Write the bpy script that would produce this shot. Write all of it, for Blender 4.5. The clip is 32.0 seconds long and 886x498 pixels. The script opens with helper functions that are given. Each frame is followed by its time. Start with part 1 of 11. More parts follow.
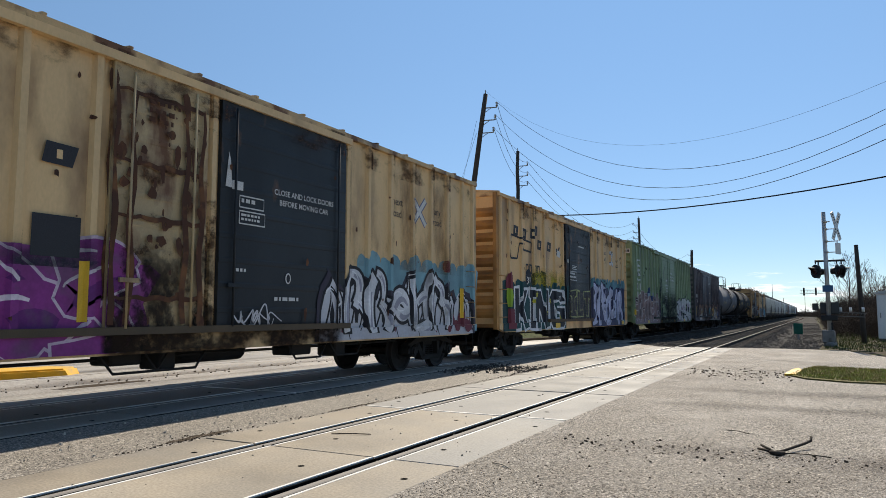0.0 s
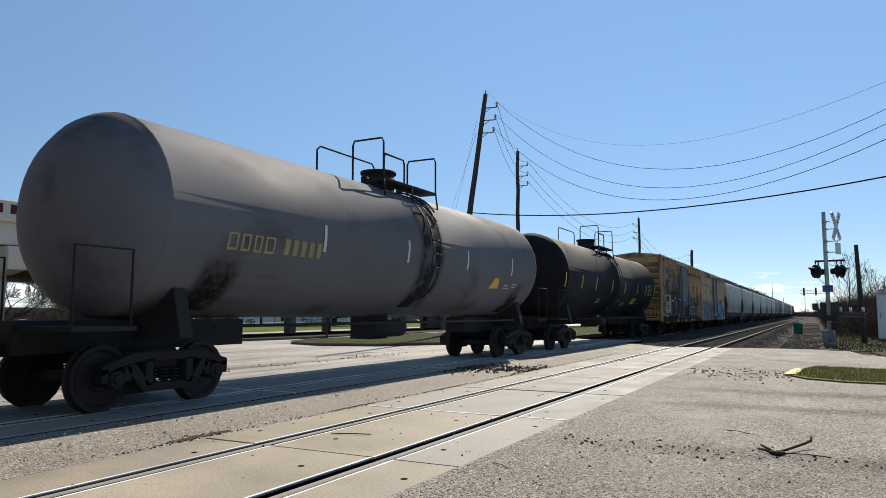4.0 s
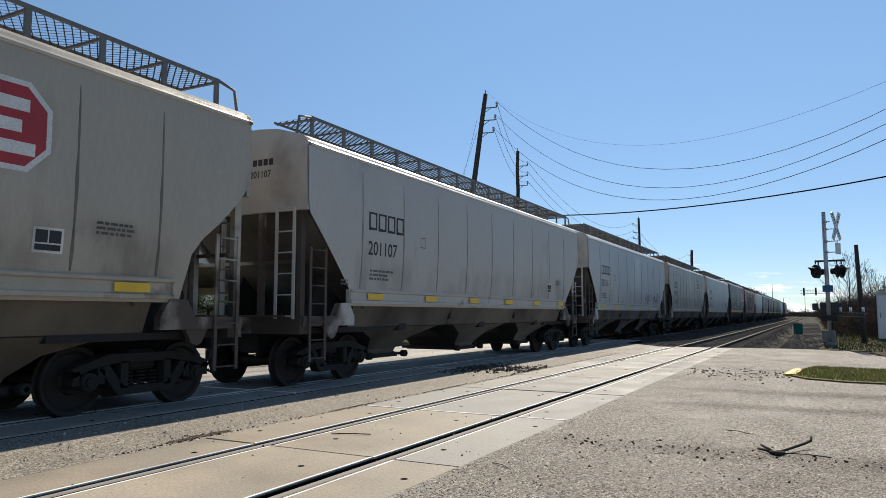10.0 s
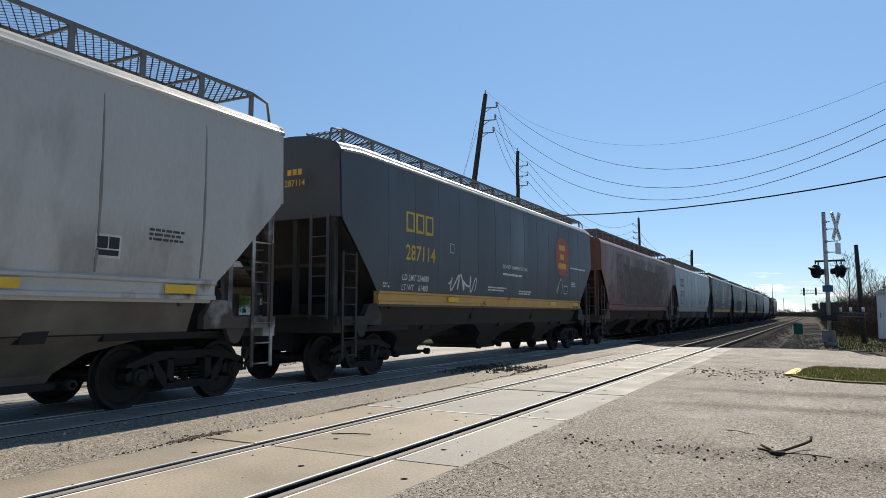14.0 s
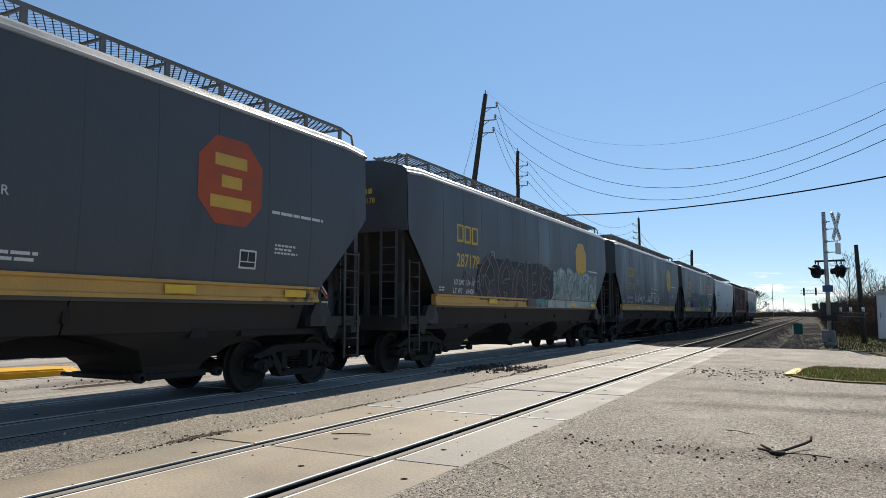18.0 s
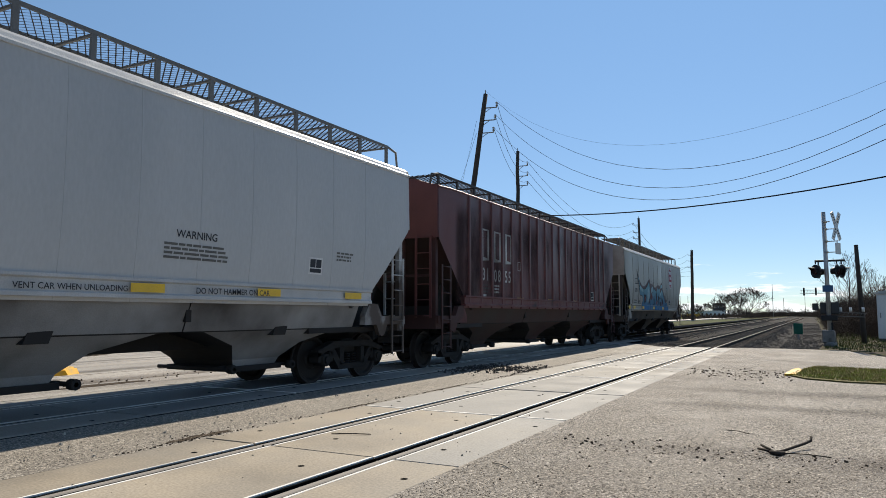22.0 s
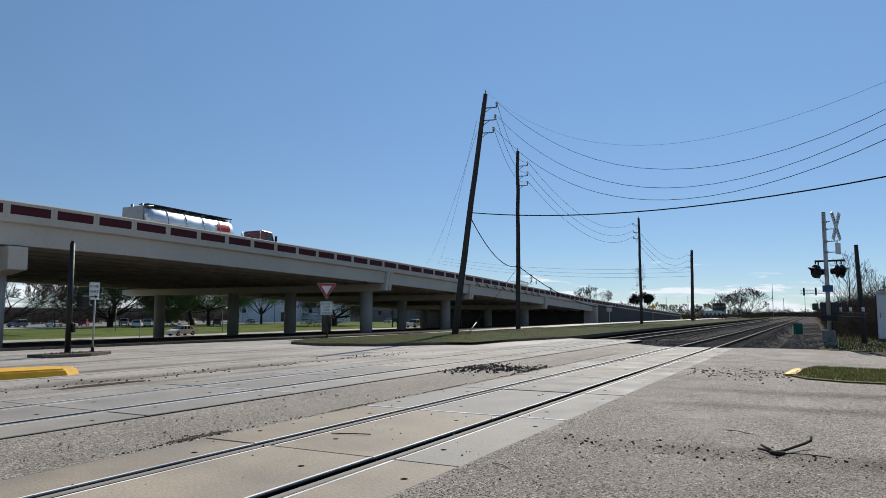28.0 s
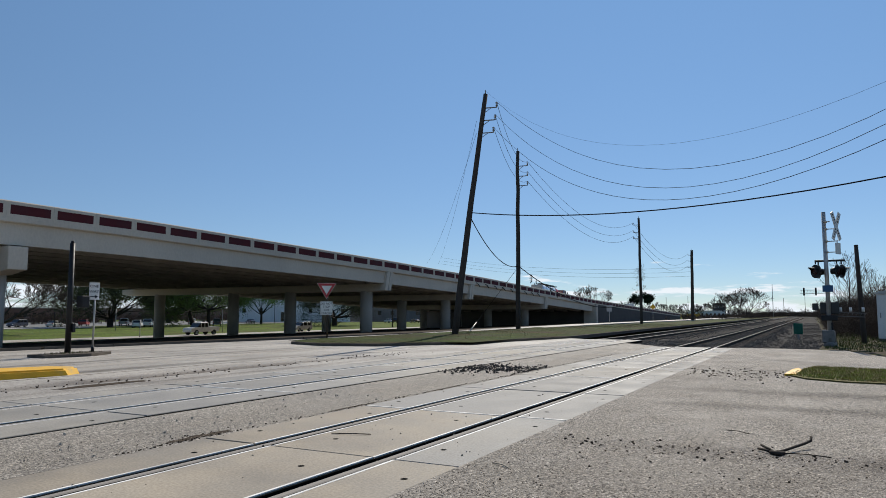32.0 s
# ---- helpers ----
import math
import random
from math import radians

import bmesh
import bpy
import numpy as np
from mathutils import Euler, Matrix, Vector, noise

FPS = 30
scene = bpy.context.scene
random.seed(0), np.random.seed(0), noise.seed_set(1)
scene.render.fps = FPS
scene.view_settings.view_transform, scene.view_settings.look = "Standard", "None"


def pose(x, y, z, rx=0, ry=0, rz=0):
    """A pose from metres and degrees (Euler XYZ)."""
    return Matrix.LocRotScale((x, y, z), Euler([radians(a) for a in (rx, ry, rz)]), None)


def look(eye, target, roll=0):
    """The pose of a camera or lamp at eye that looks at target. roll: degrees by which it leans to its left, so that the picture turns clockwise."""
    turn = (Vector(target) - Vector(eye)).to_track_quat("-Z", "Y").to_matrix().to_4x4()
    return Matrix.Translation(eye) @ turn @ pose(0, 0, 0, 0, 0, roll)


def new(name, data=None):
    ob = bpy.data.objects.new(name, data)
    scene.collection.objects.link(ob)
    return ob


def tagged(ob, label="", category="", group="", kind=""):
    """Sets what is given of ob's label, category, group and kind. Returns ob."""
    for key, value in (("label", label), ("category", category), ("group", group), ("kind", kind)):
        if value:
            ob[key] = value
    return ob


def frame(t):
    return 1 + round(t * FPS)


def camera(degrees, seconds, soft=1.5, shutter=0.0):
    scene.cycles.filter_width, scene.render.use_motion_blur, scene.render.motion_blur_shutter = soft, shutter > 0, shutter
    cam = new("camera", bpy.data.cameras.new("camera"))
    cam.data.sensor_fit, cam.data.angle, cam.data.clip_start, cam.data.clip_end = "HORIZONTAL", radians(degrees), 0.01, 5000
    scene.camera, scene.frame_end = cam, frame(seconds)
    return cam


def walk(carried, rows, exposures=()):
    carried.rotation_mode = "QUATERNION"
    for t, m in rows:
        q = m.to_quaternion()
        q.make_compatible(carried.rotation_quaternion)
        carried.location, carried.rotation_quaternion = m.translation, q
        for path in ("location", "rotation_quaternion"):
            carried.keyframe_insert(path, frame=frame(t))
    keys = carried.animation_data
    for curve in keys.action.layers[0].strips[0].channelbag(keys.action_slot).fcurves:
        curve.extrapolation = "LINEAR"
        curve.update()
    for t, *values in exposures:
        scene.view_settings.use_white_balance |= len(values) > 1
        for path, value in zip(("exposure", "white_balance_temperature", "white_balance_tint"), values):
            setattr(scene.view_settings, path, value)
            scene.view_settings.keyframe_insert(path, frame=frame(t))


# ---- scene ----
HEIGHT = 1.34
cam = camera(64.4, 32.0, 0.75)
VIEW = pose(0, 0, HEIGHT, 90 + 5.277, 0, 27.685)
walk(cam, [(0.0, VIEW), (32.0, VIEW)], [(0.0, 0.38, 6950, 10), (8.0, 0.33, 6950, 10), (14.0, 0.32, 6950, 10), (21.0, 0.33, 6950, 10), (23.0, 0.26, 6900, 10), (24.2, 0.15, 6800, 10), (25.5, 0.0, 6600, 10), (28.0, -0.03, 6550, 10), (32.0, -0.03, 6550, 10)])

# ---- world, sun, exposure ----
SUN_EL, SUN_AZ = radians(37), radians(7.3)   # azimuth counted from +Y towards -X
world = bpy.data.worlds.new("sky")
scene.world = world
world.use_nodes = True
wn = world.node_tree.nodes
wn.clear()
w_out = wn.new("ShaderNodeOutputWorld")
w_bg = wn.new("ShaderNodeBackground")
w_sky = wn.new("ShaderNodeTexSky")
w_sky.sky_type = "NISHITA"
w_sky.sun_disc = False
w_sky.sun_elevation = SUN_EL
w_sky.sun_rotation = -SUN_AZ
w_sky.air_density, w_sky.dust_density, w_sky.ozone_density = 0.8, 0.0, 4.0
w_sky.altitude = 2500
w_bg.inputs["Strength"].default_value = 0.113
w_tint = wn.new("ShaderNodeMix")
w_tint.data_type, w_tint.blend_type = "RGBA", "MULTIPLY"
w_tint.inputs[0].default_value = 1.0
w_tint.inputs[7].default_value = (0.995, 1.04, 0.955, 1)
# the clear air is paler overhead and less bright low down than the plain sky model gives
w_air = wn.new("ShaderNodeMapRange")
w_air.inputs[1].default_value, w_air.inputs[2].default_value, w_air.inputs[3].default_value, w_air.inputs[4].default_value = 0.0, 0.42, 0.0, 1.0
w_grade = wn.new("ShaderNodeMix")
w_grade.data_type = "RGBA"
w_grade.inputs[6].default_value, w_grade.inputs[7].default_value = (0.69, 0.612, 0.618, 1), (1.42, 1.40, 1.34, 1)
w_pale = wn.new("ShaderNodeMix")
w_pale.data_type, w_pale.blend_type = "RGBA", "MULTIPLY"
w_pale.inputs[0].default_value = 1.0
world.node_tree.links.new(w_sky.outputs[0], w_pale.inputs[6])
world.node_tree.links.new(w_air.outputs[0], w_grade.inputs[0])
world.node_tree.links.new(w_grade.outputs[2], w_pale.inputs[7])
world.node_tree.links.new(w_pale.outputs[2], w_tint.inputs[6])
# low flat clouds along the horizon
w_co = wn.new("ShaderNodeTexCoord")
w_map = wn.new("ShaderNodeMapping")
w_map.inputs["Scale"].default_value = (9, 9, 60)
w_noise = wn.new("ShaderNodeTexNoise")
w_noise.inputs["Scale"].default_value, w_noise.inputs["Detail"].default_value, w_noise.inputs["Roughness"].default_value = 1.35, 7.0, 0.55
w_sep = wn.new("ShaderNodeSeparateXYZ")
w_band = wn.new("ShaderNodeMapRange")
w_band.interpolation_type = "SMOOTHSTEP"
w_band.inputs[1].default_value, w_band.inputs[2].default_value, w_band.inputs[3].default_value, w_band.inputs[4].default_value = 0.025, 0.115, 0.10, -0.22
w_add = wn.new("ShaderNodeMath")
w_edge = wn.new("ShaderNodeMapRange")
w_edge.interpolation_type = "SMOOTHSTEP"
w_edge.inputs[1].default_value, w_edge.inputs[2].default_value = 0.595, 0.70
w_cloud = wn.new("ShaderNodeMix")
w_cloud.data_type = "RGBA"
w_cloud.inputs[7].default_value = (7.6, 8.2, 8.8, 1)
for a, b in ((w_co.outputs["Generated"], w_map.inputs[0]), (w_map.outputs[0], w_noise.inputs["Vector"]), (w_co.outputs["Generated"], w_sep.inputs[0]), (w_sep.outputs[2], w_band.inputs[0]), (w_sep.outputs[2], w_air.inputs[0]),
             (w_noise.outputs[0], w_add.inputs[0]), (w_band.outputs[0], w_add.inputs[1]), (w_add.outputs[0], w_edge.inputs[0]), (w_edge.outputs[0], w_cloud.inputs[0]),
             (w_tint.outputs[2], w_cloud.inputs[6]), (w_cloud.outputs[2], w_bg.inputs[0])):
    world.node_tree.links.new(a, b)
world.node_tree.links.new(w_bg.outputs[0], w_out.inputs[0])
sun_data = bpy.data.lights.new("sun", "SUN")
sun_data.energy, sun_data.angle, sun_data.color = 5.0, radians(0.53), (1.0, 0.935, 0.83)
sun = new("sun", sun_data)
SUN_DIR = Vector((-math.sin(SUN_AZ) * math.cos(SUN_EL), math.cos(SUN_AZ) * math.cos(SUN_EL), math.sin(SUN_EL)))
sun.matrix_world = look(SUN_DIR * 200, (0, 0, 0))
scene.view_settings.exposure = 0.0


# ---- small tools ----
def ground_z(x):
    """Height of the land, which falls away from the railway."""
    return float(np.interp(x, [-400, -130, -110, -79, -65, -42, -24, -12, 400], [-1.5, -1.7, -1.9, -1.97, -1.35, -0.75, -0.12, 0, 0]))


def travelled(t):
    """Metres that the train has run at t seconds."""
    ts = np.linspace(0, max(t, 0.001), 200)
    v = np.interp(ts, [0, 6, 13, 19, 24, 32], [16.9, 17.35, 17.8, 17.9, 17.6, 17.5])
    return float(np.sum((v[1:] + v[:-1]) / 2) * (ts[1] - ts[0])) if t > 0 else 0.0


def empty(name, m=None):
    ob = new(name)
    if m is not None:
        ob.matrix_basis = m
    return ob


def finish(name, bm, material, parent=None, label="", smooth=False):
    me = bpy.data.meshes.new(name)
    bm.normal_update()
    bm.to_mesh(me)
    bm.free()
    for m in (material if isinstance(material, (list, tuple)) else [material]):
        me.materials.append(m)
    if smooth:
        for p in me.polygons:
            p.use_smooth = True
    ob = new(name, me)
    if parent is not None:
        ob.parent = parent
    if label:
        ob["label"] = label
    return ob


def part(name, bm, material, parent, label="", smooth=False):
    return finish(name, bm, material, parent, label, smooth)


def share(name, mesh, parent, m, label=""):
    """One more object on a mesh that exists."""
    ob = new(name, mesh)
    ob.parent = parent
    ob.matrix_basis = m
    if label:
        ob["label"] = label
    return ob


def B():
    return bmesh.new()


def box(bm, x0, x1, y0, y1, z0, z1, mi=0, m=None, bev=0.0):
    co = [(x0, y0, z0), (x1, y0, z0), (x1, y1, z0), (x0, y1, z0), (x0, y0, z1), (x1, y0, z1), (x1, y1, z1), (x0, y1, z1)]
    v = [bm.verts.new(m @ Vector(c) if m else c) for c in co]
    fs = [bm.faces.new([v[i] for i in q]) for q in ((3, 2, 1, 0), (4, 5, 6, 7), (0, 1, 5, 4), (1, 2, 6, 5), (2, 3, 7, 6), (3, 0, 4, 7))]
    for f in fs:
        f.material_index = mi
    if bev:
        r = bmesh.ops.bevel(bm, geom=list({e for f in fs for e in f.edges}), offset=bev, segments=1, affect="EDGES")
        for f in r["faces"]:
            f.material_index = mi
    return fs


def rod(bm, a, b, r0, r1=None, n=8, mi=0, caps=True):
    a, b = Vector(a), Vector(b)
    r1 = r0 if r1 is None else r1
    d = (b - a)
    if d.length < 1e-6:
        return
    q = d.to_track_quat("Z", "Y").to_matrix()
    va, vb = [], []
    for i in range(n):
        c = Vector((math.cos(2 * math.pi * i / n), math.sin(2 * math.pi * i / n), 0))
        va.append(bm.verts.new(a + q @ (c * r0)))
        vb.append(bm.verts.new(b + q @ (c * r1)))
    for i in range(n):
        f = bm.faces.new([va[i], va[(i + 1) % n], vb[(i + 1) % n], vb[i]])
        f.material_index, f.smooth = mi, True
    if caps:
        for vs in (va[::-1], vb):
            f = bm.faces.new(vs)
            f.material_index = mi


def tube(bm, pts, r, n=6, mi=0):
    """A bent bar in one piece; r is one radius or one for each point."""
    pts = [Vector(p) for p in pts]
    rs = list(r) if isinstance(r, (list, tuple)) else [r] * len(pts)
    d0 = (pts[1] - pts[0]).normalized()
    u = d0.orthogonal().normalized()
    prev = None
    for i, p in enumerate(pts):
        d = (pts[min(i + 1, len(pts) - 1)] - pts[max(i - 1, 0)]).normalized()
        u = (u - d * u.dot(d)).normalized()
        w = d.cross(u)
        ring = [bm.verts.new(p + (u * math.cos(6.28319 * k / n) + w * math.sin(6.28319 * k / n)) * rs[i]) for k in range(n)]
        if prev:
            for k in range(n):
                f = bm.faces.new([prev[k], prev[(k + 1) % n], ring[(k + 1) % n], ring[k]])
                f.material_index, f.smooth = mi, True
        else:
            bm.faces.new(ring[::-1]).material_index = mi
        prev = ring
    bm.faces.new(prev).material_index = mi


def prism(bm, outline, axis, a, b, mi=0):
    """An outline of 2D points drawn out from a to b along an axis. x: points are (y, z); y: (x, z); z: (x, y)."""
    def at(p, s):
        return {"x": (s, p[0], p[1]), "y": (p[0], s, p[1]), "z": (p[0], p[1], s)}[axis]
    va = [bm.verts.new(at(p, a)) for p in outline]
    vb = [bm.verts.new(at(p, b)) for p in outline]
    n = len(outline)
    fs = [bm.faces.new([va[i], va[(i + 1) % n], vb[(i + 1) % n], vb[i]]) for i in range(n)]
    fs += [bm.faces.new(va[::-1]), bm.faces.new(vb)]
    for f in fs:
        f.material_index = mi
    bmesh.ops.recalc_face_normals(bm, faces=fs)
    return fs


def mat(name, col, rough=0.75, metal=0.0, var=0.18, scale=0.8, grain=0.10, gscale=60.0, bump=0.15, bscale=None, second=None, amount=0.0, sscale=1.5,
        stretch=(1, 1, 1), spec=0.4, rand=0.0, detail=6.0, world_space=False, depth=0.02, crisp=0.25, soft=0.05, chip=None):
    """A surface: base colour with broad and fine variation, patches of a second colour, and fine relief."""
    m = bpy.data.materials.new(name)
    m.use_nodes = True
    nt = m.node_tree
    n, l = nt.nodes, nt.links
    bs = n["Principled BSDF"]
    bs.inputs["Roughness"].default_value, bs.inputs["Metallic"].default_value = rough, metal
    bs.inputs["Specular IOR Level"].default_value = spec
    tc = n.new("ShaderNodeTexCoord")
    mp = n.new("ShaderNodeMapping")
    mp.inputs["Scale"].default_value = stretch
    l.new(n.new("ShaderNodeNewGeometry").outputs["Position"] if world_space else tc.outputs["Object"], mp.inputs[0])

    def noise_node(s, d=detail):
        t = n.new("ShaderNodeTexNoise")
        t.inputs["Scale"].default_value, t.inputs["Detail"].default_value = s, d
        l.new(mp.outputs[0], t.inputs["Vector"])
        return t

    def mix(kind, fac, a, b):
        x = n.new("ShaderNodeMix")
        x.data_type, x.blend_type = "RGBA", kind
        for sock, val in ((x.inputs[0], fac), (x.inputs[6], a), (x.inputs[7], b)):
            if hasattr(val, "links"):
                l.new(val, sock)
            else:
                sock.default_value = val
        return x.outputs[2]

    def ramp(src, lo, hi, a=0.0, b=1.0):
        r = n.new("ShaderNodeMapRange")
        r.inputs[1].default_value, r.inputs[2].default_value, r.inputs[3].default_value, r.inputs[4].default_value = lo, hi, a, b
        l.new(src, r.inputs[0])
        return r.outputs[0]

    c = (*col, 1)
    big = noise_node(scale)
    fine = noise_node(gscale, 3.0)
    base = c
    if second is not None:
        pn = noise_node(sscale, 9.0)
        base = mix("MIX", ramp(pn.outputs[0], 0.67 - soft - amount * 0.3, 0.67 + soft - amount * 0.3), c, (*second, 1))
    k = ramp(big.outputs[0], 0.25, 0.75, 1 - var, 1 + var)
    base = mix("MULTIPLY", 1.0, base, k)
    base = mix("MULTIPLY", 1.0, base, ramp(fine.outputs[0], 0.5 - crisp, 0.5 + crisp, 1 - grain, 1 + grain))
    if chip:
        cell = n.new("ShaderNodeTexVoronoi")
        cell.inputs["Scale"].default_value = chip[0]
        l.new(tc.outputs["Object"], cell.inputs["Vector"])
        sep = n.new("ShaderNodeSeparateColor")
        l.new(cell.outputs["Color"], sep.inputs[0])
        dull = ramp(sep.outputs[0], 0, 0.8, 1 - chip[1], 1 + chip[1] * 0.5)
        base = mix("MULTIPLY", 1.0, base, dull)
        base = mix("MULTIPLY", 1.0, base, ramp(sep.outputs[1], 0.80, 1.0, 1.0, 1.0 + 1.6 * chip[1]))
    if rand:
        oi = n.new("ShaderNodeObjectInfo")
        base = mix("MULTIPLY", 1.0, base, ramp(oi.outputs["Random"], 0, 1, 1 - rand, 1 + rand))
    l.new(base, bs.inputs["Base Color"])
    l.new(ramp(big.outputs[0], 0.3, 0.7, max(rough - 0.12, 0.05), min(rough + 0.12, 1)), bs.inputs["Roughness"])
    if bump:
        bn = n.new("ShaderNodeBump")
        bn.inputs["Strength"].default_value = bump
        bn.inputs["Distance"].default_value = depth
        l.new((noise_node(bscale, 4.0) if bscale else fine).outputs[0], bn.inputs["Height"])
        l.new(bn.outputs[0], bs.inputs["Normal"])
    return m


def plain(name, col, rough=0.6, metal=0.0, **kw):
    return mat(name, col, rough, metal, var=0.10, grain=0.06, bump=0.05, **kw)


ASPHALT = mat("asphalt", (0.205, 0.183, 0.156), 0.88, var=0.16, scale=0.9, grain=0.35, gscale=38, crisp=0.12, stretch=(1.2, 0.8, 1), bump=0.2, bscale=90, depth=0.010, second=(0.240, 0.217, 0.19), amount=0.3, sscale=1.6, spec=0.25, soft=0.15, chip=(66, 0.85))
STRIP = mat("strip_asphalt", (0.245, 0.222, 0.19), 0.85, var=0.25, scale=0.7, grain=0.30, gscale=38, crisp=0.14, stretch=(1.2, 0.8, 1), bump=0.2, bscale=90, depth=0.010, second=(0.225, 0.20, 0.168), amount=0.25, sscale=0.8, spec=0.25, soft=0.15, chip=(70, 0.75))
CONCRETE_ROAD = mat("concrete_road", (0.36, 0.332, 0.293), 0.75, var=0.2, scale=0.3, grain=0.35, gscale=25, bump=0.1, second=(0.245, 0.222, 0.194), amount=0.38, sscale=0.35, spec=0.4, soft=0.12, chip=(45, 0.28))
PANEL = mat("crossing_concrete", (0.265, 0.254, 0.234), 0.82, var=0.2, scale=1.3, grain=0.24, gscale=45, bump=0.12, bscale=60, depth=0.006, second=(0.36, 0.32, 0.255), amount=0.25, sscale=0.16, spec=0.4, soft=0.12, rand=0.12, world_space=True)
PANEL_DIRTY = mat("stained_crossing_concrete", (0.31, 0.262, 0.197), 0.74, var=0.32, scale=0.9, grain=0.28, gscale=45, bump=0.15, bscale=60, depth=0.006, second=(0.25, 0.225, 0.187), amount=0.42, sscale=0.7, spec=0.4, soft=0.15, rand=0.08, world_space=True)
STEEL_EDGE = mat("galvanised_edge", (0.78, 0.76, 0.72), 0.6, 0.0, var=0.35, scale=1.2, world_space=True)
RAIL = mat("rail_steel", (0.035, 0.026, 0.02), 0.95, 0.0, var=0.3, scale=4)
RAILHEAD = mat("polished_rail_head", (0.30, 0.28, 0.255), 0.75, 0.15, var=0.2, scale=3, bump=0.02)
DULLHEAD = mat("dull_rail_head", (0.27, 0.245, 0.215), 0.9, 0.0, var=0.2, scale=2, bump=0.05)
# near-black for gaps and recesses, their shade put into the colour
RECESS_SHADE = mat("dark_filler", (0.006, 0.006, 0.006), 0.95, var=0.3, spec=0.02)
# dark earth for debris and cracks, also the shade painted below the overpass
DIRT_SHADE = mat("dark_debris", (0.07, 0.055, 0.042), 0.95, var=0.4, scale=6, grain=0.4, gscale=80, bump=0.5, spec=0.04)
BALLAST = mat("ballast", (0.038, 0.035, 0.032), 0.95, var=0.25, scale=1.2, grain=0.9, gscale=22, bump=1.0, bscale=25, second=(0.09, 0.075, 0.06), amount=0.25, spec=0.04)
STONE = mat("ballast_stone", (0.09, 0.083, 0.075), 0.95, var=0.3, scale=3, grain=0.3, bump=0.3, rand=0.4, spec=0.04)
TIE = mat("tie_wood", (0.09, 0.07, 0.055), 0.9, var=0.3, scale=2, grain=0.35, gscale=30, stretch=(0.3, 3, 3), rand=0.25, spec=0.04)
GRASS = mat("grass", (0.15, 0.135, 0.052), 0.95, var=0.35, scale=0.35, grain=0.5, gscale=25, bump=0.8, second=(0.17, 0.145, 0.065), amount=0.35, sscale=0.5, spec=0.04)
LAWN = mat("lawn", (0.095, 0.13, 0.03), 0.95, var=0.35, scale=0.15, grain=0.7, gscale=3, bump=0.6, second=(0.09, 0.092, 0.034), amount=0.35, sscale=0.25, spec=0.04)
DRYGRASS = mat("dry_grass", (0.062, 0.048, 0.03), 0.95, var=0.4, scale=0.6, grain=0.5, gscale=25, bump=0.8, second=(0.06, 0.062, 0.022), amount=0.5, sscale=0.6, spec=0.04)
VERGEGRASS = mat("verge_grass", (0.066, 0.050, 0.024), 0.95, var=0.4, scale=0.6, grain=0.6, gscale=25, bump=0.5, second=(0.050, 0.070, 0.018), amount=0.75, sscale=0.22, soft=0.12, spec=0.04)
KERB = mat("kerb_concrete", (0.125, 0.108, 0.09), 0.9, var=0.25, scale=1.5, grain=0.2, spec=0.04)
BRIDGE = mat("bridge_concrete", (0.60, 0.54, 0.45), 0.9, var=0.10, scale=0.25, grain=0.06, gscale=8, bump=0.08, stretch=(1, 1, 0.5))
BRIDGE_RED = mat("red_inset", (0.085, 0.013, 0.018), 0.85, var=0.2, scale=0.8)
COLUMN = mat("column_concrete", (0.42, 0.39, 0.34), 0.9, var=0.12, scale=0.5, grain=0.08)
RETAIN = mat("retaining_wall", (0.115, 0.11, 0.105), 0.9, var=0.15, scale=0.4, grain=0.15, gscale=5, spec=0.04)
POLEWOOD = mat("pole_wood", (0.055, 0.045, 0.038), 0.9, var=0.3, scale=1.0, grain=0.35, gscale=18, stretch=(4, 4, 0.4))
WIRE = plain("wire", (0.02, 0.02, 0.022), 0.95, spec=0.02)
STEEL = mat("grey_steel", (0.33, 0.33, 0.32), 0.5, 0.6, var=0.15, scale=3)
BLACKPAINT = mat("black_paint", (0.012, 0.012, 0.013), 0.55, var=0.3, scale=3)
WHITEPAINT = mat("white_paint", (0.78, 0.77, 0.74), 0.6, var=0.06, scale=2)
YELLOW = mat("yellow_paint", (0.72, 0.40, 0.03), 0.7, var=0.15, scale=2, second=(0.5, 0.33, 0.1), amount=0.1)
REDSIGN = plain("red_sign", (0.42, 0.03, 0.035), 0.45)
GREENBOX = plain("green_paint", (0.0, 0.12, 0.075), 0.6)
GALV = mat("galvanised", (0.45, 0.45, 0.44), 0.5, 0.5, var=0.15, scale=4)
GLASS = plain("dark_glass", (0.01, 0.012, 0.014), 0.08, spec=0.8)
TYRE = plain("tyre", (0.015, 0.015, 0.015), 0.9)
CHROME = plain("chrome", (0.7, 0.7, 0.7), 0.2, 1.0)
# ---- setting: land, roads, tracks ----
def structure(ob, label, category):
    return tagged(ob, label, category, kind="structure")


def land_z(x, y):
    z = ground_z(x) - 0.07
    k = np.interp(x, [-13.5, -12, 0.5, 2.5], [0, 1, 1, 0])
    return z - 0.38 * float(k)


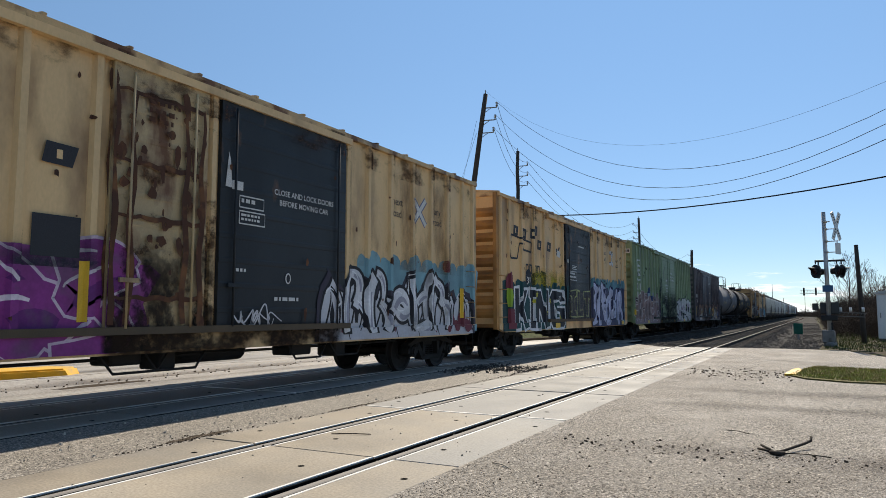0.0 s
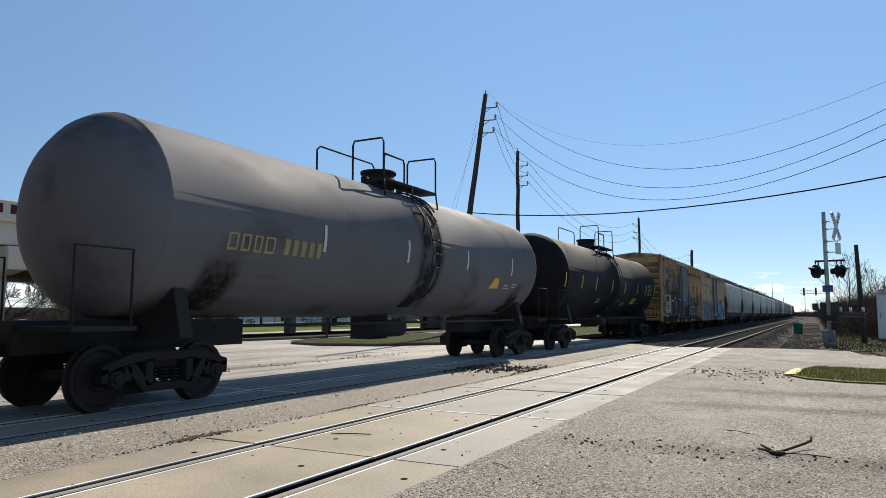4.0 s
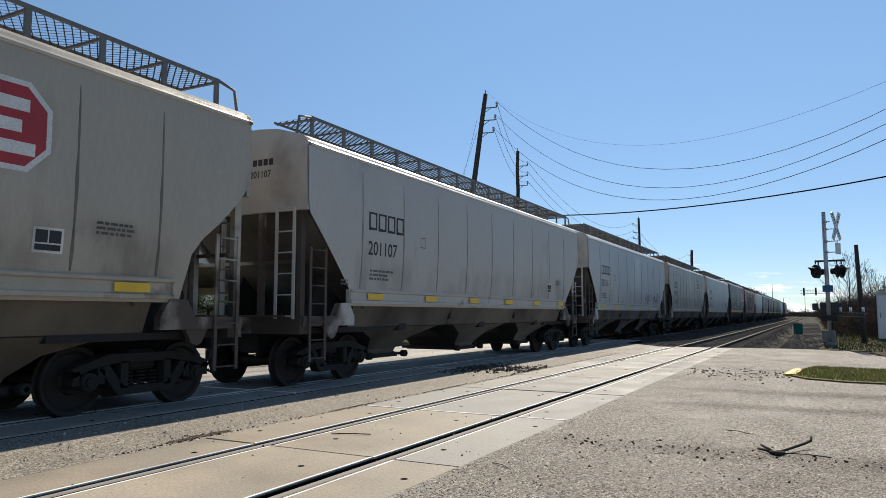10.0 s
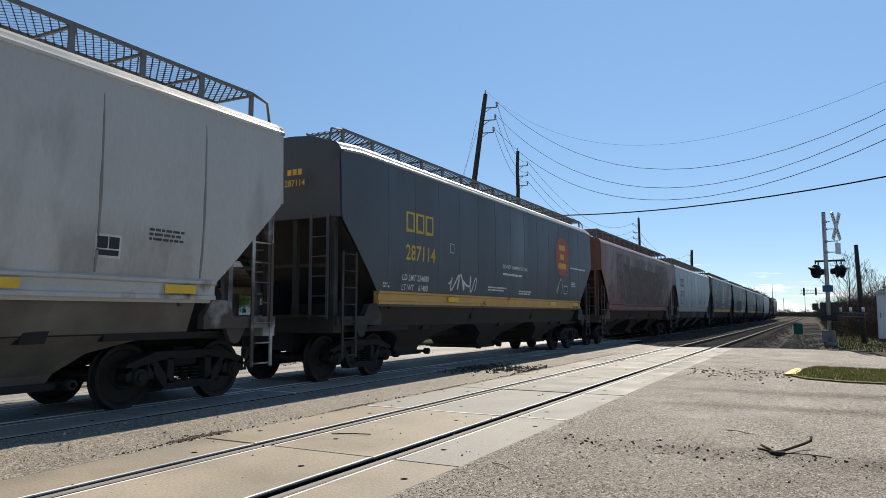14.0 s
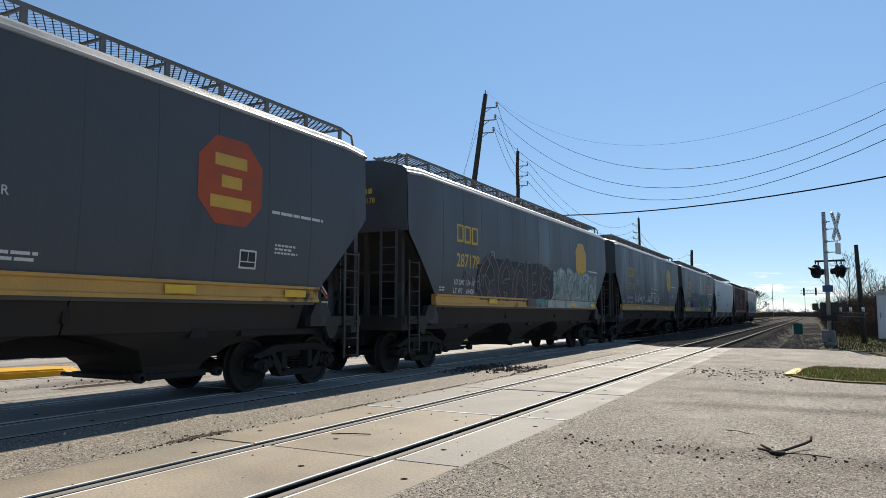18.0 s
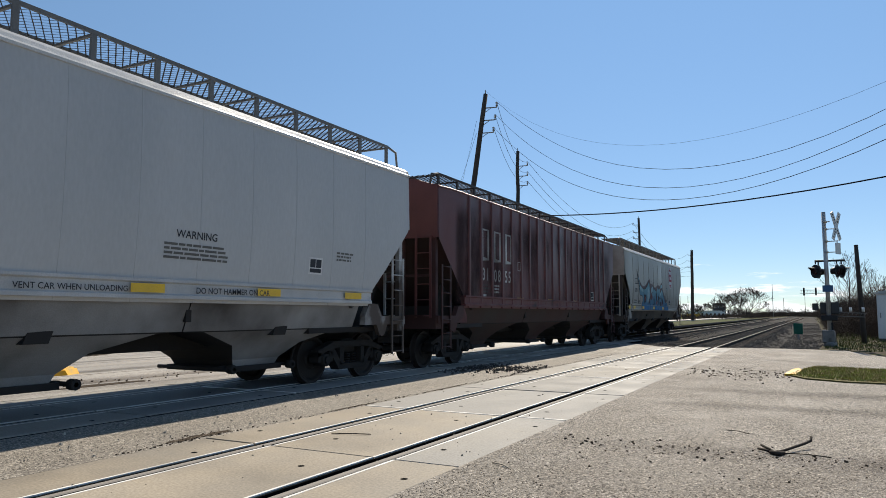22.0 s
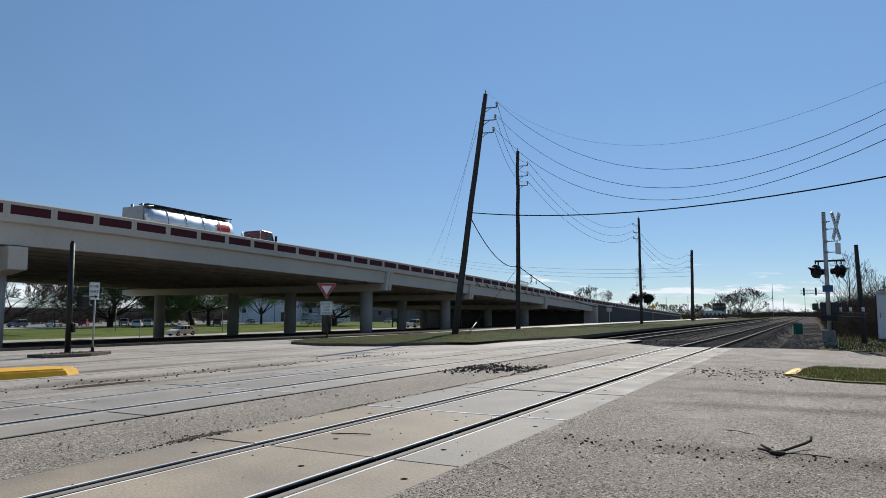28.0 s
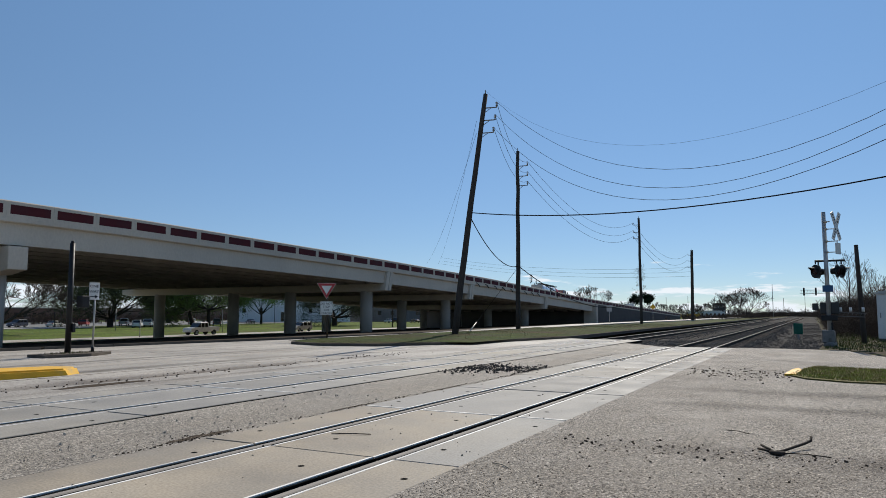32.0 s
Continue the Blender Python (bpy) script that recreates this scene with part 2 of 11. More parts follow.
def build_land():
    bm = B()
    xs = [-1500, -700, -400, -250, -180, -130, -110, -95, -92, -80, -79, -65, -58, -50, -42, -36, -30, -24, -18, -13.5, -12, -8, -4, 0.5, 2.5, 6, 12, 25, 60, 140, 400, 1500]
    ys = [-300, -60, -20, 0, 10, 20, 28, 31, 34, 38, 45, 60, 80, 110, 150, 200, 300, 500, 900, 1600, 3000]
    v = {}
    for i, x in enumerate(xs):
        for j, y in enumerate(ys):
            v[i, j] = bm.verts.new((x, y, land_z(x, y)))
    for i in range(len(xs) - 1):
        for j in range(len(ys) - 1):
            f = bm.faces.new([v[i, j], v[i + 1, j], v[i + 1, j + 1], v[i, j + 1]])
            xm = (xs[i] + xs[i + 1]) / 2
            # the strip below the overpass takes the dark colour that carries its shade
            f.material_index = 1 if xm < -58 else (2 if xm < -36 else 0)
            f.smooth = True
    return structure(finish("ground", bm, [DRYGRASS, LAWN, DIRT_SHADE]), "dry grassy land falling away from the railway", "ground")


build_land()


def sheet(name, outline, thick, material, label, category, top=None):
    """A slab with the given outline that follows the land; its top lies thick above it."""
    bm = B()
    zt = top or (lambda x, y: ground_z(x) + thick)
    f = bm.faces.new([bm.verts.new((x, y, 0)) for x, y in outline])
    if f.normal.z < 0:
        bmesh.ops.reverse_faces(bm, faces=[f])
    for cut in (-42, -36, -30, -24, -18, -12, -79, -65, -110):
        bmesh.ops.bisect_plane(bm, geom=bm.verts[:] + bm.edges[:] + bm.faces[:], plane_co=(cut, 0, 0), plane_no=(1, 0, 0))
    for v in bm.verts:
        v.co.z = zt(v.co.x, v.co.y)
    r = bmesh.ops.extrude_face_region(bm, geom=bm.faces[:])
    low = [v for v in bm.verts if v not in set(g for g in r["geom"] if isinstance(g, bmesh.types.BMVert))]
    for v in low:
        v.co.z -= 0.2
    bmesh.ops.recalc_face_normals(bm, faces=bm.faces[:])
    return structure(finish(name, bm, material), label, category)


NX0, NX1 = -5.885, -2.825        # near crossing, outer edges
FX0, FX1 = -11.10, -7.90         # far crossing
GAUGE = 1.505
NEAR, FAR = -4.32, -9.50         # track centres
NEAR_END, FAR_END = 30.2, 37.4   # where the panels end

ROAD_OUT = [(40, -40), (40, 24), (1.95, 26.1), (1.0, 29.9), (-0.5, 30.5), (NX1, 30.4)]
sheet("road", ROAD_OUT + [(NX1, -40)], 0.0, ASPHALT, "weathered tan-grey asphalt road beside the tracks", "road")
sheet("road", [(NX0, -40), (NX0, 30.6), (FX1, 33.5), (FX1, -40)], 0.0, STRIP, "cracked grey asphalt strip between the two tracks", "road", lambda x, y: float(np.interp(x, [FX1, -6.6], [-0.022, 0.0])))
sheet("road", [(FX0, -40), (FX0, 37.5), (-14, 39), (-40, 39), (-40, -40)], 0.0, CONCRETE_ROAD, "pale sunlit concrete street beyond the tracks", "road")
sheet("road", [(-24.5, 39), (-29.5, 39), (-29.5, 62), (-29.5, 95), (-29.5, 150), (-31, 262), (-21.3, 262), (-21.3, 150), (-22.5, 95), (-23.5, 62)], 0.05, CONCRETE_ROAD, "pale concrete frontage lane below the overpass", "road",
      lambda x, y: ground_z(x) + float(np.interp(y, [39, 62, 95, 262], [0.05, 0.12, 0.26, 0.26])))
sheet("road", [(-89.5, -60), (-82.5, -60), (-82.5, 330), (-89.5, 330)], 0.01, CONCRETE_ROAD, "pale street behind the overpass", "road")
sheet("road", [(-155, -60), (-143.5, -60), (-143.5, 104), (-155, 112)], 0.02, CONCRETE_ROAD, "pale service road behind the lawn", "road")
sheet("parking_lot", [(-240, -60), (-158, -60), (-158, 420), (-240, 420)], 0.01, mat("lot_asphalt", (0.15, 0.15, 0.145), 0.9, var=0.2, scale=0.1), "grey parking lot behind the trees", "parking lot")

ISLAND = [(-11.9, 38.2), (-13.0, 33.0), (-14.6, 27.9), (-16.6, 25.6), (-19.5, 25.4), (-22.4, 26.9), (-24.0, 29.5), (-24.2, 40), (-23.2, 60), (-22.2, 95), (-21, 150), (-21, 262), (-13, 262), (-12.4, 60)]


def inset(outline, d):
    c = Vector((sum(p[0] for p in outline) / len(outline), sum(p[1] for p in outline) / len(outline)))
    n, out = len(outline), []
    for i in range(n):
        a, b, e = Vector(outline[i - 1]), Vector(outline[i]), Vector(outline[(i + 1) % n])
        t = ((b - a).normalized() + (e - b).normalized()).normalized()
        nrm = Vector((-t.y, t.x))
        area = sum(outline[k][0] * outline[(k + 1) % n][1] - outline[(k + 1) % n][0] * outline[k][1] for k in range(n))
        out.append(tuple(b + nrm * (d if area > 0 else -d)))
    return out


sheet("kerb", ISLAND, 0.12, KERB, "worn concrete kerb round the grass verge", "kerb")
sheet("verge", inset(ISLAND, 0.18), 0.13, VERGEGRASS, "dry brown and green grass verge", "verge")


def bank_z(x, y):
    """The verge's low bank, highest along its middle."""
    k = float(np.interp(x, [-23.6, -20.5, -16.5, -13.2], [0, 1, 1, 0])) * float(np.interp(y, [28, 36, 58, 72], [0, 1, 1, 0]))
    return ground_z(x) + 0.12 + 0.16 * k * (1 + 0.25 * math.sin(x * 1.7 + y * 0.6) * math.sin(y * 0.31))


def build_bank():
    bm = B()
    xs = [-23.6 + 10.4 * k / 14 for k in range(15)]
    ys = [28 + 2.2 * k for k in range(50)] + [140, 160, 190, 250]
    v = [[bm.verts.new((x, y, bank_z(x, y))) for x in xs] for y in ys]
    for a, b in zip(v, v[1:]):
        for k in range(14):
            bm.faces.new([a[k], a[k + 1], b[k + 1], b[k]]).smooth = True
    return structure(finish("verge", bm, VERGEGRASS), "low bank of dry brown grass along the line", "verge")


build_bank()


def kerb_run(pts, w=0.18, h=0.15, material=KERB, label="worn concrete kerb", name="kerb"):
    bm = B()
    for a, b in zip(pts, pts[1:]):
        a, b = Vector((*a, 0)), Vector((*b, 0))
        n = max(1, int((b - a).length / 3))
        for k in range(n):
            p, q = a.lerp(b, k / n), a.lerp(b, (k + 1) / n - 0.004)
            d = (q - p).normalized()
            s = Vector((-d.y, d.x, 0)) * w / 2
            zp, zq = ground_z(p.x), ground_z(q.x)
            vs = [bm.verts.new(c) for c in (p - s + Vector((0, 0, zp - 0.2)), q - s + Vector((0, 0, zq - 0.2)), q + s + Vector((0, 0, zq - 0.2)), p + s + Vector((0, 0, zp - 0.2)),
                                            p - s * 0.8 + Vector((0, 0, zp + h)), q - s * 0.8 + Vector((0, 0, zq + h)), q + s * 0.8 + Vector((0, 0, zq + h)), p + s * 0.8 + Vector((0, 0, zp + h)))]
            for qd in ((3, 2, 1, 0), (4, 5, 6, 7), (0, 1, 5, 4), (1, 2, 6, 5), (2, 3, 7, 6), (3, 0, 4, 7)):
                bm.faces.new([vs[i] for i in qd])
    return structure(finish(name, bm, material), label, "kerb")


kerb_run([(-37, -30), (-37, 24), (-35, 31), (-31, 38.5), (-28, 46), (-27.6, 150), (-30, 262)], label="long concrete kerb beside the overpass columns")
# ground below the deck, made dark in its colour to give the deck's shade
sheet("verge", [(-37.1, -30), (-37.1, 24), (-35.1, 31), (-31.1, 38.5), (-28.1, 46), (-27.7, 150), (-30, 200), (-58, 200), (-58, -30)], 0.10, DIRT_SHADE, "bare dark dirt below the overpass", "verge")

# grass patch on the right, with its chipped yellow kerb end
PATCH = [(-0.55, 17.2), (-0.3, 19.0), (-0.05, 20.3), (1.6, 19.9), (6, 19.0), (20, 17.5), (20, 14.0), (6, 15.3), (1.3, 15.9), (0.5, 15.95), (-0.2, 16.4)]
sheet("verge", PATCH, 0.03, GRASS, "patch of short green grass at the road edge", "verge")
FARPATCH = [(2.1, 26.4), (1.2, 30.2), (0.1, 31.2), (0.9, 45), (1.6, 60), (6, 120), (60, 120), (60, 22)]
sheet("verge", FARPATCH, -0.03, DRYGRASS, "rough grass beside the crossing signal", "verge")


# ---- tracks ----
def rail_profile(x):
    return [(x - 0.07, -0.18), (x + 0.07, -0.18), (x + 0.07, -0.165), (x + 0.012, -0.145), (x + 0.012, -0.05), (x + 0.036, -0.04), (x + 0.037, -0.008), (x + 0.028, 0.0),
            (x - 0.028, 0.0), (x - 0.037, -0.008), (x - 0.036, -0.04), (x - 0.012, -0.05), (x - 0.012, -0.145), (x - 0.07, -0.165)]


def build_track(cx, label, head):
    track = structure(empty("track"), label, "railway track")
    for s in (-1, 1):
        bm = B()
        x = cx + s * GAUGE / 2
        pr = rail_profile(x)
        ys = [-260, -60, -15, 0, 4, 8, 12, 16, 20, 25, 30, 40, 55, 80, 120, 200, 350, 600, 1000, 1500]
        rings = [[bm.verts.new((px, y, pz)) for px, pz in pr] for y in ys]
        for a, b in zip(rings, rings[1:]):
            for k in range(len(pr)):
                j = (k + 1) % len(pr)
                f = bm.faces.new([a[k], b[k], b[j], a[j]])
                if min(pr[k][1], pr[j][1]) > -0.012:
                    f.material_index = 1
        bm.faces.new(rings[0])
        bmesh.ops.recalc_face_normals(bm, faces=bm.faces[:])
        part("rail", bm, [RAIL, head], track, "worn steel rail")
    return track


near_track = build_track(NEAR, "straight near track with dull grey rail heads", DULLHEAD)
far_track = build_track(FAR, "straight far track that carries the train", RAILHEAD)


def ballast_bed(cx, y0, label, shoulder=2.7):
    bm = B()
    n, prev = 60, None
    ys = [y0 + (1500 - y0) * (k / n) ** 2.2 for k in range(n + 1)]
    prof = [(-2.7, -0.55), (-1.75, -0.19), (-0.8, -0.165), (0, -0.155), (0.8, -0.165), (1.75, -0.19), (2.7, -0.42), (max(shoulder, 2.9), -0.42 if shoulder > 3 else -0.55)]
    for y in ys:
        row = [bm.verts.new((cx + px + random.uniform(-.05, .05), y, pz + random.uniform(-.02, .015))) for px, pz in prof]
        if prev:
            for k in range(len(row) - 1):
                bm.faces.new([prev[k], prev[k + 1], row[k + 1], row[k]])
        prev = row
    bmesh.ops.recalc_face_normals(bm, faces=bm.faces[:])
    return structure(finish("ballast", bm, BALLAST), label, "ballast")


ballast_bed(NEAR, NEAR_END + 0.1, "bed of dark grey crushed stone under the near track", 5.6)
ballast_bed(FAR, FAR_END + 0.1, "bed of dark grey crushed stone under the far track")

bm = B()
rows_ = [[bm.verts.new((x, y, z)) for x in (-7.98, -6.9, -5.80)] for y, z in ((30.3, -0.06), (33.0, -0.08), (37.0, -0.15), (44.0, -0.24))]
for a, b in zip(rows_, rows_[1:]):
    for k in range(2):
        bm.faces.new([a[k], a[k + 1], b[k + 1], b[k]])
structure(finish("ballast", bm, BALLAST), "gravel ramp between the tracks at the crossing's end", "ballast")

# stones on the beds and shoulders
def scatter_stuff(name, spots, sizes, material, label, category):
    """Many loose pieces, joined: five-cornered lumps with a flat base."""
    verts, faces = [], []
    for (x, y, z), r in zip(spots, sizes):
        b = len(verts)
        a0 = random.uniform(0, 6.3)
        k = 5
        for i in range(k):
            rr = r * random.uniform(0.7, 1.25)
            verts.append((x + rr * math.cos(a0 + 6.283 * i / k), y + rr * math.sin(a0 + 6.283 * i / k), z - 0.01))
        for i in range(k):
            rr = r * random.uniform(0.45, 0.85)
            verts.append((x + rr * math.cos(a0 + 6.283 * i / k), y + rr * math.sin(a0 + 6.283 * i / k), z + r * random.uniform(0.5, 1.0)))
        for i in range(k):
            j = (i + 1) % k
            faces.append((b + i, b + j, b + k + j, b + k + i))
        faces.append(tuple(b + k + i for i in range(k)))
    me = bpy.data.meshes.new(name)
    me.from_pydata(verts, [], faces)
    me.update()
    me.materials.append(material)
    return tagged(new(name, me), label, category, kind="stuff")


spots, sizes = [], []
for _ in range(48000):
    y = 31 + 120 * random.random() ** 2.4
    x = random.uniform(-12.2, 0.9)
    near_c = min(abs(x - NEAR), abs(x - FAR))
    ramp = -7.95 < x < -5.85 and y < 44
    if (x > FX1 and y < 31.5 and not ramp) or (x < FX1 + 0.05 and y < FAR_END + 0.2) or any(abs(x - c - s * GAUGE / 2) < 0.09 for c in (NEAR, FAR) for s in (-1, 1)):
        continue
    z = float(np.interp(near_c, [0, 0.8, 1.75, 2.7], [-0.155, -0.165, -0.19, -0.47]))
    if x > NEAR + 2.7 or x < FAR - 2.7:
        z = -0.44
    if ramp:
        z = float(np.interp(y, [30.3, 33, 37, 44], [-0.06, -0.08, -0.15, -0.24])) - 0.01
    spots.append((x, y, z)), sizes.append(random.uniform(0.022, 0.06))
scatter_stuff("ballast_stones", spots, sizes, mat("loose_ballast", (0.12, 0.11, 0.10), 0.95, var=0.3, scale=4, grain=0.6, gscale=9, bump=0.3, spec=0.04), "loose grey crushed stones between and beside the rails", "ballast")


bm = B()
for x in (-14.6, -18.3, -22.0):
    box(bm, x - 0.012, x + 0.012, -20, 25 if x < -15 else 38, ground_z(x) - 0.05, ground_z(x) + 0.003)
structure(finish("slab_joint", bm, DIRT_SHADE), "dark joints between the concrete slabs", "road joint")
for y in (4.0, 9.5, 15.2, 21.0):
    bm = B()
    prev = None
    for k in range(13):
        x = -13.2 - 0.8 * k
        q = Vector((x, y + 0.35 * math.sin(k * 1.3 + y) * 0.3, ground_z(x) + 0.004))
        if prev:
            s_ = Vector((0, 0.012, 0))
            bm.faces.new([bm.verts.new(c) for c in (prev - s_, prev + s_, q + s_, q - s_)])
        prev = q
    structure(finish("crack", bm, DIRT_SHADE), "dark crack across the concrete street", "crack")


def build_ties():
    bm = B()
    box(bm, -1.3, 1.3, -0.115, 0.115, -0.30, -0.172, bev=0.012)
    me = bpy.data.meshes.new("tie")
    bm.to_mesh(me)
    bm.free()
    me.materials.append(TIE)
    for track, cx, y0 in ((near_track, NEAR, NEAR_END), (far_track, FAR, FAR_END)):
        for k in range(110):
            share("tie", me, track, pose(cx + random.uniform(-.04, .04), y0 + 0.45 + k * 0.53, 0.022, 0, 0, random.uniform(-1.2, 1.2)))
        far = B()
        for k in range(110, 500):
            y = y0 + 0.45 + k * 0.53
            box(far, cx - 1.3, cx + 1.3, y - 0.115, y + 0.115, -0.28, -0.15)
        tagged(part("ties", far, TIE, track), kind="stuff")


# ---- overpass ----
DECK_X0, DECK_X1 = -84.0, -42.0
# darker copy of the bridge concrete: shade below the deck put into the colour
SHADED_GIRDER = mat("girder_concrete", (0.38, 0.355, 0.32), 0.9, var=0.2, scale=0.4, grain=0.08, spec=0.1)


def rail_top(y):
    """Height of the parapet's top along the overpass."""
    return float(np.interp(y, [-80, -20, 24, 34, 49, 67, 93.5, 120, 150, 200, 246, 262], [6.6, 7.7, 8.08, 8.02, 7.71, 7.33, 6.58, 5.62, 4.5, 3.1, 1.9, 1.5]))


# bents: place along the deck, depth of the cap, far end of the cap, its columns
BENTS = [(-20, 1.7, DECK_X0, (-45.0, -56, -65.2, -78.6)), (25.2, 1.75, DECK_X0, (-44.2, -56, -65.2, -78.6)), (67, 0.85, -85.5, (-45.0, -56, -65.2, -78.6)),
         (88.6, 0.85, -72.4, (-46.1, -53.3, -66.9)), (119.5, 0.85, -72.4, (-46.1, -53.3, -66.9))]
SPANS = [-64, 67, 88.6, 119.5, 151]


def build_overpass():
    ov = tagged(empty("overpass"), "long tan concrete road overpass with dark red parapet panels on round columns", "bridge", kind="structure")
    # deck and edge beams span by span
    for a, b in zip(SPANS, SPANS[1:]):
        n = max(6, round((b - a) / 7))
        ys = [a + (b - a) * k / n for k in range(n + 1)]
        bm = B()
        prof = lambda y: [(DECK_X1 - 0.06, rail_top(y) - 0.98), (DECK_X1 + 0.05, rail_top(y) - 1.02), (DECK_X1 + 0.05, rail_top(y) - 1.25), (DECK_X1 - 0.10, rail_top(y) - 1.32),
                          (DECK_X0, rail_top(y) - 1.32), (DECK_X0, rail_top(y) - 0.98)]
        loft(bm, [(y, prof(y)) for y in ys])
        part("deck", bm, BRIDGE, ov)
        # girders; the inner ones take the darker concrete that carries the underside's shade
        for gi, gx in enumerate([-42.5, -45.4, -48.4, -51.5, -54.6, -57.7, -60.8, -64, -68, -72, -76, -80, -83.4]):
            bm = B()
            prof = lambda y: [(gx + 0.28, rail_top(y) - 1.31), (gx + 0.28, rail_top(y) - 2.62), (gx - 0.28, rail_top(y) - 2.62), (gx - 0.28, rail_top(y) - 1.31)] if gi else \
                [(gx + 0.22, rail_top(y) - 1.31), (gx + 0.28, rail_top(y) - 2.1), (gx + 0.30, rail_top(y) - 2.62), (gx - 0.28, rail_top(y) - 2.62), (gx - 0.28, rail_top(y) - 1.31)]
            loft(bm, [(y, prof(y)) for y in [a + 0.12] + ys[1:-1] + [b - 0.12]])
            part("girder", bm, SHADED_GIRDER if gi else BRIDGE, ov)
    # parapet with inset panels
    y = -64.0
    k = 0
    while y < 262:
        L = 2.95
        y2 = min(y + L, 262)
        z0, z1 = rail_top(y), rail_top(y2)
        bm = B()
        loft(bm, [(yy, [(DECK_X1 + 0.02, z - 1.02), (DECK_X1 + 0.02, z - 0.06), (DECK_X1 - 0.02, z), (DECK_X1 - 0.30, z), (DECK_X1 - 0.36, z - 1.02)]) for yy, z in ((y, z0), (y2 - 0.015, z1))])
        par = part("parapet", bm, BRIDGE, ov)
        bm = B()
        loft(bm, [(yy, [(DECK_X1 + 0.026, z - 0.80), (DECK_X1 + 0.026, z - 0.24), (DECK_X1 - 0.02, z - 0.24), (DECK_X1 - 0.02, z - 0.80)]) for yy, z in ((y + 0.22, rail_top(y + 0.22)), (y2 - 0.22, rail_top(y2 - 0.22)))])
        part("inset_panel", bm, BRIDGE_RED, par, "dark red recessed panel")
        y = y2
        k += 1
    # bents: cap, cheek blocks, columns
    for y, deep, far_end, columns in BENTS:
        z = rail_top(y) - 2.62
        bm = B()
        near = DECK_X1 - (0.1 if y > 60 else -0.25)
        top = z - (0.02 if y > 60 else 0.10)
        prism(bm, [(near, top), (near, z - deep * 0.85), (near - 1.6, z - deep), (far_end + 1.5, z - deep), (far_end, z - deep * 0.8), (far_end, top)], "y", y - 0.6, y + 0.6)
        bmesh.ops.bevel(bm, geom=bm.edges[:], offset=0.03, segments=1, affect="EDGES")
        part("bent_cap", bm, BRIDGE, ov)
        if y > 60:
            for s in (-1, 1):
                bm = B()
                prism(bm, [(y + s * 0.05 - 0.25, z - 0.75), (y + s * 0.05 + 0.25, z + 1.33), (y + s * 0.62 + 0.25, z + 1.33), (y + s * 0.62 - 0.25, z - 0.75)], "x", DECK_X1 + 0.06, DECK_X1 - 0.6)
                part("cheek_block", bm, BRIDGE, ov)
        for cx in columns:
            bm = B()
            rod(bm, (cx, y, ground_z(cx) - 0.3), (cx, y, z - deep + 0.1), 0.70, 0.70, 24)
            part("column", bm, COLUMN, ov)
    # short dark bent stubs in a row below the parapet
    for k in range(9):
        y = 90.5 + 3.1 * k
        bm = B()
        tube(bm, [(DECK_X1 + 0.03, y - 0.4, rail_top(y) - 0.95), (DECK_X1 + 0.16, y, rail_top(y) - 1.1), (DECK_X1 + 0.18, y + 0.5, rail_top(y) - 1.45)], 0.07, 6)
        part("scupper", bm, BLACKPAINT, ov, "dark drain scupper below the parapet")
    # abutment and falling retaining wall
    bm = B()
    ys = [151, 175, 200, 225, 246, 262]
    loft(bm, [(y, [(DECK_X1 - 0.02, -2.5), (DECK_X1 - 0.02, rail_top(y) - 1.02), (DECK_X0, rail_top(y) - 1.02), (DECK_X0, -2.5)]) for y in ys])
    part("retaining_wall", bm, RETAIN, ov, "dark grey concrete retaining wall")
    bm = B()
    box(bm, -44.2, -41.4, 150, 151.2, -2, rail_top(151) - 1.1)
    part("abutment", bm, BRIDGE, ov)
    return ov


def loft(bm, rows):
    """Joins outlines of (x, z) points, one for each y, into a closed body."""
    rings = [[bm.verts.new((p[0], y, p[1])) for p in pts] for y, pts in rows]
    n = len(rings[0])
    fs = []
    for a, b in zip(rings, rings[1:]):
        for i in range(n):
            fs.append(bm.faces.new([a[i], a[(i + 1) % n], b[(i + 1) % n], b[i]]))
    fs += [bm.faces.new(rings[0][::-1]), bm.faces.new(rings[-1])]
    bmesh.ops.recalc_face_normals(bm, faces=fs)
    return fs


build_overpass()


# ---- the train ----
TRUCK_STEEL = mat("truck_steel", (0.016, 0.014, 0.012), 0.85, var=0.35, scale=3, grain=0.3, bump=0.3)
WHEEL_STEEL = mat("wheel_steel", (0.028, 0.023, 0.02), 0.7, 0.2, var=0.3, scale=3)
UNDER = mat("underframe_black", (0.022, 0.020, 0.019), 0.85, var=0.35, scale=2)
REFLECT = mat("yellow_reflector", (0.75, 0.47, 0.04), 0.5, var=0.1, scale=3)
LETTER_W = mat("white_lettering", (0.62, 0.62, 0.60), 0.75, var=0.12, scale=2, grain=0.2)
LETTER_B = mat("black_lettering", (0.03, 0.032, 0.038), 0.75, var=0.2, scale=2, grain=0.2)
LETTER_Y = mat("gold_lettering", (0.60, 0.40, 0.06), 0.75, var=0.12, scale=2, grain=0.2)
SHARED = {}
TRAIN = []


def cached(key, make):
    if key not in SHARED:
        SHARED[key] = make()
    return SHARED[key]


def mesh_of(name, bm, materials, smooth=False):
    me = bpy.data.meshes.new(name)
    bm.normal_update()
    bm.to_mesh(me)
    bm.free()
    for m in (materials if isinstance(materials, (list, tuple)) else [materials]):
        me.materials.append(m)
    if smooth:
        for p in me.polygons:
            p.use_smooth = True
    return me


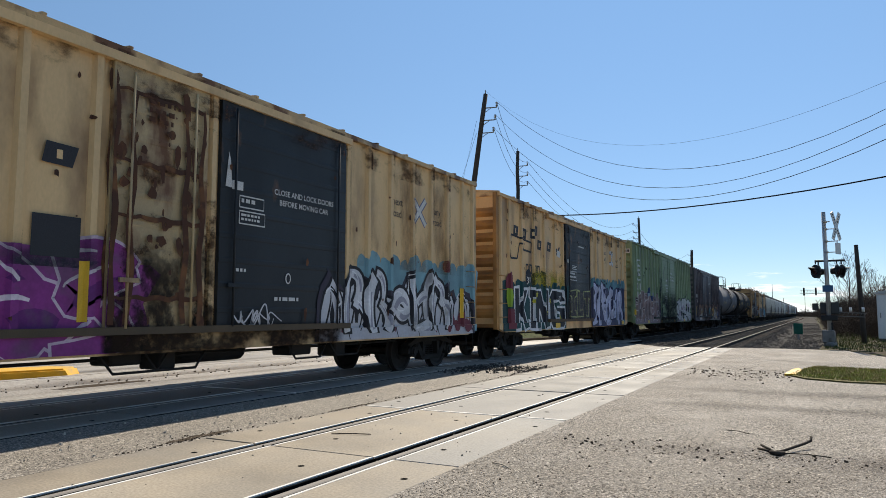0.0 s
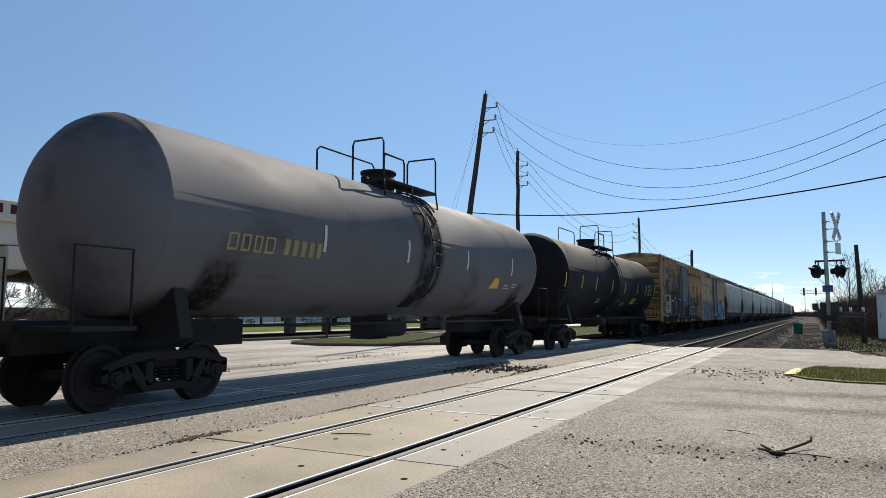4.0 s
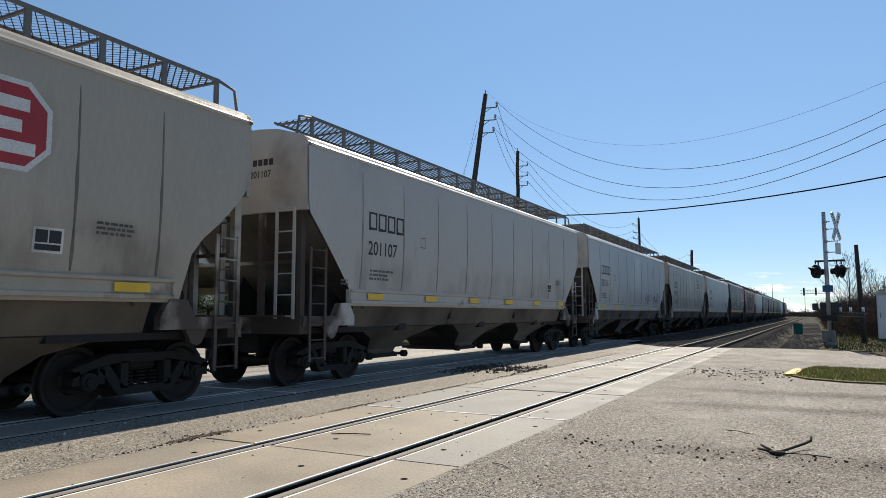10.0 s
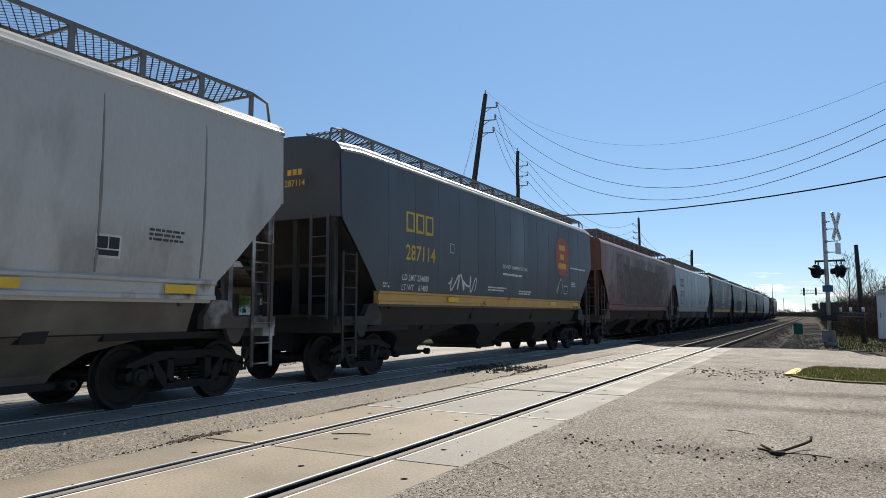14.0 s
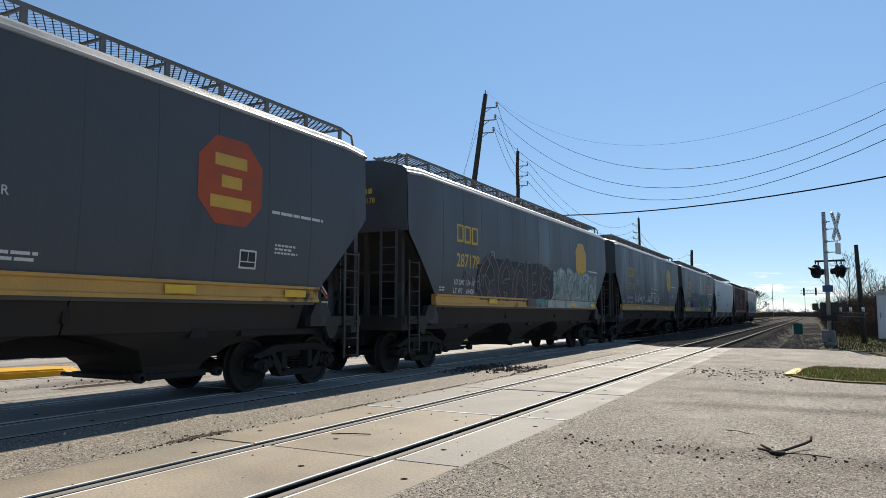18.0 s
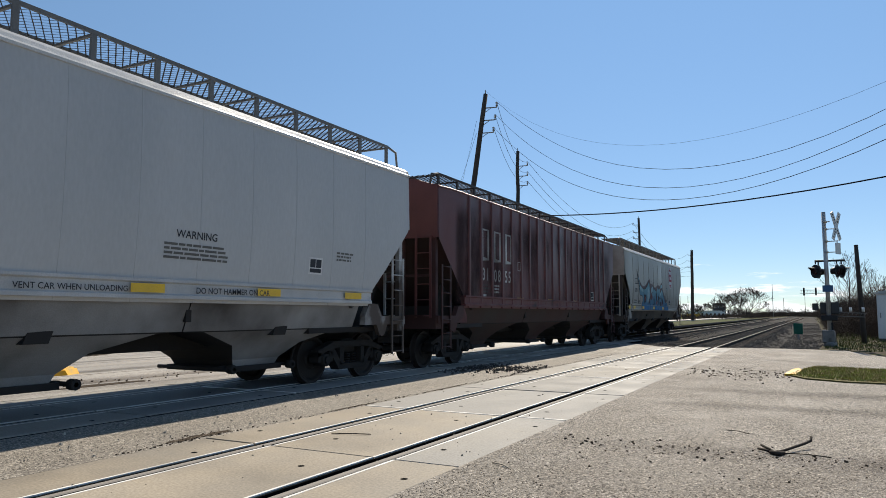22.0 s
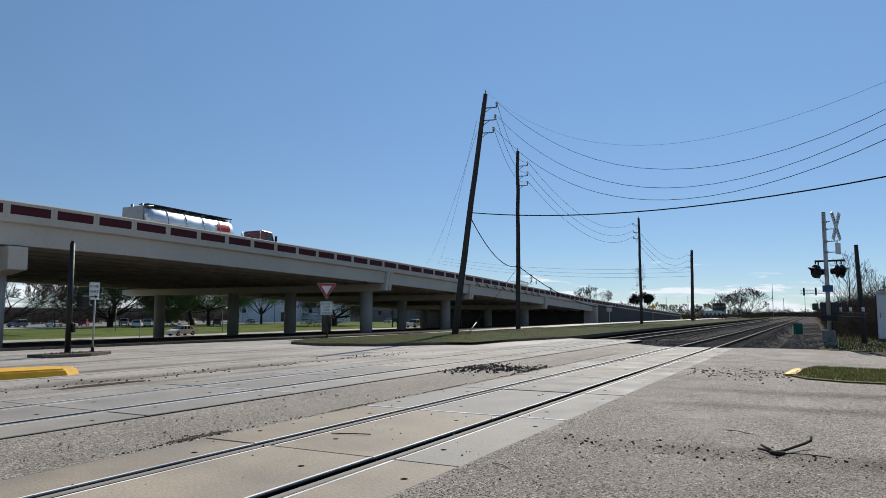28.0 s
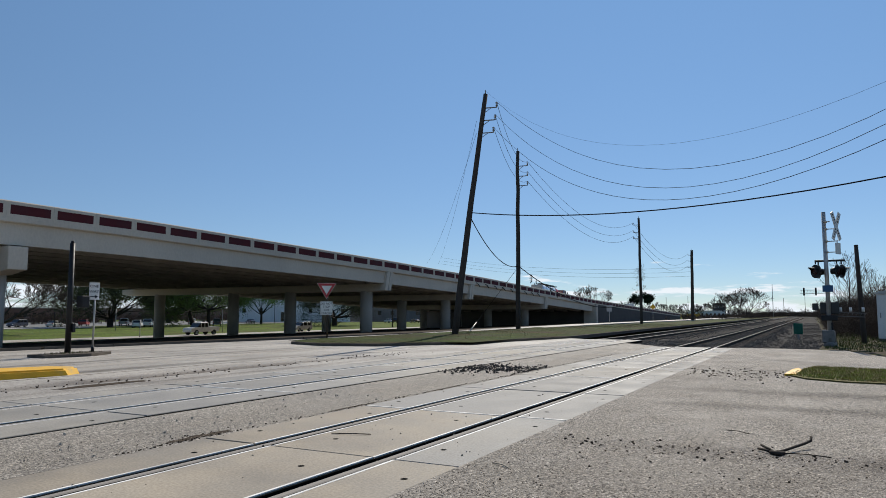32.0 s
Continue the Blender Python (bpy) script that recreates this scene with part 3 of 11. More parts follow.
def wheelset_mesh():
    bm = B()
    rod(bm, (-1.1, 0, 0), (1.1, 0, 0), 0.085, n=10)
    for s in (-1, 1):
        x = s * 0.755
        prof = [(0.085, -0.06), (0.16, -0.07), (0.19, -0.03), (0.36, -0.02), (0.40, -0.065), (0.457, -0.068), (0.46, 0.03), (0.487, 0.045), (0.487, 0.07), (0.40, 0.07), (0.36, 0.02), (0.19, 0.02), (0.15, 0.07), (0.085, 0.07)]
        n = 22
        rings = [[bm.verts.new((x - s * px, r * math.cos(6.28319 * k / n), r * math.sin(6.28319 * k / n))) for r, px in prof] for k in range(n)]
        for k in range(n):
            a, b = rings[k], rings[(k + 1) % n]
            for i in range(len(prof) - 1):
                bm.faces.new([a[i], a[i + 1], b[i + 1], b[i]])
    bmesh.ops.recalc_face_normals(bm, faces=bm.faces[:])
    return mesh_of("wheelset", bm, WHEEL_STEEL)


def truck_mesh():
    bm = B()
    for s in (-1, 1):
        xa, xb = s * 0.95, s * 1.15
        for out in ([(-1.12, 0.52), (-1.12, 0.64), (-0.62, 0.80), (0.62, 0.80), (1.12, 0.64), (1.12, 0.52), (0.86, 0.62), (0.5, 0.68), (-0.5, 0.68), (-0.86, 0.62)],
                    [(-0.75, 0.62), (-0.45, 0.25), (0.45, 0.25), (0.75, 0.62), (0.6, 0.66), (0.36, 0.36), (-0.36, 0.36), (-0.6, 0.66)],
                    [(-0.42, 0.34), (-0.42, 0.70), (-0.30, 0.70), (-0.30, 0.34)], [(0.30, 0.34), (0.30, 0.70), (0.42, 0.70), (0.42, 0.34)],
                    [(-1.12, 0.42), (-1.12, 0.60), (-1.02, 0.60), (-1.02, 0.42)], [(1.02, 0.42), (1.02, 0.60), (1.12, 0.60), (1.12, 0.42)],
                    [(-0.76, 0.42), (-0.76, 0.64), (-0.66, 0.60), (-0.66, 0.42)], [(0.66, 0.42), (0.66, 0.60), (0.76, 0.64), (0.76, 0.42)]):
            prism(bm, out, "x", xa, xb)
        for y in (-0.89, 0.89):
            rod(bm, (s * 0.90, y, 0.457), (s * 1.18, y, 0.457), 0.12, n=12)
            rod(bm, (s * 1.18, y, 0.457), (s * 1.21, y, 0.457), 0.07, n=8)
        for y in (-0.2, 0, 0.2):
            for k in range(4):
                rod(bm, (s * 1.0, y, 0.37 + k * 0.05), (s * 1.0, y, 0.395 + k * 0.05), 0.075, n=8)
    box(bm, -1.05, 1.05, -0.24, 0.24, 0.56, 0.84, bev=0.04)
    box(bm, -0.8, 0.8, -0.42, -0.36, 0.35, 0.5)
    box(bm, -0.8, 0.8, 0.36, 0.42, 0.35, 0.5)
    return mesh_of("truck", bm, TRUCK_STEEL)


WHEELSETS = []


def add_trucks(car, half):
    for y in (-half, half):
        t = share("truck", cached("truck", truck_mesh), car, pose(0, y, 0), "dark grimy steel truck")
        for w in (-0.89, 0.89):
            WHEELSETS.append((share("wheelset", cached("wheelset", wheelset_mesh), t, pose(0, w, 0.457)), car, y, w))


def coupler_mesh():
    bm = B()
    box(bm, -0.10, 0.10, -0.1, 0.62, 0.78, 0.98, bev=0.02)
    prism(bm, [(-0.2, 0.6), (0.16, 0.6), (0.24, 0.78), (0.10, 0.86), (0.04, 0.74), (-0.12, 0.74), (-0.2, 0.9), (-0.27, 0.85)], "z", 0.74, 1.02)
    tube(bm, [(0.35, 0.0, 0.75), (0.36, 0.3, 0.42), (0.25, 0.6, 0.34), (0.1, 0.75, 0.45)], 0.022, 6)
    return mesh_of("coupler", bm, TRUCK_STEEL)


def add_couplers(car, half):
    me = cached("coupler", coupler_mesh)
    share("coupler", me, car, pose(0, half, 0))
    share("coupler", me, car, pose(0, -half, 0, 0, 0, 180))


# -- painted marks that lie on a side --
class Side:
    """The surface on which marks lie: x as a function of y (steps) and of z."""
    def __init__(self, steps=(), base=1.5, prof=None, cuts=(), low=None, posts=()):
        self.steps, self.base, self.prof, self.cuts, self.low = list(steps), base, prof, list(cuts), low
        self.posts, self.coats = list(posts), 0.0

    def lay(self, bm, lift):
        g = lambda: bm.verts[:] + bm.edges[:] + bm.faces[:]
        if not bm.verts:
            return
        # each new coat lies a hair above the ones before it
        for v in bm.verts:
            v.co.x *= 0.3
        lift = 0.001 + 0.2 * lift + self.coats
        self.coats += max(v.co.x for v in bm.verts) + 0.0003
        y0, y1 = min(v.co.y for v in bm.verts), max(v.co.y for v in bm.verts)
        z0, z1 = min(v.co.z for v in bm.verts), max(v.co.z for v in bm.verts)
        if self.prof:
            for z in self.cuts:
                if z0 < z < z1:
                    bmesh.ops.bisect_plane(bm, geom=g(), plane_co=(0, 0, z), plane_no=(0, 0, 1))
            for v in bm.verts:
                v.co.x += self.prof(v.co.z) + lift
            return
        if self.low and z0 < self.low[0] < z1:
            r = bmesh.ops.bisect_plane(bm, geom=g(), plane_co=(0, 0, self.low[0]), plane_no=(0, 0, 1))
            bmesh.ops.split_edges(bm, edges=[e for e in r["geom_cut"] if isinstance(e, bmesh.types.BMEdge)])
        for a, b, _ in self.steps:
            for y in (a, b):
                if y0 < y < y1:
                    r = bmesh.ops.bisect_plane(bm, geom=g(), plane_co=(0, y, 0), plane_no=(0, 1, 0))
                    ed = [e for e in r["geom_cut"] if isinstance(e, bmesh.types.BMEdge)]
                    if ed:
                        bmesh.ops.split_edges(bm, edges=ed)
        near = [p for p in self.posts if y0 - 0.08 < p < y1 + 0.08]
        for p in near:
            for y in (p - 0.077, p - 0.046, p + 0.046, p + 0.077):
                if y0 < y < y1:
                    bmesh.ops.bisect_plane(bm, geom=g(), plane_co=(0, y, 0), plane_no=(0, 1, 0))
        depth = {v: v.co.x for v in bm.verts}
        for f in bm.faces:
            mid = f.calc_center_median()
            x = self.base
            for a, b, h in self.steps:
                if a <= mid.y <= b:
                    x = h
            if self.low and mid.z < self.low[0]:
                x = self.low[1]
            post = next((p for p in near if abs(mid.y - p) < 0.077), None)
            low = self.low and mid.z < self.low[0]
            for v in f.verts:
                flank = 0.067 * min(1, max(0, (0.077 - abs(v.co.y - post)) / 0.031)) if post is not None and not low else 0.0
                v.co.x = x + flank + lift + depth[v]


def text_shape(bm, words, y, z, size, stretch=1.0, bold=0.0, slant=0.0, layer=0.0):
    key = (words, bold, slant)
    def make():
        cu = bpy.data.curves.new("t", "FONT")
        cu.body, cu.size, cu.offset, cu.shear = words, 1.0, bold, slant
        cu.resolution_u = 3
        ob = bpy.data.objects.new("t", cu)
        me = ob.to_mesh()
        data = ([tuple(v.co) for v in me.vertices], [tuple(p.vertices) for p in me.polygons])
        ob.to_mesh_clear()
        bpy.data.objects.remove(ob)
        bpy.data.curves.remove(cu)
        return data
    vs, fs = cached(("text",) + key, make)
    nv = [bm.verts.new((layer, y + v[0] * size * stretch, z + v[1] * size)) for v in vs]
    for f in fs:
        try:
            bm.faces.new([nv[i] for i in f])
        except ValueError:
            pass


def patch(bm, y0, y1, z0, z1, layer=0.0, mi=0):
    f = bm.faces.new([bm.verts.new((layer, y, z)) for y, z in ((y0, z0), (y1, z0), (y1, z1), (y0, z1))])
    f.material_index = mi
    return f


def bars(bm, y, z, w, rows, h=0.05, gap=0.04, rnd=None, words=3):
    """Writing too small to read: rows of short bars."""
    rnd = rnd or random
    for r in range(rows):
        u = y
        end = y + w * rnd.uniform(0.7, 1.0)
        while u < end - 0.03:
            k = min(rnd.uniform(0.10, 0.35) * w / words * 2, end - u)
            patch(bm, u, u + k, z - r * (h + gap) - h, z - r * (h + gap))
            u += k + h * 0.6


def poly(bm, pts, layer=0.0, mi=0):
    try:
        f = bm.faces.new([bm.verts.new((layer, p[0], p[1])) for p in pts])
        f.material_index = mi
    except ValueError:
        pass


def mark(car, side, name, material, build, label="", lift=0.004):
    bm = B()
    build(bm)
    side.lay(bm, lift)
    return part(name, bm, material, car, label)


def stroke(bm, pts, w0, w1, layer, mi):
    """A sprayed stroke: a strip along points with its own width at each end."""
    n = len(pts)
    left, right = [], []
    for i, p in enumerate(pts):
        a, b = Vector(pts[max(i - 1, 0)]), Vector(pts[min(i + 1, n - 1)])
        t = (b - a).normalized() if (b - a).length > 1e-6 else Vector((1, 0))
        nn = Vector((-t.y, t.x))
        w = (w0 + (w1 - w0) * i / (n - 1)) / 2
        if n > 5:
            w *= 0.42 + 0.58 * math.sin(math.pi * min(1, max(0, 0.12 + 0.76 * i / (n - 1)))) ** 0.7
        left.append(Vector(p) + nn * w), right.append(Vector(p) - nn * w)
    lv = [bm.verts.new((layer, *p)) for p in left]
    rv = [bm.verts.new((layer, *p)) for p in right]
    for i in range(n - 1):
        f = bm.faces.new([lv[i], rv[i], rv[i + 1], lv[i + 1]])
        f.material_index = mi


def arc_pts(c, r, a0, a1, n=7, sy=1.0):
    return [(c[0] + r * math.cos(radians(a0 + (a1 - a0) * k / (n - 1))), c[1] + sy * r * math.sin(radians(a0 + (a1 - a0) * k / (n - 1)))) for k in range(n)]


def sprayed(car, side, y0, y1, z0, z1, colours, seed, letters=5, cloud=True, fat=0.30, line=1.0, fade=None):
    """A sprayed wall piece of interlocking strokes: cloud, dark outline, fill and highlights. colours: cloud, outline, fill, shade, highlight."""
    rnd = random.Random(seed)
    mats = [mat("spray_paint", c, 0.7, var=0.35, scale=1.2, grain=0.12, gscale=20, bump=0.05, second=tuple(min(1, x * 0.55 + 0.04) for x in c), amount=0.25, sscale=1.8) for c in colours]
    if fade:
        mats[2] = fade_paint("spray_fill", fade[0], fade[1], z0, z0 + (z1 - z0) * 0.55)
    bm = B()
    if cloud:
        n = 26
        pts = []
        for k in range(n):
            a = 6.28319 * k / n
            rr = 1 + 0.10 * rnd.uniform(-1, 1) + 0.06 * math.sin(a * 7 + seed)
            ca, sa = math.cos(a), math.sin(a)
            e = 0.45
            pts.append(((y0 + y1) / 2 + (y1 - y0) * 0.53 * rr * math.copysign(abs(ca) ** e, ca), max(z0, (z0 + z1) / 2 + (z1 - z0) * 0.56 * rr * math.copysign(abs(sa) ** e, sa))))
        poly(bm, pts, 0.0, 0)
    H, W = z1 - z0, (y1 - y0) / letters
    lay = 0.002

    def bez(a, b, c, n=11):
        return [((1 - f) ** 2 * a[0] + 2 * f * (1 - f) * b[0] + f * f * c[0], (1 - f) ** 2 * a[1] + 2 * f * (1 - f) * b[1] + f * f * c[1]) for f in [k / (n - 1) for k in range(n)]]
    for i in range(letters):
        ya = y0 + W * i
        pt = lambda u, v: (ya + W * (u + rnd.uniform(-0.12, 0.12)), z0 + H * min(1.02, max(-0.02, v + rnd.uniform(-0.10, 0.10))))
        forms = [[bez(pt(0.15, 0.02), pt(-0.15, 0.6), pt(0.35, 0.98)), bez(pt(0.35, 0.95), pt(0.9, 0.9), pt(0.62, 0.45)), bez(pt(0.55, 0.5), pt(1.25, 0.35), pt(0.85, 0.0))],
                 [bez(pt(0.1, 0.9), pt(0.5, 1.25), pt(0.95, 0.8)), bez(pt(0.9, 0.85), pt(-0.2, 0.55), pt(0.6, 0.4)), bez(pt(0.6, 0.45), pt(1.2, 0.1), pt(0.05, 0.06))],
                 [bez(pt(0.05, 0.95), pt(0.3, 0.2), pt(0.2, 0.05)), bez(pt(0.1, 0.05), pt(0.7, -0.1), pt(0.95, 0.35)), bez(pt(0.95, 0.3), pt(0.6, 0.7), pt(1.0, 1.0)), bez(pt(0.3, 0.55), pt(0.6, 0.75), pt(0.9, 0.55))],
                 [bez(pt(0.5, 1.0), pt(-0.35, 0.5), pt(0.5, 0.02)), bez(pt(0.5, 1.0), pt(1.35, 0.5), pt(0.55, 0.02)), bez(pt(0.4, 0.3), pt(0.8, 0.5), pt(1.15, 0.1))],
                 [bez(pt(0.0, 0.25), pt(0.55, 1.5), pt(0.95, 0.05)), bez(pt(0.2, 0.4), pt(0.6, 0.2), pt(1.1, 0.5)), bez(pt(0.9, 1.0), pt(1.1, 0.7), pt(0.7, 0.6))]]
        s = forms[rnd.randrange(len(forms))]
        w = W * fat * rnd.uniform(0.9, 1.3)
        ws = [(w * rnd.uniform(0.5, 1.15), w * rnd.uniform(0.45, 1.3)) for _ in s]
        edge = min(0.085, w * 0.30) * line
        for q, (wa, wb) in zip(s, ws):
            lay += 0.0004
            a_, b_ = Vector(q[0]), Vector(q[-1])
            da, db = (a_ - Vector(q[1])).normalized() * edge * 0.5, (b_ - Vector(q[-2])).normalized() * edge * 0.5
            stroke(bm, [tuple(a_ + da)] + q[1:-1] + [tuple(b_ + db)], wa + edge, wb + edge, lay, 1)
        for q, (wa, wb) in zip(s, ws):
            lay += 0.0004
            stroke(bm, q, wa, wb, lay, 2)
            lay += 0.0003
            stroke(bm, [(p[0] + wa * 0.14, p[1] - wa * 0.16) for p in q[1:8]], wa * 0.42, wb * 0.30, lay, 3)
            lay += 0.0003
            stroke(bm, [(p[0] - wa * 0.24, p[1] + wa * 0.22) for p in q[1:7]], wa * 0.11, wb * 0.07, lay, 4)
    for v in bm.verts:
        v.co.z = max(v.co.z, z0)
    side.lay(bm, 0.004)
    return part("graffiti", bm, mats, car, "sprayed graffiti piece in bright overlapping shapes")


def fade_paint(name, low, high, z0, z1):
    """Sprayed paint that fades from one colour at the foot to another at the top."""
    m = mat(name, low, 0.7, var=0.2, scale=1.6, grain=0.10, gscale=20, bump=0.05)
    n, l = m.node_tree.nodes, m.node_tree.links
    bs = n["Principled BSDF"]
    old = bs.inputs["Base Color"].links[0].from_socket
    tc, sp, mr, mx = n.new("ShaderNodeTexCoord"), n.new("ShaderNodeSeparateXYZ"), n.new("ShaderNodeMapRange"), n.new("ShaderNodeMix")
    mx.data_type = "RGBA"
    mr.inputs[1].default_value, mr.inputs[2].default_value = z0, z1
    mx.inputs[7].default_value = (*high, 1)
    for x, y in ((tc.outputs["Object"], sp.inputs[0]), (sp.outputs[2], mr.inputs[0]), (mr.outputs[0], mx.inputs[0]), (old, mx.inputs[6]), (mx.outputs[2], bs.inputs["Base Color"])):
        l.new(x, y)
    return m


def wild(car, side, y0, y1, z0, z1, low, high, edge, halo, glow, seed, letters=5, label="sprayed graffiti piece with spiked tops and a fading fill"):
    """A closed, spiked piece: sprayed halo, dark outline, fading fill, inner outlines, shadows and shine."""
    rnd = random.Random(seed)
    mats = [mat("spray_halo", halo, 0.75, var=0.25, scale=2), mat("spray_outline", edge, 0.7, var=0.2, scale=3), fade_paint("spray_fill", low, high, z0, z1), mat("spray_shine", glow, 0.7, var=0.1), mat("spray_accent", tuple(min(1, c * 1.2 + 0.1 * (i == 0)) for i, c in enumerate(halo)), 0.7)]
    W, H = (y1 - y0) / letters, z1 - z0
    top = [(y0, z0), (y0 + 0.02, z0 + H * 0.4)]
    spikes = []
    for i in range(letters):
        a = y0 + W * i
        hgt = z0 + H * rnd.uniform(0.62, 0.86)
        top += [(a + W * 0.12, hgt - H * rnd.uniform(0.0, 0.12)), (a + W * rnd.uniform(0.22, 0.34), hgt + H * rnd.uniform(0.0, 0.06))]
        if rnd.random() < 0.75:
            sp = (a + W * rnd.uniform(0.34, 0.5), min(z1, hgt + H * rnd.uniform(0.12, 0.26)))
            top += [sp]
            spikes.append(sp)
        top += [(a + W * 0.58, hgt - H * rnd.uniform(0.0, 0.08)), (a + W * 0.78, hgt - H * rnd.uniform(-0.03, 0.08)), (a + W * 0.95, hgt - H * rnd.uniform(0.14, 0.26))]
    top += [(y1 - 0.03, z0 + H * rnd.uniform(0.35, 0.5)), (y1, z0)]
    bm = B()
    c = ((y0 + y1) / 2, z0)
    grown = lambda d, k: [(p[0] + (d if p[0] > c[0] else -d) * min(1, abs(p[0] - c[0]) / (y1 - y0) * 4), p[1] + (d * k if p[1] > z0 + 0.01 else 0)) for p in top]
    poly(bm, grown(0.13, 1.3), 0.0, 0)
    for sp in spikes:
        stroke(bm, [(sp[0] - 0.02, sp[1] - 0.1), (sp[0] + rnd.uniform(-0.25, 0.25), sp[1] + H * 0.14)], 0.10, 0.01, 0.0004, 0)
    poly(bm, grown(0.05, 1.1), 0.0008, 1)
    poly(bm, top, 0.0014, 2)
    lay = 0.002

    def bez(a, b, d, n=9):
        return [((1 - f) ** 2 * a[0] + 2 * f * (1 - f) * b[0] + f * f * d[0], (1 - f) ** 2 * a[1] + 2 * f * (1 - f) * b[1] + f * f * d[1]) for f in [k / (n - 1) for k in range(n)]]
    for i in range(letters):
        a = y0 + W * i
        pt = lambda u, v: (a + W * (u + rnd.uniform(-0.08, 0.08)), z0 + H * (v + rnd.uniform(-0.05, 0.05)))
        for q, w in ((bez(pt(0.95, 0.62), pt(0.75, 0.3), pt(1.0, 0.04)), 0.05), (bez(pt(0.25, 0.72), pt(0.75, 0.55), pt(0.5, 0.12)), 0.07), (bez(pt(0.1, 0.2), pt(0.35, 0.5), pt(0.3, 0.66)), 0.05), (bez(pt(0.55, 0.7), pt(0.9, 0.5), pt(0.72, 0.2)), 0.04)):
            lay += 0.0003
            stroke(bm, q, w * 1.4, w * 0.6, lay, 1)
        cu, cv = pt(0.42, 0.34)
        lay += 0.0003
        poly(bm, [(cu + W * r * math.cos(t) * 0.5, cv + H * r * math.sin(t) * 0.55) for t, r in ((0.0, 0.14), (0.8, 0.20), (1.6, 0.42), (2.4, 0.2), (3.2, 0.15), (4.2, 0.2), (5.2, 0.2))], lay, 1)
        lay += 0.0003
        stroke(bm, bez(pt(0.14, 0.62), pt(0.24, 0.78), pt(0.42, 0.68)), 0.06, 0.02, lay, 3)
        lay += 0.0003
        stroke(bm, bez(pt(0.62, 0.5), pt(0.72, 0.62), pt(0.86, 0.52)), 0.05, 0.02, lay, 3)
        if rnd.random() < 0.6:
            q = pt(0.86, 0.12)
            lay += 0.0003
            poly(bm, [(q[0] - W * 0.06, q[1]), (q[0] + W * 0.05, q[1] - H * 0.04), (q[0] + W * 0.07, q[1] + H * 0.12), (q[0] - W * 0.03, q[1] + H * 0.2)], lay, 4)
    for v in bm.verts:
        v.co.z = max(v.co.z, z0)
    side.lay(bm, 0.004)
    return part("graffiti", bm, mats, car, label)


SLABS = {"K": [(0, 0), (.34, 0), (.34, .36), (.62, 0), (1, .04), (.62, .52), (.96, 1), (.58, .97), (.32, .64), (.30, 1.04), (0, 1)],
         "I": [(0, 0), (1, 0), (.94, .22), (.74, .24), (.72, .76), (1, .8), (.98, 1.02), (.04, 1), (.02, .8), (.28, .76), (.3, .22), (0, .2)],
         "N": [(0, 0), (.30, -.02), (.30, .5), (.62, 0), (1, 0), (.98, 1), (.72, 1.04), (.70, .5), (.38, 1), (.02, 1)],
         "G": [(.15, 0), (.9, 0), (1, .12), (.96, .56), (.5, .56), (.5, .40), (.72, .40), (.72, .25), (.38, .25), (.32, .74), (.68, .76), (.74, .66), (1, .7), (.92, 1), (.2, 1.02), (0, .84), (.02, .12)],
         "L": [(0, 0), (1, .02), (1, .26), (.42, .26), (.44, 1), (.04, 1.02)],
         "T": [(.3, 0), (.68, 0), (.68, .72), (1, .72), (1, 1.02), (0, 1), (0, .72), (.3, .72)]}


def slab_word(car, side, word, spans, z0, z1, fill, edge, seed, line=0.08, hollow=False):
    """Angular block letters with a bright outline; spans: where each letter begins and ends."""
    rnd = random.Random(seed)
    mats = [mat("slab_fill", fill, 0.7, var=0.25, scale=2), mat("slab_edge", edge, 0.7, var=0.2, scale=3, second=tuple(c * 0.6 for c in edge), amount=0.2, sscale=4)]
    lay = 0.003
    for ch, (a, b) in zip(word, spans):
        bm = B()
        pts = [(a + (b - a) * u + rnd.uniform(-0.02, 0.02), z0 + (z1 - z0) * v + rnd.uniform(-0.03, 0.03)) for u, v in SLABS[ch]]
        lay += 0.0006
        if not hollow:
            poly(bm, pts, lay, 0)
        for p, q in zip(pts, pts[1:] + pts[:1]):
            lay += 0.00002
            d = (Vector(q) - Vector(p)).normalized() * line * 0.4
            stroke(bm, [tuple(Vector(p) - d), tuple(Vector(q) + d)], line * rnd.uniform(0.7, 1.3), line * rnd.uniform(0.6, 1.2), lay, 1)
        side.lay(bm, 0.004)
        part("graffiti_letter", bm, mats, car, "angular sprayed block letter with a bright outline")


def paint_cloud(car, side, y0, y1, z0, z1, col, seed, label="flat sprayed ground coat"):
    """The flat coat that is sprayed below a piece, with a bubbly upper edge."""
    rnd = random.Random(seed)
    pts, y = [(y0, z0), (y0 - 0.05, (z0 + z1) / 2)], y0
    while y < y1:
        r = rnd.uniform(0.15, 0.32)
        pts += [(y + r * (1 - math.cos(t)), z1 - 0.25 + r * math.sin(t) + rnd.uniform(-0.02, 0.02)) for t in (0.2, 0.8, 1.4, 2.0, 2.6)]
        y += 2 * r * 0.95
    pts += [(y1 + 0.05, (z0 + z1) / 2), (y1, z0)]
    return mark(car, side, "graffiti", mat("spray_coat", col, 0.75, var=0.3, scale=0.9, second=tuple(c * 0.6 for c in col), amount=0.25, sscale=1.2, soft=0.15), lambda bm: poly(bm, pts), label, 0.003)


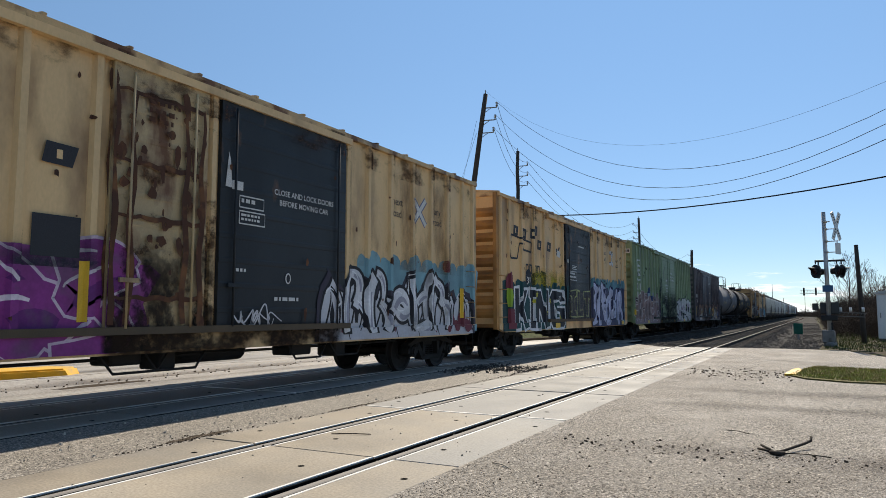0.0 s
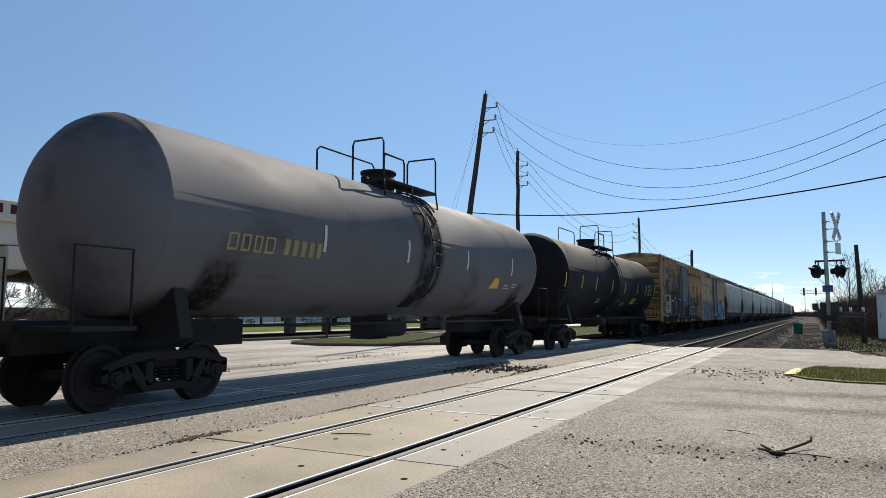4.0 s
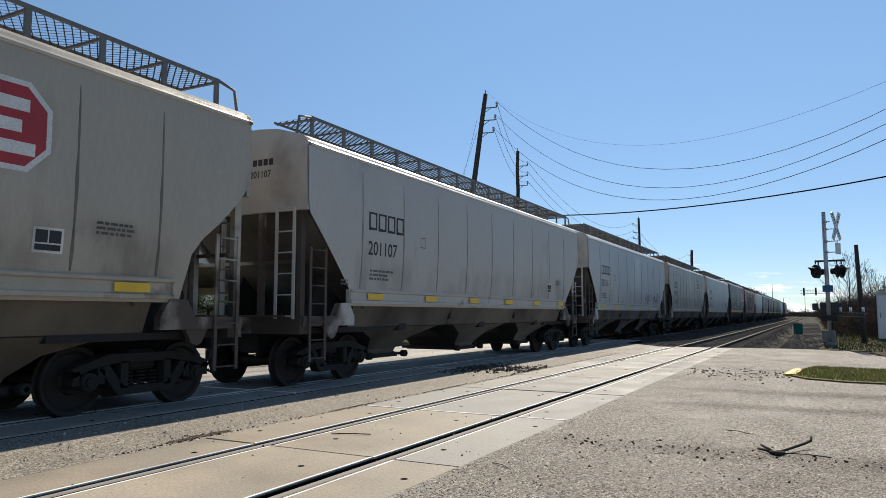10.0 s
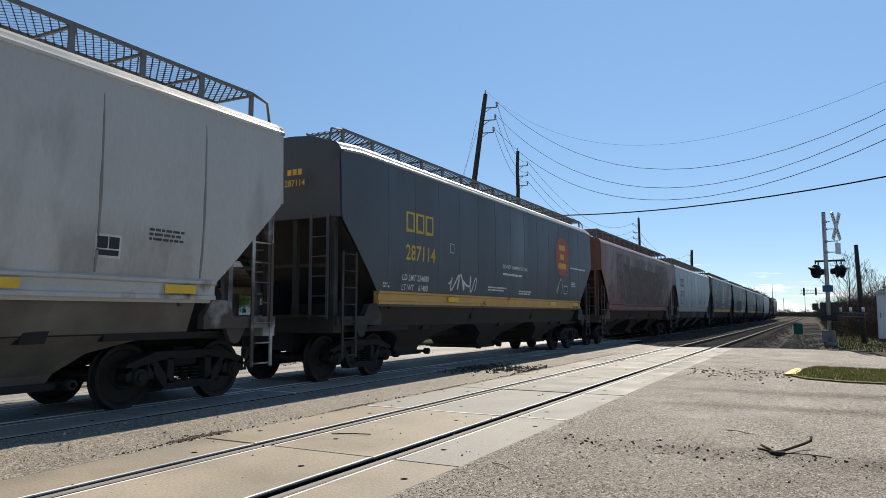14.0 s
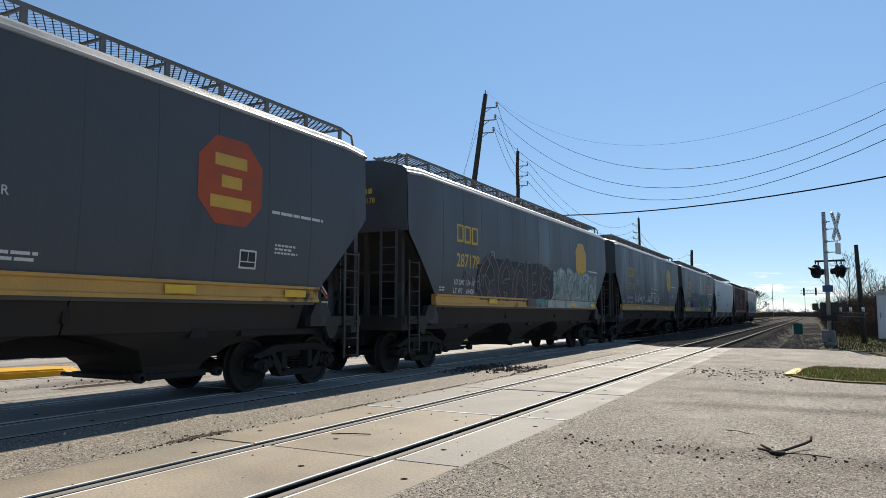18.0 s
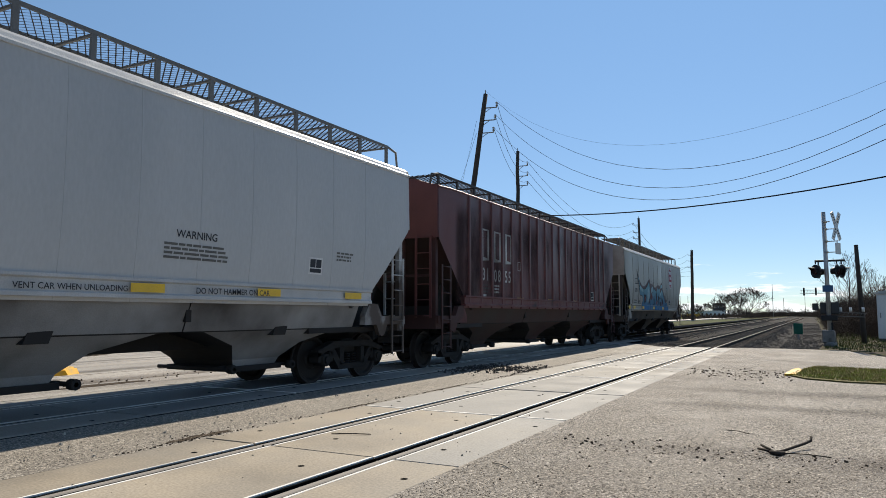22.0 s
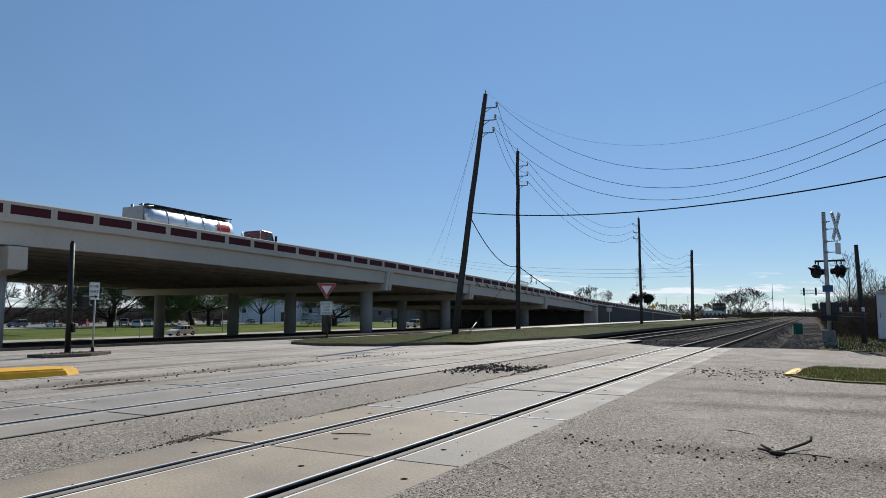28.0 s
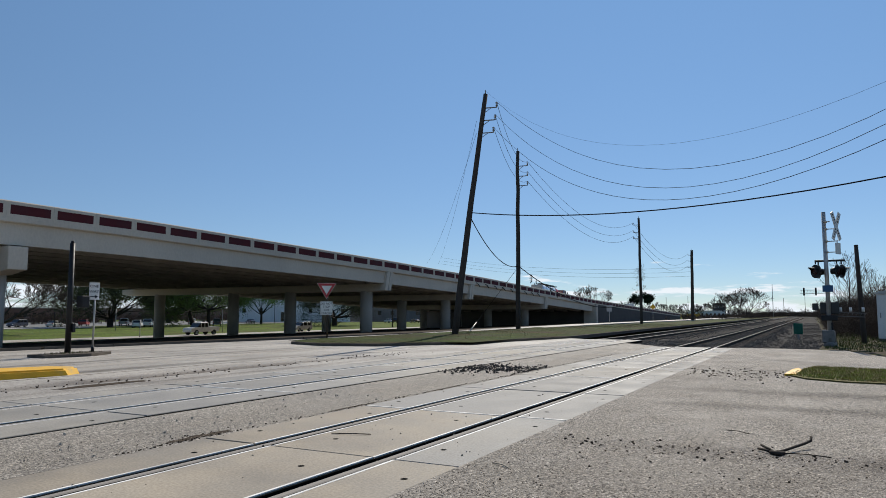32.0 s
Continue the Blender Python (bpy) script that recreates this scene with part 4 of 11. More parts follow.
def stain(car, side, y0, y1, z0, z1, col, most, scale=1.4, thr=0.42, soft=0.22, stretch=(1, 1, 1), fade=(0.4, 0.5), lift=0.0025):
    """A thin coat of rust or grime with ragged edges, as weather leaves it."""
    m = bpy.data.materials.new("weather_stain")
    m.use_nodes = True
    n, l = m.node_tree.nodes, m.node_tree.links
    bs = n["Principled BSDF"]
    bs.inputs["Base Color"].default_value, bs.inputs["Roughness"].default_value, bs.inputs["Specular IOR Level"].default_value = (*col, 1), 0.9, 0.1
    tc, mp, ns, fine, sp = n.new("ShaderNodeTexCoord"), n.new("ShaderNodeMapping"), n.new("ShaderNodeTexNoise"), n.new("ShaderNodeTexNoise"), n.new("ShaderNodeSeparateXYZ")
    mp.inputs["Scale"].default_value = stretch
    mp.inputs["Location"].default_value = (y0 * 3.7 + z1, y0, z0)
    ns.inputs["Scale"].default_value, ns.inputs["Detail"].default_value, ns.inputs["Roughness"].default_value = scale, 9, 0.62
    fine.inputs["Scale"].default_value, fine.inputs["Detail"].default_value = scale * 7, 4
    l.new(tc.outputs["Object"], mp.inputs[0]), l.new(mp.outputs[0], ns.inputs["Vector"]), l.new(mp.outputs[0], fine.inputs["Vector"]), l.new(tc.outputs["Object"], sp.inputs[0])

    def ramp(src, a, b, lo, hi):
        r = n.new("ShaderNodeMapRange")
        r.interpolation_type = "SMOOTHSTEP"
        r.inputs[1].default_value, r.inputs[2].default_value, r.inputs[3].default_value, r.inputs[4].default_value = a, b, lo, hi
        l.new(src, r.inputs[0])
        return r.outputs[0]

    def times(a, b):
        x = n.new("ShaderNodeMath")
        x.operation = "MULTIPLY"
        l.new(a, x.inputs[0]), l.new(b, x.inputs[1])
        return x.outputs[0]
    k = times(ramp(ns.outputs[0], thr - soft / 2, thr + soft / 2, 0, most), ramp(fine.outputs[0], 0.25, 0.6, 0.55, 1))
    k = times(k, times(ramp(sp.outputs[1], y0, y0 + fade[0], 0, 1), ramp(sp.outputs[1], y1 - fade[0], y1, 1, 0)))
    k = times(k, ramp(sp.outputs[2], z1 - fade[1], z1, 1, 0))
    l.new(k, bs.inputs["Alpha"])
    return tagged(mark(car, side, "stain", m, lambda bm: patch(bm, y0, y1, z0, z1), "", lift), kind="stuff")


def scrawl(car, side, y0, z0, w, h, colour, seed, width=0.05):
    """A quick looping tag of one thin line."""
    bm = B()
    n = int(w / h * 34)
    pts = []
    for k in range(n):
        f = k / (n - 1)
        a = f * w / h * 9
        pts.append((y0 + w * f + h * (0.20 + 0.10 * math.sin(0.53 * a + seed)) * math.sin(a), z0 + h * (0.45 + (0.30 + 0.12 * math.sin(0.37 * a + seed)) * math.sin(a * 1.31 + seed) + 0.10 * math.sin(0.61 * a + 2.3 * seed))))
    stroke(bm, pts, width, width * 0.7, 0.0, 0)
    side.lay(bm, 0.005)
    return part("graffiti", bm, mat("spray_line", colour, 0.7, var=0.2), car, "thin sprayed tag")


def ladder(bm, x, y, z0, z1, w=0.4, n=None, along="y", r=0.016):
    n = n or int((z1 - z0) / 0.38)
    if along == "y":
        for k in range(n + 1):
            z = z0 + (z1 - z0) * k / n
            rod(bm, (x, y - w / 2, z), (x, y + w / 2, z), r, n=6)
        for s in (-1, 1):
            box(bm, x - 0.012, x + 0.012, y + s * w / 2 - 0.03, y + s * w / 2 + 0.03, z0 - 0.05, z1 + 0.05)
    else:
        for k in range(n + 1):
            z = z0 + (z1 - z0) * k / n
            rod(bm, (x - w / 2, y, z), (x + w / 2, y, z), r, n=6)
        for s in (-1, 1):
            box(bm, x + s * w / 2 - 0.03, x + s * w / 2 + 0.03, y - 0.012, y + 0.012, z0 - 0.05, z1 + 0.05)


# -- boxcar --
def boxcar(label, front, rear, col, rust, amount, doors, door_cols=None, door_rust=None, roof_col=None, eave=4.86, end_col=None, end_rust=0.35, posts=(), rib=0.02, corr=0.10):
    L = rear - front
    car = tagged(empty("boxcar"), label, "boxcar", group="freight cars of the train")
    TRAIN.append((car, (front + rear) / 2))
    h = L / 2
    body = mat("car_paint", col, 0.62, var=0.14, scale=0.9, grain=0.06, gscale=30, bump=0.06, second=rust, amount=amount, sscale=1.1, stretch=(1, 1, 0.45), soft=0.12)
    roofm = mat("car_roof", roof_col or tuple(c * 0.8 for c in col), 0.6, 0.1, var=0.25, scale=1.2, second=rust, amount=0.4)
    endm = mat("car_end", end_col or col, 0.65, var=0.2, scale=1.0, second=tuple(c * 0.7 for c in rust), amount=min(1, amount + end_rust), sscale=0.9, soft=0.16)
    W, Z0 = 1.50, 1.05
    bm = B()
    box(bm, -W, W, -h + 0.06, h - 0.06, Z0, eave - 0.04)
    part("body", bm, body, car)
    # roof: shallow peak with crosswise seams and an eave strip
    bm = B()
    prism(bm, [(-W - 0.09, eave - 0.09), (-W - 0.09, eave), (0, eave + 0.17), (W + 0.09, eave), (W + 0.09, eave - 0.09)], "y", -h, h)
    for k in range(int(L / 1.2) + 1):
        y = -h + 0.04 + (L - 0.08) * k / int(L / 1.2)
        for s in (-1, 1):
            m = Matrix.Translation((s * 0.79, y, eave + 0.095)) @ Matrix.Rotation(s * math.atan2(0.17, 1.59), 4, "Y")
            box(bm, -0.79, 0.79, -0.03, 0.03, 0, 0.035, m=m)
    part("roof", bm, roofm, car)
    # posts
    steps = []
    dlo, dhi = min(d[0] for d in doors), max(d[1] for d in doors)
    pb = B()
    prism(pb, [(0.0, -0.075), (0.065, -0.045), (0.065, 0.045), (0.0, 0.075)], "z", Z0, eave - 0.09)
    pm = mesh_of("side_post", pb, body)
    for y in posts:
        share("side_post", pm, car, pose(W, y, 0))
        share("side_post", pm, car, pose(-W, y, 0, 0, 0, 180))
    # doors
    for i, (a, b) in enumerate(doors):
        dm = mat("door_paint", door_cols[i], 0.6, var=0.2, scale=1.0, grain=0.08, second=rust, amount=door_rust[i] if door_rust else 0.12 + amount * 0.3, sscale=1.6, stretch=(1, 1, 0.5))
        for s in (1, -1):
            bm = B()
            pr = [(s * W, Z0 + 0.12), (s * (W + 0.07), Z0 + 0.12)]
            for k in range(9):
                z = Z0 + 0.35 + k * (eave - Z0 - 0.75) / 8
                pr += [(s * (W + 0.07), z - 0.05), (s * (W + 0.07 + rib), z - 0.03), (s * (W + 0.07 + rib), z + 0.03), (s * (W + 0.07), z + 0.05)]
            pr += [(s * (W + 0.07), eave - 0.22), (s * W, eave - 0.22)]
            prism(bm, pr, "y", a, b)
            door = part("door", bm, dm, car, "sliding side door")
            for y in (a + 0.28, b - 0.28):
                bm = B()
                rod(bm, (s * (W + 0.115), y, Z0 + 0.1), (s * (W + 0.115), y, eave - 0.3), 0.02, n=6)
                part("lock_bar", bm, dm, door)
            bm = B()
            box(bm, s * (W + 0.12) - 0.02, s * (W + 0.12) + 0.02, a + 0.15, a + 0.45, 1.75, 1.81)
            part("handle", bm, dm, door)
        steps.append((a, b, W + 0.072 + rib))
    trackm = mat("track_paint", tuple(c * 0.10 + 0.02 for c in col), 0.85, var=0.3, scale=2, second=rust, amount=0.2)
    for s in (1, -1):
        xa, xb = sorted((s * W, s * (W + 0.12)))
        for za, zb in ((eave - 0.22, eave - 0.10), (Z0 + 0.02, Z0 + 0.12)):
            bm = B()
            box(bm, xa, xb, max(dlo - 1.9, -h + 0.3), dhi + 0.15, za, zb)
            part("door_track", bm, body if za > 3 else trackm, car)
    # side sill with deeper middle
    bm = B()
    for s in (1, -1):
        xa, xb = sorted((s * (W - 0.06), s * (W + 0.05)))
        prism(bm, [(-h + 0.06, Z0 + 0.02), (-h + 0.06, Z0 - 0.14), (-h + 0.5, Z0 - 0.24), (h - 0.5, Z0 - 0.24), (h - 0.06, Z0 - 0.14), (h - 0.06, Z0 + 0.02)], "x", xa, xb)
    part("side_sill", bm, body, car)
    # corrugated ends
    for s in (-1, 1):
        bm = B()
        n = 9
        pr = [(s * (h - 0.07), Z0 - 0.1)]
        for k in range(n):
            za = Z0 + 0.12 + (eave - Z0 - 0.5) * k / n
            zb = Z0 + 0.12 + (eave - Z0 - 0.5) * (k + 1) / n
            d = zb - za
            pr += [(s * (h - 0.07), za + d * 0.12), (s * (h - 0.07 + corr), za + d * 0.42), (s * (h - 0.07 + corr), za + d * 0.62), (s * (h - 0.07), za + d * 0.92)]
        pr += [(s * (h - 0.07), eave + 0.02), (s * (h - 0.1), eave + 0.02), (s * (h - 0.1), Z0 - 0.1)]
        prism(bm, pr, "x", -W + 0.03, W - 0.03)
        for sx in (-1, 1):
            xa, xb = sorted((sx * (W - 0.09), sx * (W + 0.02)))
            box(bm, xa, xb, s * (h - 0.02) - 0.09, s * (h - 0.02) + 0.09, Z0 - 0.15, eave)
        part("end_wall", bm, endm, car, "corrugated steel end wall")
        bm = B()
        ladder(bm, s * 1.15, s * (h + 0.10), 1.0, 4.55, 0.42, along="x")
        part("ladder", bm, endm, car)
        for z in (1.25, 1.65, 2.05, 2.45):
            bm = B()
            y = s * (h - 0.33)
            tube(bm, [(W + 0.01, y - 0.2, z), (W + 0.09, y - 0.2, z), (W + 0.09, y + 0.2, z), (W + 0.01, y + 0.2, z)], 0.011, 5)
            part("grab_iron", bm, endm, car)
        bm = B()
        tube(bm, [(W, s * (h - 0.55), 0.85), (W + 0.02, s * (h - 0.52), 0.45), (W + 0.02, s * (h - 0.16), 0.45), (W, s * (h - 0.12), 0.85)], 0.014, 5)
        part("stirrup", bm, UNDER, car)
    bm = B()
    rod(bm, (-0.85, -h - 0.1, 3.1), (-0.85, -h - 0.16, 3.1), 0.05, n=8)
    for k in range(16):
        a0, a1 = 6.28319 * k / 16, 6.28319 * (k + 1) / 16
        rod(bm, (-0.85 + 0.28 * math.cos(a0), -h - 0.16, 3.1 + 0.28 * math.sin(a0)), (-0.85 + 0.28 * math.cos(a1), -h - 0.16, 3.1 + 0.28 * math.sin(a1)), 0.018, n=5)
    for k in range(4):
        rod(bm, (-0.85, -h - 0.16, 3.1), (-0.85 + 0.28 * math.cos(1.5708 * k), -h - 0.16, 3.1 + 0.28 * math.sin(1.5708 * k)), 0.012, n=5)
    part("brake_wheel", bm, UNDER, car)
    # underframe
    bm = B()
    box(bm, -0.25, 0.25, -h + 0.02, h - 0.02, 0.80, 1.06)
    for k in range(7):
        y = -h + 1.0 + (L - 2) * k / 6
        box(bm, -W + 0.05, W - 0.05, y - 0.08, y + 0.08, 0.86, 1.06)
    rod(bm, (0.5, -1.2, 0.75), (0.5, 0.2, 0.75), 0.2, n=12)
    rod(bm, (0.9, -h + 3, 0.72), (0.9, h - 3, 0.72), 0.025, n=6)
    for y, w, d in ((-2.6, 0.5, 0.22), (-1.9, 0.3, 0.32), (1.1, 0.6, 0.26), (2.3, 0.35, 0.34)):
        box(bm, 0.75, 1.2, y - w / 2, y + w / 2, 0.86 - d, 0.86, bev=0.03)
        tube(bm, [(1.3, y - 0.5, 0.8), (1.32, y - 0.3, 0.55), (1.32, y + 0.4, 0.55), (1.3, y + 0.6, 0.8)], 0.02, 5)
    part("underframe", bm, UNDER, car)
    add_trucks(car, h - 1.75)
    add_couplers(car, h)
    return car, Side(steps, W, low=(Z0 + 0.02, W + 0.052), posts=posts)


# -- covered hopper --
def hopper_prof(z):
    return float(np.interp(z, [1.5, 1.8, 2.2, 2.7, 3.4, 4.0, 4.38], [1.50, 1.55, 1.59, 1.615, 1.62, 1.61, 1.59]))


HCUTS = [1.8, 2.0, 2.2, 2.45, 2.7, 3.0, 3.4, 3.7, 4.0, 4.2]


WALKWAY = mat("walkway_steel", (0.060, 0.056, 0.052), 0.8, 0.0, var=0.2, scale=2)


STEEL_POST = mat("galvanised_steel", (0.16, 0.157, 0.15), 0.7, 0.1, var=0.2, scale=2)


def expanded_mesh(L, inner=-0.58, outer=0.3):
    """A walkway of expanded metal: zigzag strands that meet in diamonds."""
    def make():
        bm = B()
        step, w = 0.06, 0.015
        rows = int((outer - inner) / 0.075)
        n = int(L / step)
        dx = (outer - inner) / rows
        knots = {}

        def knot(i, k):
            if (i, k) not in knots:
                x, y = inner + dx * i, -L / 2 + L * k / n
                knots[i, k] = [bm.verts.new((x - w, y, 0.007)), bm.verts.new((x + w, y, -0.007))]
            return knots[i, k]
        for r in range(rows):
            for k in range(n):
                p, q = knot(r + (k + r) % 2, k), knot(r + (k + 1 + r) % 2, k + 1)
                bm.faces.new([p[0], p[1], q[1], q[0]])
        return mesh_of("running_board", bm, WALKWAY)
    return cached(("expanded", round(L, 1)), make)


def end_marks(car, h, n, number, ink):
    for k in range(n):
        bm = B()
        f = [(0.32 + k * 0.13, 4.08), (0.42 + k * 0.13, 4.08), (0.42 + k * 0.13, 4.20), (0.32 + k * 0.13, 4.20)]
        bm.faces.new([bm.verts.new((x, -h - 0.001, z)) for x, z in f])
        part("company_mark", bm, ink, car)
    bm = B()
    text_shape(bm, number, 0, 0, 0.18, 0.95, 0.01)
    for v in bm.verts:
        v.co = Vector((0.25 + v.co.y, -h - 0.001, 3.86 + v.co.z))
    part("lettering", bm, ink, car)


def hopper(label, front, rear, col, rust, amount, sill=None, under=None, ribs=13, curved=True, seam=None, end_dirt=(0.075, 0.056, 0.045), gloss=0.5, ribbed=False, roof=None, cut=None):
    L = rear - front
    h = L / 2
    car = tagged(empty("hopper_car"), label, "hopper car", group="freight cars of the train")
    TRAIN.append((car, (front + rear) / 2))
    body = mat("hopper_paint", col, gloss, var=0.10, scale=0.7, grain=0.05, gscale=25, bump=0.05, second=rust, amount=amount - 0.32, sscale=0.9, stretch=(1, 1, 0.35), soft=0.14)
    sillm = mat("sill_paint", sill or col, 0.6, var=0.15, scale=1.5, second=rust, amount=amount * 0.8)
    # the end's second colour joins dirt with the shade between cars
    endm = mat("hopper_end", col, 0.7, var=0.15, scale=0.8, second=end_dirt, amount=0.75, sscale=0.7)
    topm = mat("hopper_end_top", tuple(c * 0.92 for c in col), 0.65, var=0.15, scale=0.8, second=end_dirt, amount=-0.1, sscale=0.8, soft=0.15)
    # bay sides: body colour dimmed for shade below the sill, with dirt
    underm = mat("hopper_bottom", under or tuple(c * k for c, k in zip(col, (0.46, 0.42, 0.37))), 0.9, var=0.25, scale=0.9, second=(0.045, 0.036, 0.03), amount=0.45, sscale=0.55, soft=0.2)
    prof = hopper_prof if curved else (lambda z: float(np.interp(z, [1.5, 1.9, 4.38], [1.52, 1.54, 1.54])))
    up = 0.08 if ribbed else (0.15 if sill else 0.0)
    zt, zb = 4.38 + up, 4.85 if ribbed else 5.02
    zs = [1.5] + sorted(HCUTS + [2.55, 2.85, 3.15]) + [zt]
    cut = cut or ([1.5, 1.8, 3.2], [1.42, 1.38, 0.0])
    lim = lambda z: h - 0.04 - float(np.interp(z, *cut))
    bm = B()
    for s in (1, -1):
        rows = []
        for z in zs:
            yl = lim(z)
            rows.append([bm.verts.new((s * prof(z), -yl + 2 * yl * k / 6, z)) for k in range(7)])
        for a, b in zip(rows, rows[1:]):
            for k in range(6):
                f = bm.faces.new([a[k], a[k + 1], b[k + 1], b[k]] if s > 0 else [a[k + 1], a[k], b[k], b[k + 1]])
                f.smooth = True
    part("side_sheet", bm, body, car)
    # roof with rounded eaves
    bm = B()
    e = prof(4.38)
    half = [(e - 0.01, 4.37), (e + 0.022, 4.385), (e + 0.026, 4.42), (e + 0.005, 4.45), (e - 0.01, 4.455), (e - 0.03, 4.51), (e - 0.09, 4.56), (e - 0.18, 4.59), (0.9, 4.74), (0.45, 4.78)]
    if ribbed:
        half = [(e - 0.01, 4.37), (e + 0.022, 4.385), (e + 0.026, 4.41), (e - 0.01, 4.43), (e - 0.2, 4.47), (0.9, 4.62), (0.45, 4.68)]
    full = [(x, z + up) for x, z in half]
    half = [(x, z + up * 0.6) for x, z in half]
    loft(bm, [(y, hp + [(-x, z) for x, z in hp[::-1]]) for y, hp in ((-h + 0.02, half), (-h + 0.7, full), (h - 0.7, full), (h - 0.02, half))])
    part("roof", bm, mat("roof_paint", roof or tuple(min(0.8, c * 1.1 + 0.04) for c in col), 0.38, 0.1, var=0.15, scale=1.0), car, "pale rounded roof with a raised edge")
    bm = B()
    n = 5
    for k in range(n):
        a, b = -h + 0.8 + (L - 1.6) * k / n, -h + 0.8 + (L - 1.6) * (k + 1) / n - 0.06
        loft(bm, [(y, [(0.36, 4.77), (0.34, 4.87), (0.2, 4.91), (-0.2, 4.91), (-0.34, 4.87), (-0.36, 4.77)]) for y in (a, b)])
    part("hatch_cover", bm, body, car)
    # ribs or weld seams on the side
    def rib(depth, wide):
        b2 = B()
        prev = None
        for z in (zs if not seam else [1.86, 2.1, 2.4, 2.7, 3.0, 3.3, 3.6, 3.9, 4.15]):
            x = prof(z)
            width = wide if not seam else wide * (0.42 + 0.16 * math.sin(7 * z)) * float(np.interp(z, [1.86, 2.1, 3.4, 4.15], [0.6, 1.1, 1.0, 0.25]))
            row = [b2.verts.new(c) for c in ((x - 0.01, -width, z), (x + depth, -width * 0.6, z), (x + depth, width * 0.6, z), (x - 0.01, width, z))]
            if prev:
                for k in range(3):
                    b2.faces.new([prev[k], prev[k + 1], row[k + 1], row[k]])
            prev = row
        return mesh_of("side_rib", b2, mat("seam_grime", seam, 0.8, var=0.3, scale=2) if seam else body)
    rm = rib(0.04, 0.06) if ribbed else (rib(0.006, 0.06) if seam else rib(0.004, 0.02))
    for k in range(ribs):
        y = -(h - 1.75) + (L - 3.5) * k / (ribs - 1)
        share("side_rib", rm, car, pose(0, y, 0))
    # side sill
    for s in (1, -1):
        bm = B()
        prism(bm, [(s * 1.44, 1.55), (s * 1.58, 1.55), (s * 1.58, 1.60), (s * 1.555, 1.62), (s * 1.555, 1.76), (s * 1.59, 1.78), (s * 1.59, 1.82), (s * 1.44, 1.82)], "y", -h + 1.45, h - 1.45)
        part("side_sill", bm, sillm, car)
    # ends: upper wall, slope sheet, end frame, ladders, platform
    for s in (-1, 1):
        bm = B()
        loft_pts = [(prof(3.2) - 0.012, 3.2), (prof(4.36) - 0.012, 4.35)] + half + [(-x, z) for x, z in half[::-1]] + [(0.012 - prof(4.36), 4.35), (0.012 - prof(3.2), 3.2)]
        prism(bm, loft_pts, "y", s * (h - 0.005), s * (h - 0.10))
        part("end_sheet", bm, topm, car)
        bm = B()
        # body colour cut to 0.3 for shade between the cars, plus grime patches
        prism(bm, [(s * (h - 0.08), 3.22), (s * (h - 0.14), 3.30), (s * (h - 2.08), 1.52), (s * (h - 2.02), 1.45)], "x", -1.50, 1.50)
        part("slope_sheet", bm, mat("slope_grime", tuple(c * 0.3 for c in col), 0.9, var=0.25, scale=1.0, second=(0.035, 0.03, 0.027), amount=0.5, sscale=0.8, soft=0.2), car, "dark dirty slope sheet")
        bm = B()
        for sx in (-1, 1):
            box(bm, sx * 1.40 - 0.05, sx * 1.40 + 0.05, s * (h - 0.12) - 0.06, s * (h - 0.12) + 0.06, 1.2, 3.3)
            box(bm, sx * 0.5 - 0.05, sx * 0.5 + 0.05, s * (h - 0.10) - 0.05, s * (h - 0.10) + 0.05, 1.1, 3.3)
        ya, yb = sorted((s * (h - 0.02), s * (h - 0.30)))
        box(bm, -1.48, 1.48, ya, yb, 0.98, 1.28)
        ya, yb = sorted((s * (h + 0.12), s * (h - 0.2)))
        box(bm, -1.2, 1.2, ya, yb, 1.28, 1.32)
        prism(bm, [(s * (h - 0.3), 1.1), (s * (h - 1.7), 1.1), (s * (h - 1.7), 1.25), (s * (h - 0.3), 1.25)], "x", -0.3, 0.3)
        box(bm, -1.4, 1.4, s * (h - 0.1) - 0.02, s * (h - 0.1) + 0.02, 2.25, 2.31)
        part("end_frame", bm, endm, car)
        ya, yb = sorted((s * (h - 0.25), s * (h - 3.1)))
        for name, dims in (("shear_plate", (-1.30, 1.30, ya, yb, 0.98, 1.08)), ("draft_sill", (-0.32, 0.32, ya, yb, 0.62, 0.975)), ("bolster", (-1.25, 1.25, s * (h - 1.95) - 0.32, s * (h - 1.95) + 0.32, 1.085, 1.5))):
            bm = B()
            box(bm, *dims)
            part(name, bm, UNDER, car)
        for sx in (-1.0, 1.0):
            bm = B()
            prism(bm, [(s * (h - 0.6), 1.085), (s * (h - 2.5), 1.085), (s * (h - 1.2), 2.1)], "x", sx - 0.04, sx + 0.04)
            part("slope_support", bm, UNDER, car)
        for sx in (-1, 1):
            bm = B()
            prism(bm, [(s * (h - 0.06), 1.12), (s * (h - 1.62), 1.12), (s * (h - 1.62), 1.30), (s * (h - 1.45), 1.56), (s * (h - 1.15), 1.54), (s * (h - 1.0), 1.30), (s * (h - 0.06), 1.30)], "x", sx * 1.40, sx * 1.53)
            part("end_sill_plate", bm, endm, car)
            bm = B()
            prism(bm, [(s * (h - 0.72), 1.14), (s * (h - 0.84), 0.92), (s * (h - 0.94), 0.88), (s * (h - 1.04), 0.92), (s * (h - 1.16), 1.14)], "x", sx * 1.42, sx * 1.50)
            part("jacking_pad", bm, endm, car)
        bm = B()
        ladder(bm, 1.56, s * (h - 0.42), 0.55, 2.5, 0.44, n=6, r=0.015)
        part("ladder", bm, endm, car)
        bm = B()
